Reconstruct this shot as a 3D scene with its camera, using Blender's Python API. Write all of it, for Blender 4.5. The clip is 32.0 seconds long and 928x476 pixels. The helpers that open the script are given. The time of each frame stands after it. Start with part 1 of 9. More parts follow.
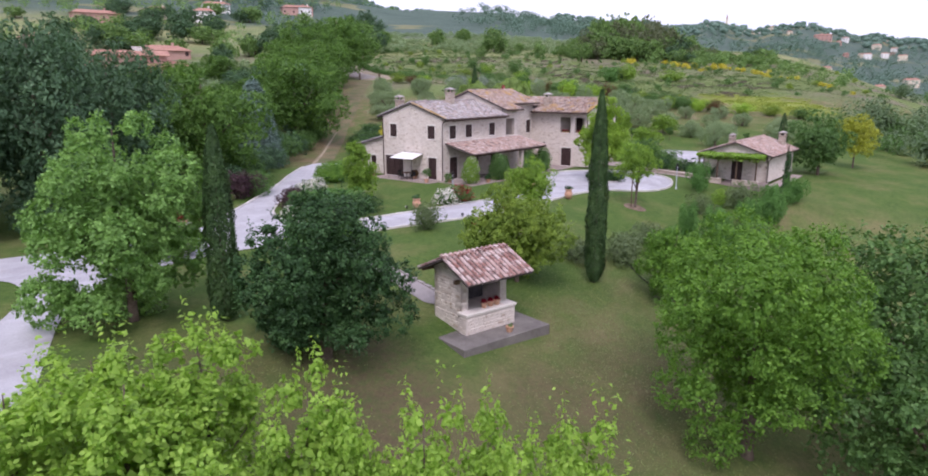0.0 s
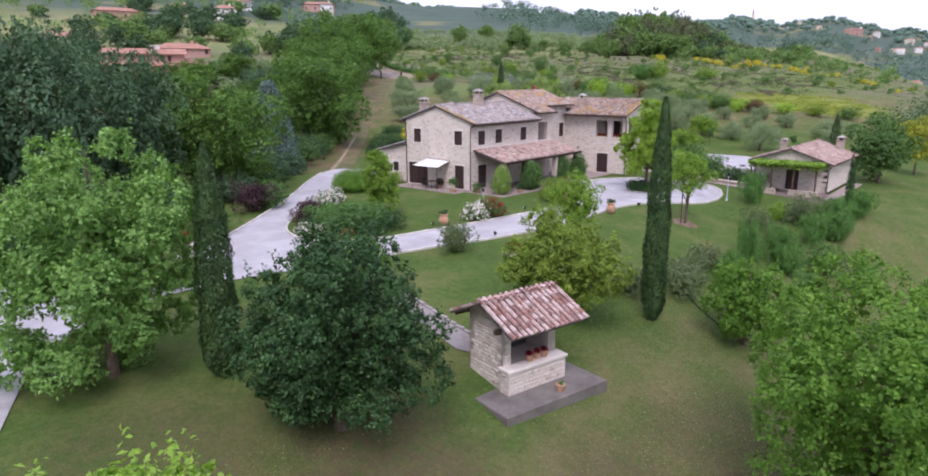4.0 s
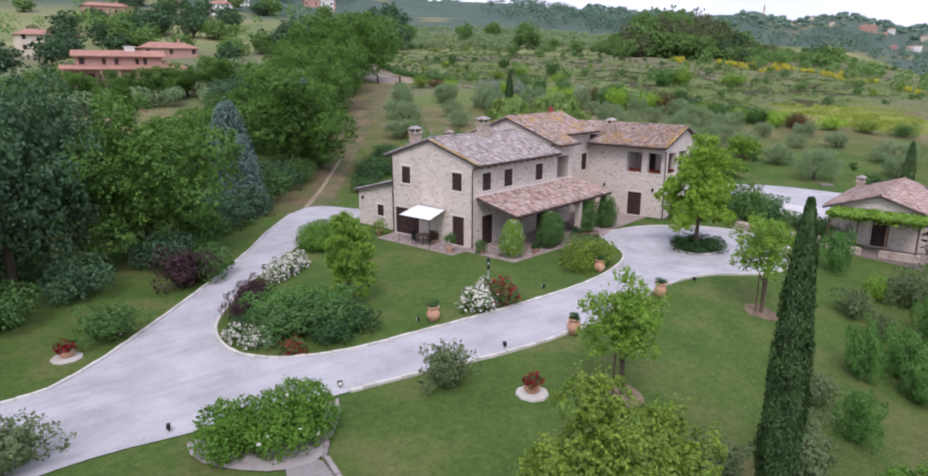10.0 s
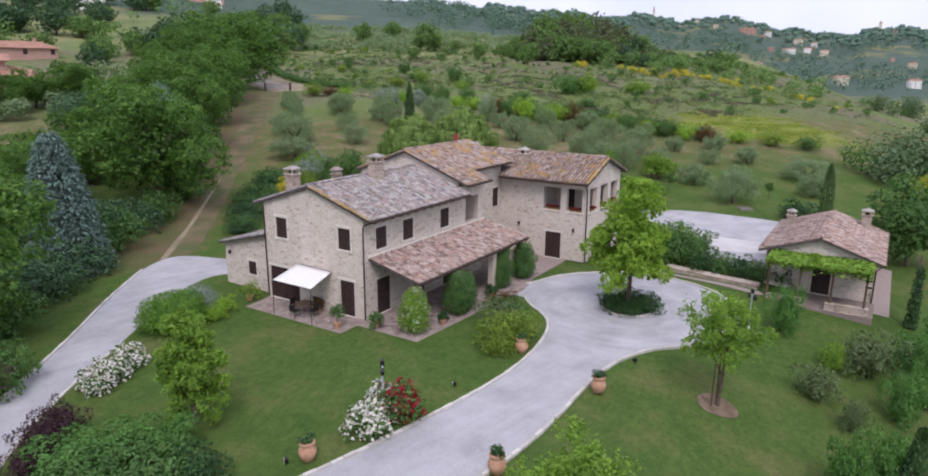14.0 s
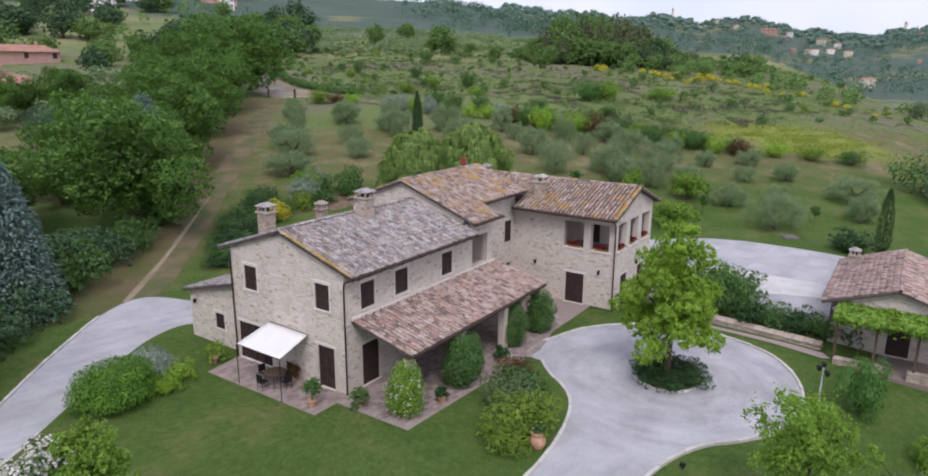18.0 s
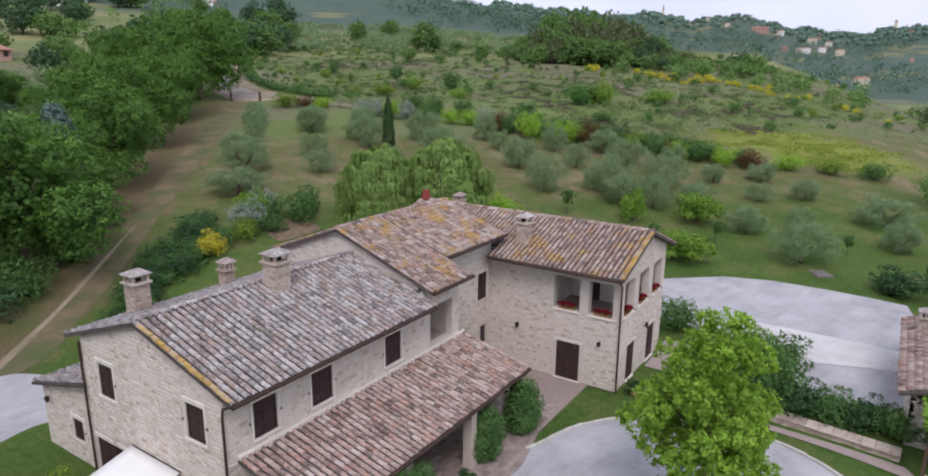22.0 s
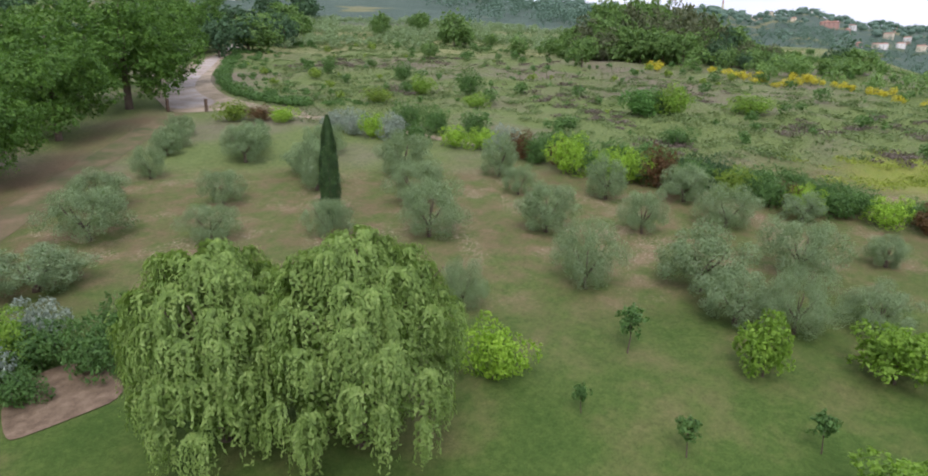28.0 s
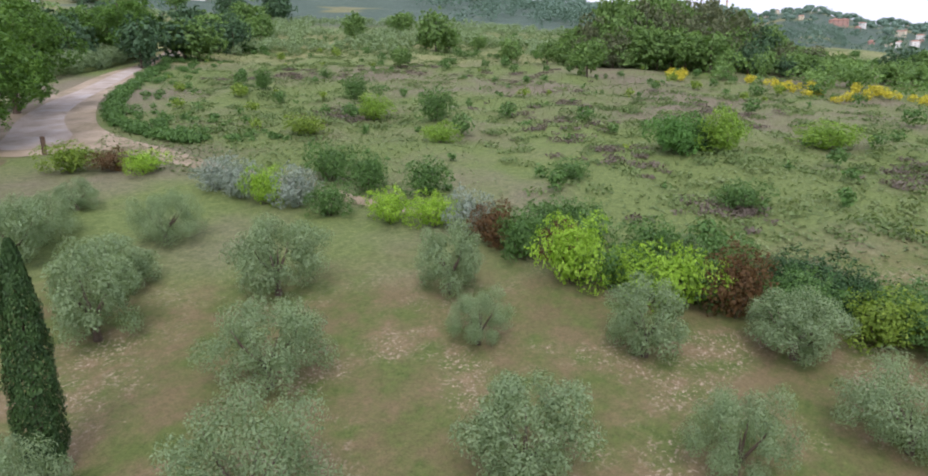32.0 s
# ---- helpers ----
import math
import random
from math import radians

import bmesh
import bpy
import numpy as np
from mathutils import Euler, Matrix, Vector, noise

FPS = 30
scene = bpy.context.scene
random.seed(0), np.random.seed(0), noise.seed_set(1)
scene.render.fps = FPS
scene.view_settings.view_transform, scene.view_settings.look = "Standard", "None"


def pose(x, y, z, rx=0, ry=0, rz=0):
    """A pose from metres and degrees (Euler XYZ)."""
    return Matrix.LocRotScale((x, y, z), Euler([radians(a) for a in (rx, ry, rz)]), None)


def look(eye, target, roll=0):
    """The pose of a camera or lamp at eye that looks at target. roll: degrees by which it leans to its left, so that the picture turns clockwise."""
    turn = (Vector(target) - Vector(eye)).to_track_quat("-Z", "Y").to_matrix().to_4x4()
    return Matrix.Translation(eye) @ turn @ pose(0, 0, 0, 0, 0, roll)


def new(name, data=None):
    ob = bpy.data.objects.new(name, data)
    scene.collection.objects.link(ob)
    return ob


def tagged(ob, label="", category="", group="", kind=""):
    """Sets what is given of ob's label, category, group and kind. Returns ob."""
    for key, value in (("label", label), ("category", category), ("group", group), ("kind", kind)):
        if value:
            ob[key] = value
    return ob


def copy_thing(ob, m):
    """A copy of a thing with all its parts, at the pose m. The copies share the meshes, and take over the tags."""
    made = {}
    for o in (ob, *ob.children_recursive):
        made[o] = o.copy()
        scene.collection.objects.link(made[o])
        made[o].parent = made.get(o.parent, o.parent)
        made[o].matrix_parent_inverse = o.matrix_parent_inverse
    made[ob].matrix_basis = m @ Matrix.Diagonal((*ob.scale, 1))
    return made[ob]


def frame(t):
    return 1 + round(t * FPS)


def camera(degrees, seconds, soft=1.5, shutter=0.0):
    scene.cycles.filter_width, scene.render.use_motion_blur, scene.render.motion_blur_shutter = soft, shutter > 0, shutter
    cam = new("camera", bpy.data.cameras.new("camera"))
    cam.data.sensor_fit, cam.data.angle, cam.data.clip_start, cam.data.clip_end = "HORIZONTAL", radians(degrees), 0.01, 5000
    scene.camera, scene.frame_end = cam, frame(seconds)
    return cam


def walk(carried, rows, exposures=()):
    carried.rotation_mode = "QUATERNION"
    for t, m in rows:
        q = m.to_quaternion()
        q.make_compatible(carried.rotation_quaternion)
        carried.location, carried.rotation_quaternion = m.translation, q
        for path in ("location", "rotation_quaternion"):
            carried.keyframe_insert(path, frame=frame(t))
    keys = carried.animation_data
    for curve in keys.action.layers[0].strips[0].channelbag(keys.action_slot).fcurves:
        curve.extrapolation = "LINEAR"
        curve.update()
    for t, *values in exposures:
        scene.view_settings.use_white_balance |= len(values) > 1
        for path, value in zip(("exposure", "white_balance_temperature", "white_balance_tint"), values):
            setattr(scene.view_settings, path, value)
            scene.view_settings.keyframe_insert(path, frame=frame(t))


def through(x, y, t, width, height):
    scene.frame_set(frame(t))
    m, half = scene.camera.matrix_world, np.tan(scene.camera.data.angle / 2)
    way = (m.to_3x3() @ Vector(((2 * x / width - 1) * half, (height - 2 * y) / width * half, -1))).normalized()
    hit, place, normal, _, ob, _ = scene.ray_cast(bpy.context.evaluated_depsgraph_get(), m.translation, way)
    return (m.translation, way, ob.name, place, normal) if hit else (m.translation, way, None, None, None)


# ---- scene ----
EXPOSURE = [(0, 0.37, 6300, 21), (3, 0.38, 6300, 21), (6, 0.38, 6330, 19), (8, 0.33, 6350, 18), (11, 0.18, 6400, 14), (13, 0.09, 6450, 13), (17, 0.01, 6450, 12), (20, -0.01, 6450, 11), (25, -0.07, 6500, 10), (28, 0.25, 6550, 11), (31, 0.35, 6550, 13), (32, 0.35, 6550, 13)]
# seconds, eye, heading, pitch, lean
PATH = [
    (0, -53.57, -45.69, 10.19, -51.39, -13.14, 0.00),
    (0.5, -53.09, -45.18, 10.23, -51.66, -13.18, -0.07),
    (1, -52.71, -44.76, 10.28, -51.30, -13.25, 0.08),
    (1.5, -52.35, -44.29, 10.34, -50.73, -13.28, -0.00),
    (2, -51.92, -43.68, 10.41, -50.41, -13.35, -0.01),
    (2.5, -51.46, -43.20, 10.45, -50.08, -13.34, -0.08),
    (3, -51.00, -42.66, 10.51, -49.88, -13.35, -0.06),
    (3.5, -50.41, -42.08, 10.59, -49.73, -13.39, -0.08),
    (5.5, -47.19, -39.24, 11.00, -49.38, -13.58, -0.12),
    (6, -46.28, -38.49, 11.07, -49.34, -13.60, 0.00),
    (6.5, -45.14, -37.62, 11.14, -49.23, -13.64, -0.05),
    (7, -44.17, -36.88, 11.29, -49.17, -13.60, 0.05),
    (7.5, -43.26, -36.10, 11.50, -49.25, -13.73, 0.19),
    (8, -42.16, -35.18, 11.81, -49.24, -13.76, 0.16),
    (8.5, -40.99, -34.42, 12.15, -49.10, -13.80, 0.03),
    (9, -40.00, -33.62, 12.52, -49.14, -13.91, 0.12),
    (9.5, -39.00, -32.85, 12.78, -49.07, -13.84, 0.05),
    (10, -37.98, -32.01, 13.15, -49.15, -13.90, 0.11),
    (10.5, -36.86, -31.17, 13.48, -49.55, -13.93, 0.18),
    (11, -35.77, -30.29, 13.78, -51.00, -13.92, 0.11),
    (11.5, -34.76, -29.53, 14.14, -53.59, -14.01, 0.12),
    (12, -33.73, -28.83, 14.36, -56.02, -13.99, 0.20),
    (12.5, -32.80, -28.18, 14.62, -57.48, -14.06, 0.34),
    (13, -31.72, -27.49, 14.85, -57.99, -14.07, 0.39),
    (13.5, -30.75, -26.85, 15.10, -57.95, -14.13, 0.42),
    (14, -29.74, -26.34, 15.26, -57.37, -14.11, 0.42),
    (14.5, -28.88, -25.86, 15.48, -56.63, -14.14, 0.51),
    (16.5, -25.33, -23.88, 15.95, -54.68, -14.09, 0.50),
    (17, -24.43, -23.38, 16.04, -55.14, -14.04, 0.47),
    (17.5, -23.61, -22.94, 16.20, -55.65, -14.08, 0.49),
    (18, -22.68, -22.46, 16.30, -56.01, -14.09, 0.46),
    (18.5, -21.73, -21.98, 16.41, -56.21, -14.10, 0.53),
    (19, -20.88, -21.53, 16.52, -56.41, -14.12, 0.59),
    (19.5, -19.70, -20.94, 16.64, -56.48, -14.14, 0.62),
    (19.9, -18.63, -20.42, 16.71, -56.56, -14.15, 0.63),
    (20.1, -18.10, -20.17, 16.76, -56.61, -14.16, 0.63),
    (20.5, -17.03, -19.66, 16.83, -56.69, -14.18, 0.63),
    (21, -15.80, -19.06, 16.86, -56.77, -14.21, 0.66),
    (21.5, -13.87, -18.10, 16.96, -56.85, -14.27, 0.67),
    (22, -12.23, -17.41, 16.98, -56.83, -14.30, 0.60),
    (22.5, -10.45, -16.49, 17.06, -56.88, -14.35, 0.68),
    (23, -7.98, -15.50, 17.05, -56.49, -14.36, 0.31),
    (23.5, -5.57, -14.32, 17.10, -55.98, -14.38, 0.60),
    (24, -3.46, -13.49, 17.24, -55.13, -14.42, 0.65),
    (24.5, -0.75, -12.21, 17.27, -54.32, -14.44, 0.60),
    (25, 1.90, -11.05, 17.22, -53.65, -14.39, 0.57),
    (25.5, 4.59, -9.65, 17.28, -53.32, -14.44, 0.55),
    (27.5, 15.81, -3.84, 17.23, -52.77, -14.58, 0.75),
    (28, 19.09, -2.14, 17.15, -52.61, -14.51, 0.48),
    (28.5, 22.48, -0.19, 17.06, -52.51, -14.47, 0.34),
    (29, 25.70, 1.54, 17.21, -52.47, -14.55, 0.36),
    (29.5, 29.01, 3.30, 17.30, -52.35, -14.54, 0.27),
    (30, 32.46, 5.20, 17.56, -52.34, -14.59, 0.30),
    (30.5, 35.45, 6.88, 17.86, -52.36, -14.61, 0.33),
    (31, 39.06, 8.96, 18.06, -52.33, -14.51, 0.13),
    (31.5, 41.79, 10.48, 18.41, -52.38, -14.50, 0.10),
    (32, 45.30, 12.51, 18.82, -52.39, -14.43, 0.03),
]


def view(x, y, z, heading, pitch, lean):
    a, b = radians(heading), radians(pitch)
    way = Vector((-math.sin(a) * math.cos(b), math.cos(a) * math.cos(b), math.sin(b)))
    return look((x, y, z), Vector((x, y, z)) + way, lean)


cam = camera(69.82, 32.0, soft=1.85)
walk(cam, [(row[0], view(*row[1:])) for row in PATH], exposures=EXPOSURE)


# ---- light ----
SUN_HEIGHT, SUN_TURN = 52.0, 215.0
world = bpy.data.worlds.new("sky")
scene.world = world
world.use_nodes = True
wt = world.node_tree
wn, wl = wt.nodes, wt.links
wn.clear()
sky = wn.new("ShaderNodeTexSky")
sky.sky_type, sky.sun_disc = "NISHITA", False
sky.sun_elevation, sky.sun_rotation = radians(SUN_HEIGHT), radians(90 - SUN_TURN)
sky.air_density, sky.dust_density = 1.0, 2.5
cloud = wn.new("ShaderNodeTexNoise")
cloud.inputs["Scale"].default_value, cloud.inputs["Detail"].default_value = 2.2, 6.0
where = wn.new("ShaderNodeTexCoord")
wl.new(where.outputs["Generated"], cloud.inputs["Vector"])
ramp = wn.new("ShaderNodeValToRGB")
ramp.color_ramp.elements[0].position, ramp.color_ramp.elements[1].position = 0.36, 0.62
ramp.color_ramp.elements[0].color, ramp.color_ramp.elements[1].color = (7.4, 7.85, 10.2, 1), (9.4, 9.4, 11.1, 1)
wl.new(cloud.outputs["Fac"], ramp.inputs["Fac"])
veil = wn.new("ShaderNodeMix")
veil.data_type = "RGBA"
veil.inputs["Factor"].default_value = 0.86
wl.new(sky.outputs["Color"], veil.inputs["A"])
wl.new(ramp.outputs["Color"], veil.inputs["B"])
back = wn.new("ShaderNodeBackground")
back.inputs["Strength"].default_value = 0.115
wl.new(veil.outputs["Result"], back.inputs["Color"])
wout = wn.new("ShaderNodeOutputWorld")
wl.new(back.outputs["Background"], wout.inputs["Surface"])

sun = new("sun", bpy.data.lights.new("sun", "SUN"))
sun.data.energy, sun.data.angle, sun.data.color = 1.75, radians(26), (1.0, 0.94, 0.93)
a, b = radians(SUN_TURN), radians(SUN_HEIGHT)
sun.matrix_world = look((60 * math.cos(a) * math.cos(b), 60 * math.sin(a) * math.cos(b), 60 * math.sin(b)), (0, 0, 0))


# ---- materials ----
def ramp_node(nt, stops):
    node = nt.nodes.new("ShaderNodeValToRGB")
    els = node.color_ramp.elements
    while len(els) < len(stops):
        els.new(0.5)
    for el, (p, c) in zip(els, stops):
        el.position, el.color = p, (*c, 1)
    return node


def noise_node(nt, vec, scale, detail=3.0, rough=0.55):
    node = nt.nodes.new("ShaderNodeTexNoise")
    node.inputs["Scale"].default_value, node.inputs["Detail"].default_value = scale, detail
    node.inputs["Roughness"].default_value = rough
    nt.links.new(vec, node.inputs["Vector"])
    return node


def math_node(nt, op, a, b=None, clamp=False):
    node = nt.nodes.new("ShaderNodeMath")
    node.operation, node.use_clamp = op, clamp
    for n, v in enumerate((a, b)):
        if v is None:
            continue
        if isinstance(v, (int, float)):
            node.inputs[n].default_value = v
        else:
            nt.links.new(v, node.inputs[n])
    return node.outputs[0]


def mix_node(nt, fac, a, b, blend="MIX"):
    node = nt.nodes.new("ShaderNodeMix")
    node.data_type, node.blend_type = "RGBA", blend
    for key, v in (("Factor", fac), ("A", a), ("B", b)):
        if isinstance(v, (int, float)):
            node.inputs[key].default_value = v
        elif isinstance(v, tuple):
            node.inputs[key].default_value = (*v, 1)
        else:
            nt.links.new(v, node.inputs[key])
    return node.outputs["Result"]


def start(name):
    m = bpy.data.materials.new(name)
    m.use_nodes = True
    nt = m.node_tree
    nt.nodes.clear()
    geo = nt.nodes.new("ShaderNodeNewGeometry")
    out = nt.nodes.new("ShaderNodeOutputMaterial")
    return m, nt, geo, out


def piece_random(nt, geo):
    """One number a piece, whether the piece is an object or an island of a joined mesh."""
    info = nt.nodes.new("ShaderNodeObjectInfo")
    return math_node(nt, "FRACT", math_node(nt, "ADD", geo.outputs["Random Per Island"], info.outputs["Random"]))


def surface(name, stops, scale, rough=0.8, bump=0.3, fine=30.0, vary=None, metal=0.0, stain=None):
    """stops: colours over a coarse noise; vary: colours over the pieces; stain: (colour, scale, amount)."""
    m, nt, geo, out = start(name)
    pos = geo.outputs["Position"]
    coarse = noise_node(nt, pos, scale, 5.0, 0.6)
    colour = ramp_node(nt, stops)
    nt.links.new(coarse.outputs["Fac"], colour.inputs["Fac"])
    col = colour.outputs["Color"]
    grain = noise_node(nt, pos, fine, 4.0, 0.7)
    if vary:
        tones = ramp_node(nt, vary)
        nt.links.new(piece_random(nt, geo), tones.inputs["Fac"])
        col = mix_node(nt, 0.65, col, tones.outputs["Color"])
    shade = ramp_node(nt, [(0.25, (0.72, 0.72, 0.72)), (0.75, (1.22, 1.22, 1.22))])
    nt.links.new(grain.outputs["Fac"], shade.inputs["Fac"])
    col = mix_node(nt, 0.8, col, shade.outputs["Color"], "MULTIPLY")
    for stain in (stain if isinstance(stain, list) else [stain] if stain else []):
        spots = noise_node(nt, pos, stain[1], 4.0, 0.65)
        edge = ramp_node(nt, [(0.52, (0, 0, 0)), (0.68, (1, 1, 1))])
        nt.links.new(spots.outputs["Fac"], edge.inputs["Fac"])
        col = mix_node(nt, math_node(nt, "MULTIPLY", edge.outputs["Color"], stain[2]), col, stain[0])
    bsdf = nt.nodes.new("ShaderNodeBsdfPrincipled")
    nt.links.new(col, bsdf.inputs["Base Color"])
    bsdf.inputs["Roughness"].default_value, bsdf.inputs["Metallic"].default_value = rough, metal
    bsdf.inputs["Specular IOR Level"].default_value = 0.3
    if bump:
        bm = nt.nodes.new("ShaderNodeBump")
        bm.inputs["Strength"].default_value, bm.inputs["Distance"].default_value = bump, 0.02
        nt.links.new(grain.outputs["Fac"], bm.inputs["Height"])
        nt.links.new(bm.outputs["Normal"], bsdf.inputs["Normal"])
    nt.links.new(bsdf.outputs["BSDF"], out.inputs["Surface"])
    return m


def leaves(name, dark, mid, light, through=0.3, patch=1.7):
    m, nt, geo, out = start(name)
    dark, mid, light = [(0.86 * r + 0.06 * g, 0.9 * g, 0.86 * b + 0.07 * g) for r, g, b in (dark, mid, light)]
    dark, light = [tuple(0.85 * p + 0.15 * q for p, q in zip(end, mid)) for end in (dark, light)]
    tones = ramp_node(nt, [(0.0, dark), (0.5, mid), (1.0, light)])
    broad = noise_node(nt, geo.outputs["Position"], patch, 2.0)
    nt.links.new(math_node(nt, "ADD", math_node(nt, "MULTIPLY", piece_random(nt, geo), 0.36), math_node(nt, "MULTIPLY", math_node(nt, "SUBTRACT", broad.outputs["Fac"], 0.28), 1.45), True), tones.inputs["Fac"])
    dif = nt.nodes.new("ShaderNodeBsdfPrincipled")
    dif.inputs["Roughness"].default_value = 0.5
    dif.inputs["Specular IOR Level"].default_value = 0.2
    nt.links.new(tones.outputs["Color"], dif.inputs["Base Color"])
    tra = nt.nodes.new("ShaderNodeBsdfTranslucent")
    nt.links.new(mix_node(nt, 1.0, tones.outputs["Color"], (1.25, 1.3, 0.7), "MULTIPLY"), tra.inputs["Color"])
    mix = nt.nodes.new("ShaderNodeMixShader")
    mix.inputs["Fac"].default_value = through
    nt.links.new(dif.outputs["BSDF"], mix.inputs[1])
    nt.links.new(tra.outputs["BSDF"], mix.inputs[2])
    nt.links.new(mix.outputs["Shader"], out.inputs["Surface"])
    return m


STONE = surface("pale_stone", [(0.3, (0.53, 0.465, 0.40)), (0.7, (0.65, 0.585, 0.52))], 1.3, 0.9, 0.5, 28,
                [(0.0, (0.36, 0.275, 0.205)), (0.10, (0.50, 0.425, 0.35)), (0.22, (0.63, 0.565, 0.50)), (0.75, (0.70, 0.64, 0.58)), (1.0, (0.58, 0.495, 0.425))])
MORTAR = surface("lime_mortar", [(0.3, (0.55, 0.485, 0.425)), (0.7, (0.68, 0.615, 0.555))], 0.9, 0.95, 0.6, 22, stain=((0.38, 0.335, 0.28), 0.8, 0.4))
CHIMNEY_STONE = surface("weathered_chimney_stone", [(0.3, (0.36, 0.295, 0.24)), (0.7, (0.50, 0.43, 0.365))], 2.0, 0.9, 0.5, 26, [(0.0, (0.26, 0.19, 0.145)), (0.4, (0.46, 0.385, 0.32)), (0.75, (0.55, 0.48, 0.42)), (1.0, (0.38, 0.275, 0.21))], stain=((0.16, 0.14, 0.125), 2.5, 0.5))
DRESSED = surface("dressed_travertine", [(0.3, (0.66, 0.61, 0.55)), (0.7, (0.77, 0.72, 0.66))], 2.0, 0.8, 0.3, 24)
TILE_OLD = surface("weathered_clay_tile", [(0.3, (0.26, 0.235, 0.23)), (0.7, (0.46, 0.43, 0.425))], 1.2, 0.9, 0.6, 22,
                   [(0.0, (0.11, 0.10, 0.10)), (0.18, (0.26, 0.22, 0.21)), (0.42, (0.43, 0.395, 0.385)), (0.68, (0.62, 0.585, 0.575)), (0.84, (0.34, 0.225, 0.19)), (1.0, (0.48, 0.39, 0.36))],
                   stain=[((0.085, 0.08, 0.08), 3.2, 0.7), ((0.60, 0.59, 0.59), 7.0, 0.65), ((0.07, 0.065, 0.065), 9.0, 0.6), ((0.36, 0.25, 0.08), 1.3, 0.2)])
TILE_LICHEN = surface("lichened_clay_tile", [(0.3, (0.25, 0.175, 0.145)), (0.7, (0.42, 0.33, 0.29))], 1.0, 0.9, 0.6, 22,
                      [(0.0, (0.08, 0.062, 0.056)), (0.22, (0.27, 0.175, 0.135)), (0.5, (0.43, 0.35, 0.31)), (0.7, (0.33, 0.18, 0.13)), (0.86, (0.58, 0.515, 0.475)), (1.0, (0.41, 0.26, 0.195))],
                      stain=[((0.065, 0.058, 0.052), 2.6, 0.65), ((0.58, 0.55, 0.52), 6.5, 0.6), ((0.47, 0.28, 0.045), 0.9, 0.8)])
TILE_PINK = surface("rosy_clay_tile", [(0.3, (0.30, 0.17, 0.14)), (0.7, (0.50, 0.36, 0.32))], 2.5, 0.9, 0.6, 24,
                    [(0.0, (0.115, 0.05, 0.045)), (0.25, (0.27, 0.115, 0.09)), (0.5, (0.52, 0.38, 0.34)), (0.75, (0.64, 0.55, 0.52)), (1.0, (0.38, 0.20, 0.16))],
                    stain=[((0.10, 0.06, 0.055), 3.0, 0.6), ((0.62, 0.57, 0.55), 4.5, 0.5)])
TILE_PORCH = surface("brown_clay_tile", [(0.3, (0.26, 0.185, 0.155)), (0.7, (0.44, 0.35, 0.31))], 1.1, 0.9, 0.6, 22,
                     [(0.0, (0.10, 0.068, 0.06)), (0.2, (0.30, 0.18, 0.145)), (0.5, (0.48, 0.37, 0.33)), (0.68, (0.40, 0.215, 0.16)), (0.84, (0.62, 0.53, 0.49)), (1.0, (0.48, 0.29, 0.22))],
                     stain=[((0.07, 0.06, 0.055), 2.4, 0.6), ((0.58, 0.54, 0.51), 6.0, 0.55)])
ROOF_BED = surface("roof_bed", [(0.3, (0.060, 0.048, 0.046)), (0.7, (0.125, 0.102, 0.096))], 2.0, 0.95, 0.4, 20)
WOOD = surface("dark_brown_wood", [(0.3, (0.036, 0.021, 0.020)), (0.7, (0.064, 0.038, 0.036))], 3.0, 0.6, 0.3, 40)
BEAM = surface("old_timber", [(0.3, (0.085, 0.055, 0.038)), (0.7, (0.15, 0.10, 0.07))], 3.0, 0.8, 0.4, 30)
IRON = surface("dark_iron", [(0.3, (0.025, 0.024, 0.024)), (0.7, (0.045, 0.043, 0.042))], 6.0, 0.5, 0.2, 50, metal=0.6)
LANTERN = surface("frosted_lantern_glass", [(0.3, (0.40, 0.44, 0.48)), (0.7, (0.52, 0.56, 0.60))], 5.0, 0.25, 0.05, 40)
COPPER = surface("brown_copper", [(0.3, (0.055, 0.035, 0.028)), (0.7, (0.10, 0.062, 0.048))], 4.0, 0.5, 0.15, 50, metal=0.5)
CANVAS = surface("white_canvas", [(0.3, (0.78, 0.77, 0.75)), (0.7, (0.84, 0.83, 0.81))], 1.5, 0.8, 0.1, 60)


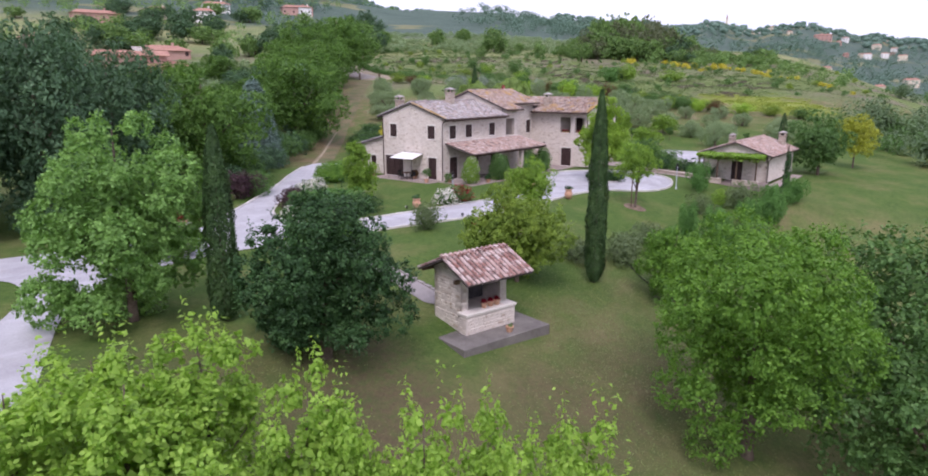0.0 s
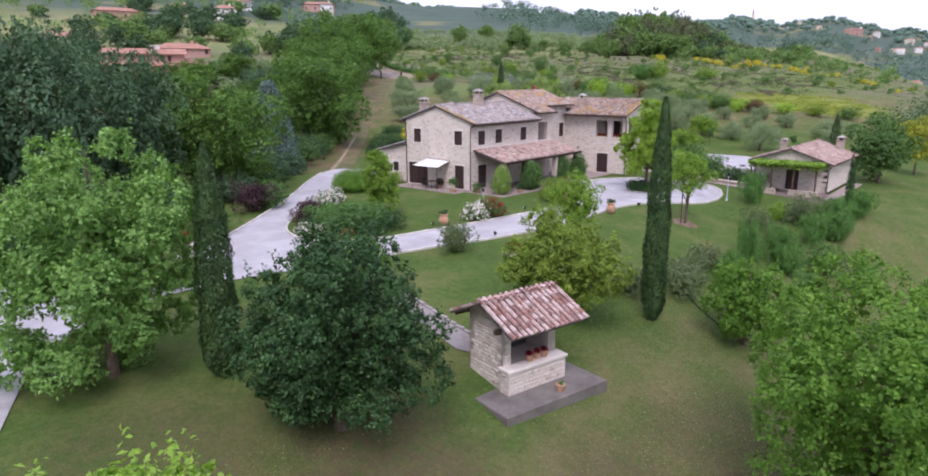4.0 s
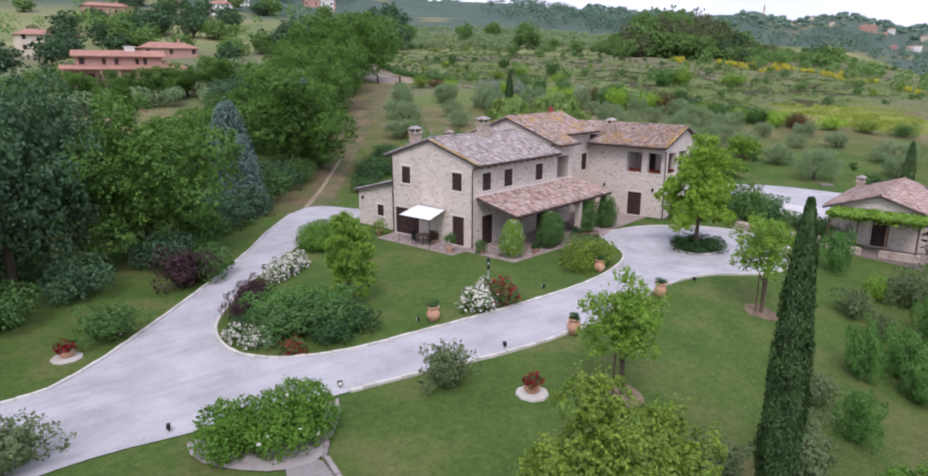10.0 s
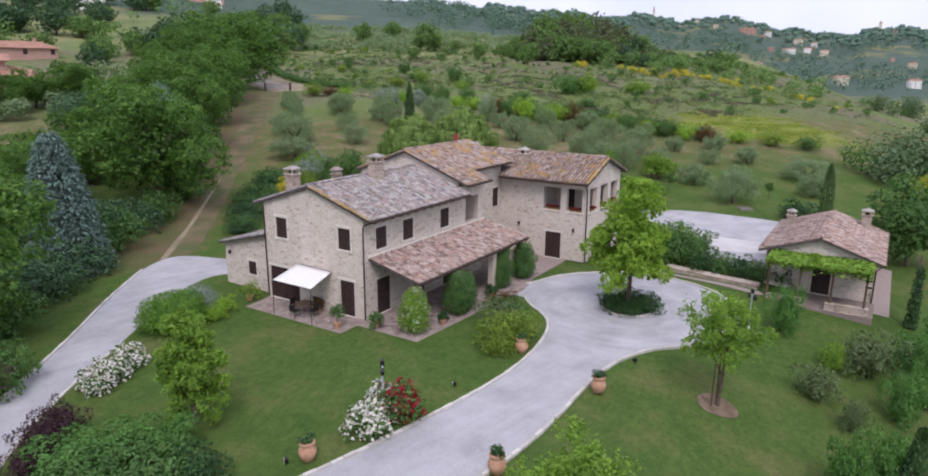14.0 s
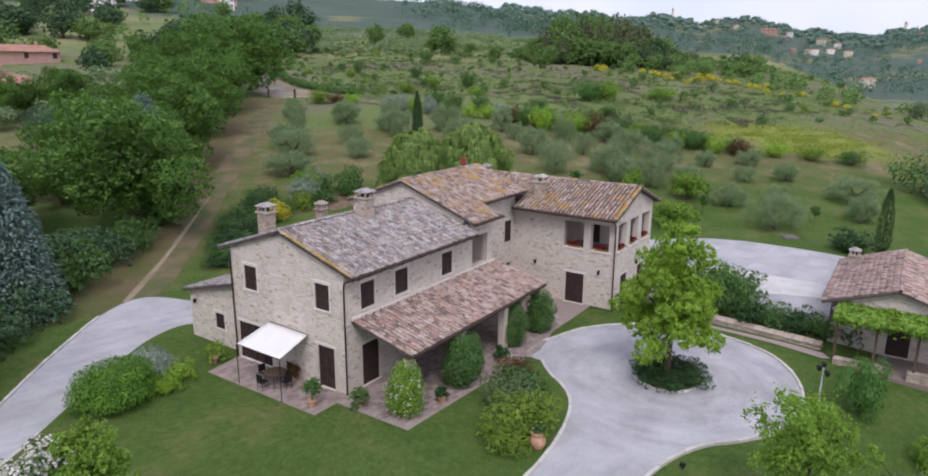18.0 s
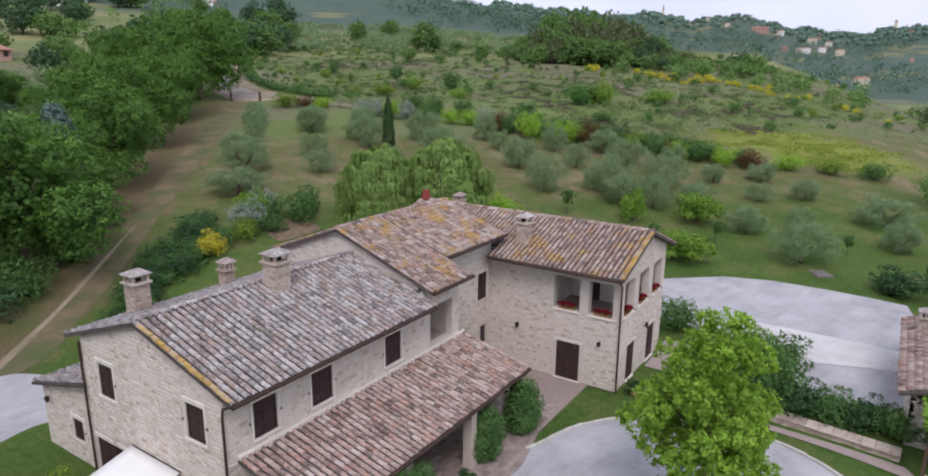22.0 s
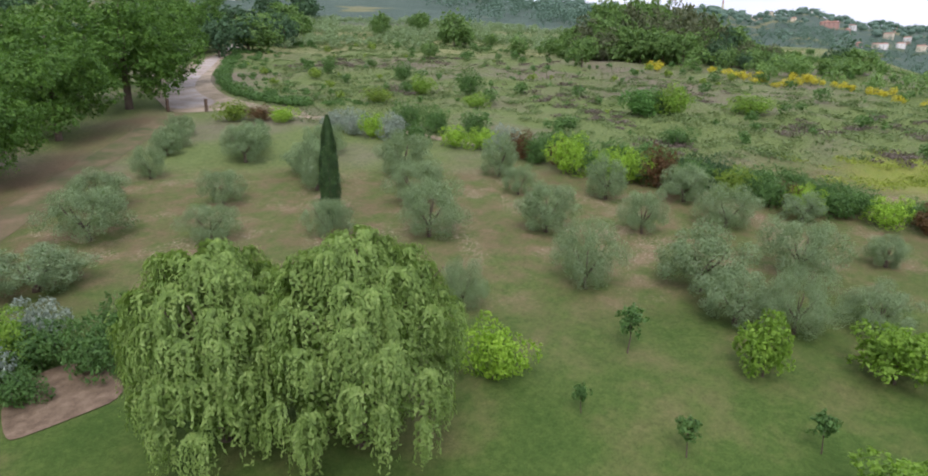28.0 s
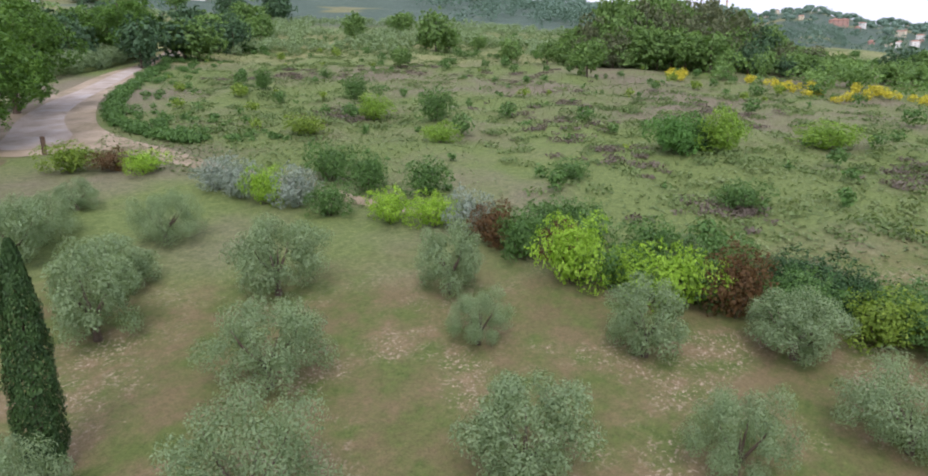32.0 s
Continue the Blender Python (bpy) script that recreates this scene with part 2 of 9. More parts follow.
def gravel_material():
    """Pale gravel with darker grit, rounded wheel marks about the circle and long ones down the drive."""
    m, nt, geo, out = start("pale_gravel")
    pos = geo.outputs["Position"]
    sep = nt.nodes.new("ShaderNodeSeparateXYZ")
    nt.links.new(pos, sep.inputs[0])
    base = ramp_node(nt, [(0.28, (0.315, 0.31, 0.322)), (0.5, (0.40, 0.395, 0.412)), (0.72, (0.475, 0.475, 0.492))])
    nt.links.new(noise_node(nt, pos, 0.35, 6, 0.62).outputs["Fac"], base.inputs["Fac"])
    col = base.outputs["Color"]
    dx, dy = math_node(nt, "SUBTRACT", sep.outputs["X"], 11.6), math_node(nt, "SUBTRACT", sep.outputs["Y"], -12.9)
    away = math_node(nt, "SQRT", math_node(nt, "ADD", math_node(nt, "MULTIPLY", dx, dx), math_node(nt, "MULTIPLY", dy, dy)))
    turn = math_node(nt, "ARCTAN2", dy, dx)
    ring = nt.nodes.new("ShaderNodeCombineXYZ")
    nt.links.new(math_node(nt, "MULTIPLY", away, 1.5), ring.inputs["X"])
    nt.links.new(math_node(nt, "MULTIPLY", turn, 1.3), ring.inputs["Y"])
    long_way = nt.nodes.new("ShaderNodeCombineXYZ")
    nt.links.new(math_node(nt, "ADD", math_node(nt, "MULTIPLY", sep.outputs["X"], 0.16), math_node(nt, "MULTIPLY", sep.outputs["Y"], -0.03)), long_way.inputs["X"])
    nt.links.new(math_node(nt, "ADD", math_node(nt, "MULTIPLY", sep.outputs["X"], 0.28), math_node(nt, "MULTIPLY", sep.outputs["Y"], 1.35)), long_way.inputs["Y"])
    near = math_node(nt, "LESS_THAN", away, 8.6)
    for vec, part_of, much in ((ring.outputs[0], near, 0.5), (long_way.outputs[0], math_node(nt, "SUBTRACT", 1.0, near), 0.38)):
        marks = noise_node(nt, vec, 1.0, 5, 0.66).outputs["Fac"]
        tone = ramp_node(nt, [(0.34, (0.78, 0.775, 0.785)), (0.50, (1.0, 1.0, 1.0)), (0.66, (1.17, 1.17, 1.18))])
        nt.links.new(marks, tone.inputs["Fac"])
        col = mix_node(nt, math_node(nt, "MULTIPLY", part_of, much), col, mix_node(nt, 1.0, col, tone.outputs["Color"], "MULTIPLY"))
    dust = ramp_node(nt, [(0.56, (0, 0, 0)), (0.72, (1, 1, 1))])
    nt.links.new(noise_node(nt, pos, 0.8, 6, 0.7).outputs["Fac"], dust.inputs["Fac"])
    col = mix_node(nt, math_node(nt, "MULTIPLY", dust.outputs["Color"], 0.5), col, (0.335, 0.305, 0.285))
    grit = noise_node(nt, pos, 16, 5, 0.75)
    shade = ramp_node(nt, [(0.28, (0.70, 0.70, 0.70)), (0.72, (1.26, 1.26, 1.26))])
    nt.links.new(grit.outputs["Fac"], shade.inputs["Fac"])
    col = mix_node(nt, 0.8, col, shade.outputs["Color"], "MULTIPLY")
    bsdf = nt.nodes.new("ShaderNodeBsdfPrincipled")
    nt.links.new(col, bsdf.inputs["Base Color"])
    bsdf.inputs["Roughness"].default_value, bsdf.inputs["Specular IOR Level"].default_value = 0.95, 0.2
    bm = nt.nodes.new("ShaderNodeBump")
    bm.inputs["Strength"].default_value, bm.inputs["Distance"].default_value = 0.8, 0.02
    nt.links.new(grit.outputs["Fac"], bm.inputs["Height"])
    nt.links.new(bm.outputs["Normal"], bsdf.inputs["Normal"])
    nt.links.new(bsdf.outputs["BSDF"], out.inputs["Surface"])
    return m


GRAVEL = gravel_material()
SAND = surface("sandy_verge", [(0.28, (0.155, 0.140, 0.078)), (0.45, (0.270, 0.220, 0.150)), (0.7, (0.390, 0.325, 0.245))], 0.30, 0.97, 0.9, 10)
EARTH_LANE = surface("pale_earth_lane", [(0.25, (0.25, 0.205, 0.155)), (0.5, (0.36, 0.310, 0.265)), (0.75, (0.45, 0.415, 0.39))], 0.35, 0.95, 0.8, 12)
WORN = surface("worn_grass", [(0.36, (0.088, 0.112, 0.040)), (0.5, (0.138, 0.122, 0.062)), (0.66, (0.205, 0.152, 0.092))], 0.32, 0.98, 0.8, 12)
SOOT = surface("sooty_plaster", [(0.3, (0.045, 0.042, 0.042)), (0.7, (0.105, 0.098, 0.098))], 1.6, 0.95, 0.4, 18)
CONCRETE = surface("old_concrete", [(0.3, (0.125, 0.114, 0.104)), (0.7, (0.215, 0.198, 0.180))], 0.9, 0.95, 0.6, 16, stain=((0.10, 0.09, 0.085), 1.1, 0.6))
PAVER = surface("porphyry_paving", [(0.3, (0.24, 0.185, 0.165)), (0.7, (0.36, 0.295, 0.27))], 1.5, 0.85, 0.4, 26,
                [(0.0, (0.20, 0.155, 0.14)), (0.5, (0.32, 0.26, 0.24)), (1.0, (0.42, 0.355, 0.33))])
PATH_STONE = surface("weathered_path_stone", [(0.3, (0.21, 0.19, 0.185)), (0.7, (0.34, 0.315, 0.305))], 1.2, 0.95, 0.6, 16, [(0.0, (0.20, 0.18, 0.175)), (0.5, (0.29, 0.265, 0.255)), (1.0, (0.38, 0.35, 0.335))], stain=((0.16, 0.145, 0.13), 1.1, 0.5))
PALE_SLAB = surface("pale_concrete_apron", [(0.3, (0.48, 0.465, 0.46)), (0.7, (0.60, 0.585, 0.58))], 0.5, 0.9, 0.5, 14, stain=((0.42, 0.40, 0.39), 0.7, 0.5))
TILE_GOLD = surface("golden_lichen_tile", [(0.3, (0.34, 0.23, 0.10)), (0.7, (0.48, 0.36, 0.22))], 1.5, 0.9, 0.6, 22, [(0.0, (0.28, 0.18, 0.07)), (0.4, (0.52, 0.33, 0.06)), (0.7, (0.48, 0.38, 0.25)), (1.0, (0.40, 0.25, 0.09))], stain=[((0.10, 0.08, 0.06), 3.0, 0.5), ((0.55, 0.36, 0.05), 2.0, 0.6)])
KERB = surface("kerb_stone", [(0.3, (0.46, 0.44, 0.40)), (0.7, (0.60, 0.58, 0.54))], 1.5, 0.9, 0.4, 24, [(0.0, (0.42, 0.40, 0.36)), (1.0, (0.64, 0.62, 0.58))])
CLAY = surface("terracotta", [(0.3, (0.42, 0.225, 0.135)), (0.7, (0.55, 0.33, 0.22))], 4.0, 0.85, 0.3, 30, stain=((0.55, 0.45, 0.38), 5.0, 0.4))
BARK = surface("bark", [(0.3, (0.085, 0.062, 0.045)), (0.7, (0.16, 0.125, 0.095))], 5.0, 0.95, 0.8, 24)
SOIL = surface("bare_soil", [(0.3, (0.115, 0.082, 0.055)), (0.5, (0.175, 0.128, 0.086)), (0.7, (0.255, 0.190, 0.135))], 1.6, 0.98, 0.9, 12)
RED_METAL = surface("red_painted_metal", [(0.3, (0.22, 0.035, 0.03)), (0.7, (0.30, 0.06, 0.045))], 4.0, 0.5, 0.1, 40)
PLASTER_PINK = surface("salmon_plaster", [(0.3, (0.42, 0.25, 0.205)), (0.7, (0.50, 0.32, 0.27))], 0.6, 0.9, 0.2, 8)
PLASTER_CREAM = surface("cream_plaster", [(0.3, (0.60, 0.53, 0.40)), (0.7, (0.70, 0.63, 0.50))], 0.6, 0.9, 0.2, 8)
PLASTER_WHITE = surface("white_plaster", [(0.3, (0.70, 0.69, 0.66)), (0.7, (0.80, 0.79, 0.76))], 0.6, 0.9, 0.2, 8)
ROOF_FAR = surface("far_roof", [(0.3, (0.30, 0.15, 0.11)), (0.7, (0.42, 0.24, 0.18))], 0.5, 0.9, 0.4, 4)

L_DARK = leaves("laurel_leaf", (0.012, 0.042, 0.010), (0.034, 0.098, 0.024), (0.100, 0.225, 0.058), 0.16)
L_WOOD = leaves("oak_leaf", (0.036, 0.094, 0.014), (0.100, 0.224, 0.030), (0.225, 0.420, 0.060), 0.32, 0.7)
L_WOOD_DARK = leaves("holm_oak_leaf", (0.036, 0.086, 0.040), (0.074, 0.160, 0.070), (0.135, 0.255, 0.110), 0.22, 0.7)
L_PLANE = leaves("plane_leaf", (0.064, 0.164, 0.028), (0.172, 0.356, 0.066), (0.335, 0.610, 0.132), 0.32)
L_FRESH = leaves("locust_leaf", (0.117, 0.245, 0.019), (0.270, 0.474, 0.041), (0.449, 0.686, 0.090), 0.4)
L_TULIP = leaves("tulip_tree_leaf", (0.096, 0.190, 0.012), (0.252, 0.435, 0.026), (0.425, 0.665, 0.052), 0.38)
L_LIME = leaves("fresh_green_leaf", (0.076, 0.168, 0.012), (0.196, 0.358, 0.027), (0.348, 0.575, 0.056), 0.36)
L_GREEN = leaves("shrub_leaf", (0.036, 0.097, 0.019), (0.089, 0.203, 0.042), (0.179, 0.332, 0.082), 0.28)
L_YELLOW = leaves("yellow_green_leaf", (0.105, 0.205, 0.014), (0.265, 0.475, 0.020), (0.450, 0.710, 0.044), 0.35)
L_GOLDEN = leaves("golden_robinia_leaf", (0.175, 0.215, 0.016), (0.385, 0.430, 0.026), (0.560, 0.610, 0.050), 0.38)
L_GOLD = leaves("broom_flower", (0.235, 0.250, 0.020), (0.580, 0.525, 0.020), (0.730, 0.690, 0.042), 0.3)
L_OCHRE = leaves("privet_leaf", (0.068, 0.136, 0.013), (0.184, 0.300, 0.025), (0.355, 0.500, 0.043), 0.3)
L_FIELD = leaves("field_elm_leaf", (0.070, 0.142, 0.038), (0.152, 0.285, 0.068), (0.285, 0.470, 0.122), 0.32, 0.5)
L_OLIVE = leaves("olive_leaf", (0.134, 0.218, 0.099), (0.222, 0.328, 0.156), (0.338, 0.462, 0.240), 0.32, 1.6)
L_ROSEMARY = leaves("rosemary_leaf", (0.080, 0.128, 0.046), (0.138, 0.205, 0.078), (0.215, 0.300, 0.125), 0.25)
L_GREY = leaves("silver_leaf", (0.150, 0.205, 0.155), (0.275, 0.355, 0.280), (0.430, 0.515, 0.420), 0.2)
L_ROBINIA = leaves("robinia_leaf", (0.048, 0.136, 0.011), (0.122, 0.280, 0.020), (0.228, 0.450, 0.036), 0.36)
L_DRY = leaves("dry_grass_blade", (0.120, 0.190, 0.060), (0.190, 0.255, 0.090), (0.330, 0.330, 0.170), 0.3, 0.7)
L_CITRUS = leaves("citrus_leaf", (0.046, 0.132, 0.024), (0.094, 0.246, 0.041), (0.185, 0.405, 0.078), 0.25)
L_MAGENTA = leaves("magenta_petal", (0.30, 0.020, 0.120), (0.55, 0.045, 0.240), (0.72, 0.120, 0.380), 0.3)
L_YMEADOW = leaves("yellow_weed", (0.150, 0.215, 0.024), (0.265, 0.345, 0.036), (0.390, 0.470, 0.060), 0.3, 0.3)
L_FLANK = leaves("grey_willow_leaf", (0.084, 0.150, 0.065), (0.134, 0.219, 0.099), (0.193, 0.295, 0.141), 0.3, 0.12)
L_CYP = leaves("cypress_leaf", (0.020, 0.050, 0.014), (0.046, 0.106, 0.026), (0.094, 0.190, 0.044), 0.15)
L_WILLOW = leaves("willow_leaf", (0.095, 0.180, 0.034), (0.250, 0.396, 0.086), (0.450, 0.620, 0.180), 0.35)
L_SPRUCE = leaves("blue_spruce_needle", (0.095, 0.160, 0.135), (0.170, 0.270, 0.230), (0.270, 0.400, 0.335), 0.12)
L_PURPLE = leaves("purple_leaf", (0.030, 0.016, 0.022), (0.068, 0.035, 0.043), (0.128, 0.068, 0.074), 0.2)
L_RUST = leaves("rust_leaf", (0.062, 0.038, 0.013), (0.138, 0.080, 0.029), (0.215, 0.136, 0.050), 0.25)
L_WHITE = leaves("white_petal", (0.55, 0.53, 0.47), (0.75, 0.73, 0.68), (0.85, 0.84, 0.80), 0.25)
L_RED = leaves("red_petal", (0.12, 0.005, 0.012), (0.27, 0.008, 0.022), (0.44, 0.02, 0.045), 0.25)
L_DULL = leaves("dull_oak_leaf", (0.080, 0.110, 0.050), (0.148, 0.186, 0.088), (0.235, 0.265, 0.140), 0.25, 0.5)
L_BROWN = leaves("dead_stem", (0.082, 0.070, 0.052), (0.150, 0.128, 0.098), (0.235, 0.200, 0.158), 0.2, 0.4)
L_SCRUB = leaves("meadow_scrub_leaf", (0.060, 0.108, 0.030), (0.142, 0.222, 0.065), (0.280, 0.350, 0.146), 0.25, 0.16)
# Leaf green of the far woods, with the blue of distance haze painted in.
L_FAR_HAZE = leaves("hazed_far_wood_leaf", (0.088, 0.168, 0.118), (0.116, 0.210, 0.147), (0.148, 0.256, 0.178), 0.15, 0.02)


# ---- mesh helpers ----
class Shape:
    def __init__(self):
        self.v, self.f = [], []

    def add(self, verts, faces):
        n = len(self.v)
        self.v += [tuple(p) for p in verts]
        self.f += [tuple(i + n for i in f) for f in faces]
        return self

    def box(self, x0, x1, y0, y1, z0, z1):
        return self.add([(x0, y0, z0), (x1, y0, z0), (x1, y1, z0), (x0, y1, z0), (x0, y0, z1), (x1, y0, z1), (x1, y1, z1), (x0, y1, z1)],
                        [(3, 2, 1, 0), (4, 5, 6, 7), (0, 1, 5, 4), (1, 2, 6, 5), (2, 3, 7, 6), (3, 0, 4, 7)])

    def soft_box(self, x0, x1, y0, y1, z0, z1, c=0.02):
        """A box whose upper edges are chamfered."""
        self.add([(x0, y0, z0), (x1, y0, z0), (x1, y1, z0), (x0, y1, z0), (x0, y0, z1 - c), (x1, y0, z1 - c), (x1, y1, z1 - c), (x0, y1, z1 - c),
                  (x0 + c, y0 + c, z1), (x1 - c, y0 + c, z1), (x1 - c, y1 - c, z1), (x0 + c, y1 - c, z1)],
                 [(3, 2, 1, 0), (0, 1, 5, 4), (1, 2, 6, 5), (2, 3, 7, 6), (3, 0, 4, 7), (4, 5, 9, 8), (5, 6, 10, 9), (6, 7, 11, 10), (7, 4, 8, 11), (8, 9, 10, 11)])
        return self

    def prism(self, ring, z0, z1):
        n = len(ring)
        low = [(x, y, z0(x, y) if callable(z0) else z0) for x, y in ring]
        top = [(x, y, z1(x, y) if callable(z1) else z1) for x, y in ring]
        return self.add(low + top, [tuple(reversed(range(n))), tuple(range(n, 2 * n))] + [(i, (i + 1) % n, n + (i + 1) % n, n + i) for i in range(n)])

    def tube(self, points, radii, sides=8, cap=True):
        rings = []
        for i, p in enumerate(points):
            a, b = Vector(points[max(0, i - 1)]), Vector(points[min(len(points) - 1, i + 1)])
            d = (b - a).normalized()
            u = d.cross(Vector((0.3, 0.9, 0.2))).normalized()
            w = d.cross(u)
            rings.append([Vector(p) + radii[i] * (math.cos(t) * u + math.sin(t) * w) for t in (2 * math.pi * k / sides for k in range(sides))])
        faces = [(i * sides + k, i * sides + (k + 1) % sides, (i + 1) * sides + (k + 1) % sides, (i + 1) * sides + k) for i in range(len(points) - 1) for k in range(sides)]
        if cap:
            faces += [tuple(reversed(range(sides))), tuple((len(points) - 1) * sides + k for k in range(sides))]
        return self.add([p for ring in rings for p in ring], faces)

    def lathe(self, profile, sides=14):
        verts = [(r * math.cos(2 * math.pi * k / sides), r * math.sin(2 * math.pi * k / sides), z) for r, z in profile for k in range(sides)]
        faces = [(i * sides + k, i * sides + (k + 1) % sides, (i + 1) * sides + (k + 1) % sides, (i + 1) * sides + k) for i in range(len(profile) - 1) for k in range(sides)]
        faces += [tuple(reversed(range(sides))), tuple((len(profile) - 1) * sides + k for k in range(sides))]
        return self.add(verts, faces)

    def mesh(self, name, mat, smooth_it=False):
        me = bpy.data.meshes.new(name)
        me.from_pydata(self.v, [], self.f)
        me.materials.append(mat)
        if smooth_it:
            me.polygons.foreach_set("use_smooth", [True] * len(me.polygons))
        me.update()
        return me


def welded(shape):
    """Joins the cells of a wall where they touch."""
    seen, index = {}, []
    for p in shape.v:
        index.append(seen.setdefault(tuple(round(c, 4) for c in p), len(seen)))
    out = Shape()
    out.v = list(seen)
    out.f = [tuple(index[i] for i in f) for f in shape.f]
    return out


def part(name, shape, mat, parent=None, label="", smooth_it=False, kind=""):
    ob = new(name, shape if isinstance(shape, bpy.types.Mesh) else shape.mesh(name, mat, smooth_it))
    ob.parent = parent
    if label or kind:
        tagged(ob, label, kind=kind)
    return ob


def thing(name, label, category, at=None, group="", kind=""):
    ob = new(name)
    ob.empty_display_size = 0.2
    if at is not None:
        ob.matrix_basis = at
    return tagged(ob, label, category, group, kind)


def array_mesh(name, verts, quads, mat):
    me = bpy.data.meshes.new(name)
    me.vertices.add(len(verts))
    me.vertices.foreach_set("co", np.asarray(verts, np.float32).ravel())
    me.loops.add(quads.size)
    me.loops.foreach_set("vertex_index", quads.astype(np.int32).ravel())
    me.polygons.add(len(quads))
    k = quads.shape[1]
    me.polygons.foreach_set("loop_start", np.arange(0, quads.size, k, dtype=np.int32))
    me.materials.append(mat)
    me.update(calc_edges=True)
    return me


# ---- the land ----
def smooth(a, b, v):
    t = min(1.0, max(0.0, (v - a) / (b - a)))
    return t * t * (3 - 2 * t)


def soft(v, k):
    return k * math.log1p(math.exp(max(-60.0, min(60.0, v / k)))) if v < 30 * k else v


def G(x, y):
    """Height of the land: a level garden, a bank that falls to the south, a long hillside and far hills."""
    s = x + y
    dx, dy = x + 30, y + 27
    r, az = math.hypot(dx, dy), math.degrees(math.atan2(dy, dx))
    z = soft(0.098 * (s - 38), 0.6) - 0.022 * soft(s - 150, 12)
    z *= smooth(-70, 18, y - 0.25 * x + 42)
    wide = smooth(20, 36, az)
    limit = 300 + 260 * wide
    z += 0.035 * soft(r - 300, 30) * smooth(28, 38, az) * (1 - smooth(50, 62, az))
    z *= 1 - 0.9 * smooth(limit, limit * 1.8, r)
    z -= 0.1 + 0.02 * soft(-x - 8, 2)
    side = -y - 18
    z -= (0.15 + 0.10 * smooth(-15, -2, x)) * (1 - 0.7 * smooth(8, 22, x)) * soft(side, 1.0) * (1 - 0.55 * smooth(20, 60, side))
    z -= 0.16 * soft(side - 11, 1.5) * (1 - smooth(10, 40, x)) * (1 - 0.6 * smooth(20, 60, side))
    z += r * 0.075 * smooth(150, 650, r) * smooth(44, 66, az) * (1 - smooth(100, 150, az))
    z += 0.55 * math.exp(-((x - 54) ** 2 + (y - 28.5) ** 2) / 84.5)
    up = 0.0
    if r > 350:
        skyline = float(np.interp(az, (-70, -30, 0, 4, 7, 8.3, 9.4, 11, 14, 15.6, 17.8, 21.5, 28, 33, 38, 42, 47, 52, 65, 110, 170), (0.02, 0.035, 0.047, 0.043, 0.045, 0.048, 0.055, 0.063, 0.062, 0.061, 0.067, 0.067, 0.079, 0.081, 0.083, 0.087, 0.098, 0.108, 0.128, 0.11, 0.02)))
        skyline += 0.0022 * math.sin(az * 1.1) + 0.0015 * math.sin(az * 2.7 + 1)
        crest = 1800 * skyline + 14 - 120 * smooth(1800, 3600, r)
        up = (crest - z) * smooth(420, 1800, r)
    if 84 < x < 230:
        z += 0.42 * smooth(86, 98, x) * (1 - smooth(170, 225, x)) * smooth(8, 30, 1.25 * x - y) * (math.sin(0.42 * x + 1.6 * math.sin(0.11 * y)) * math.sin(0.23 * y + 0.9) + 0.6 * math.sin(0.21 * x - 0.33 * y))
    return z + up


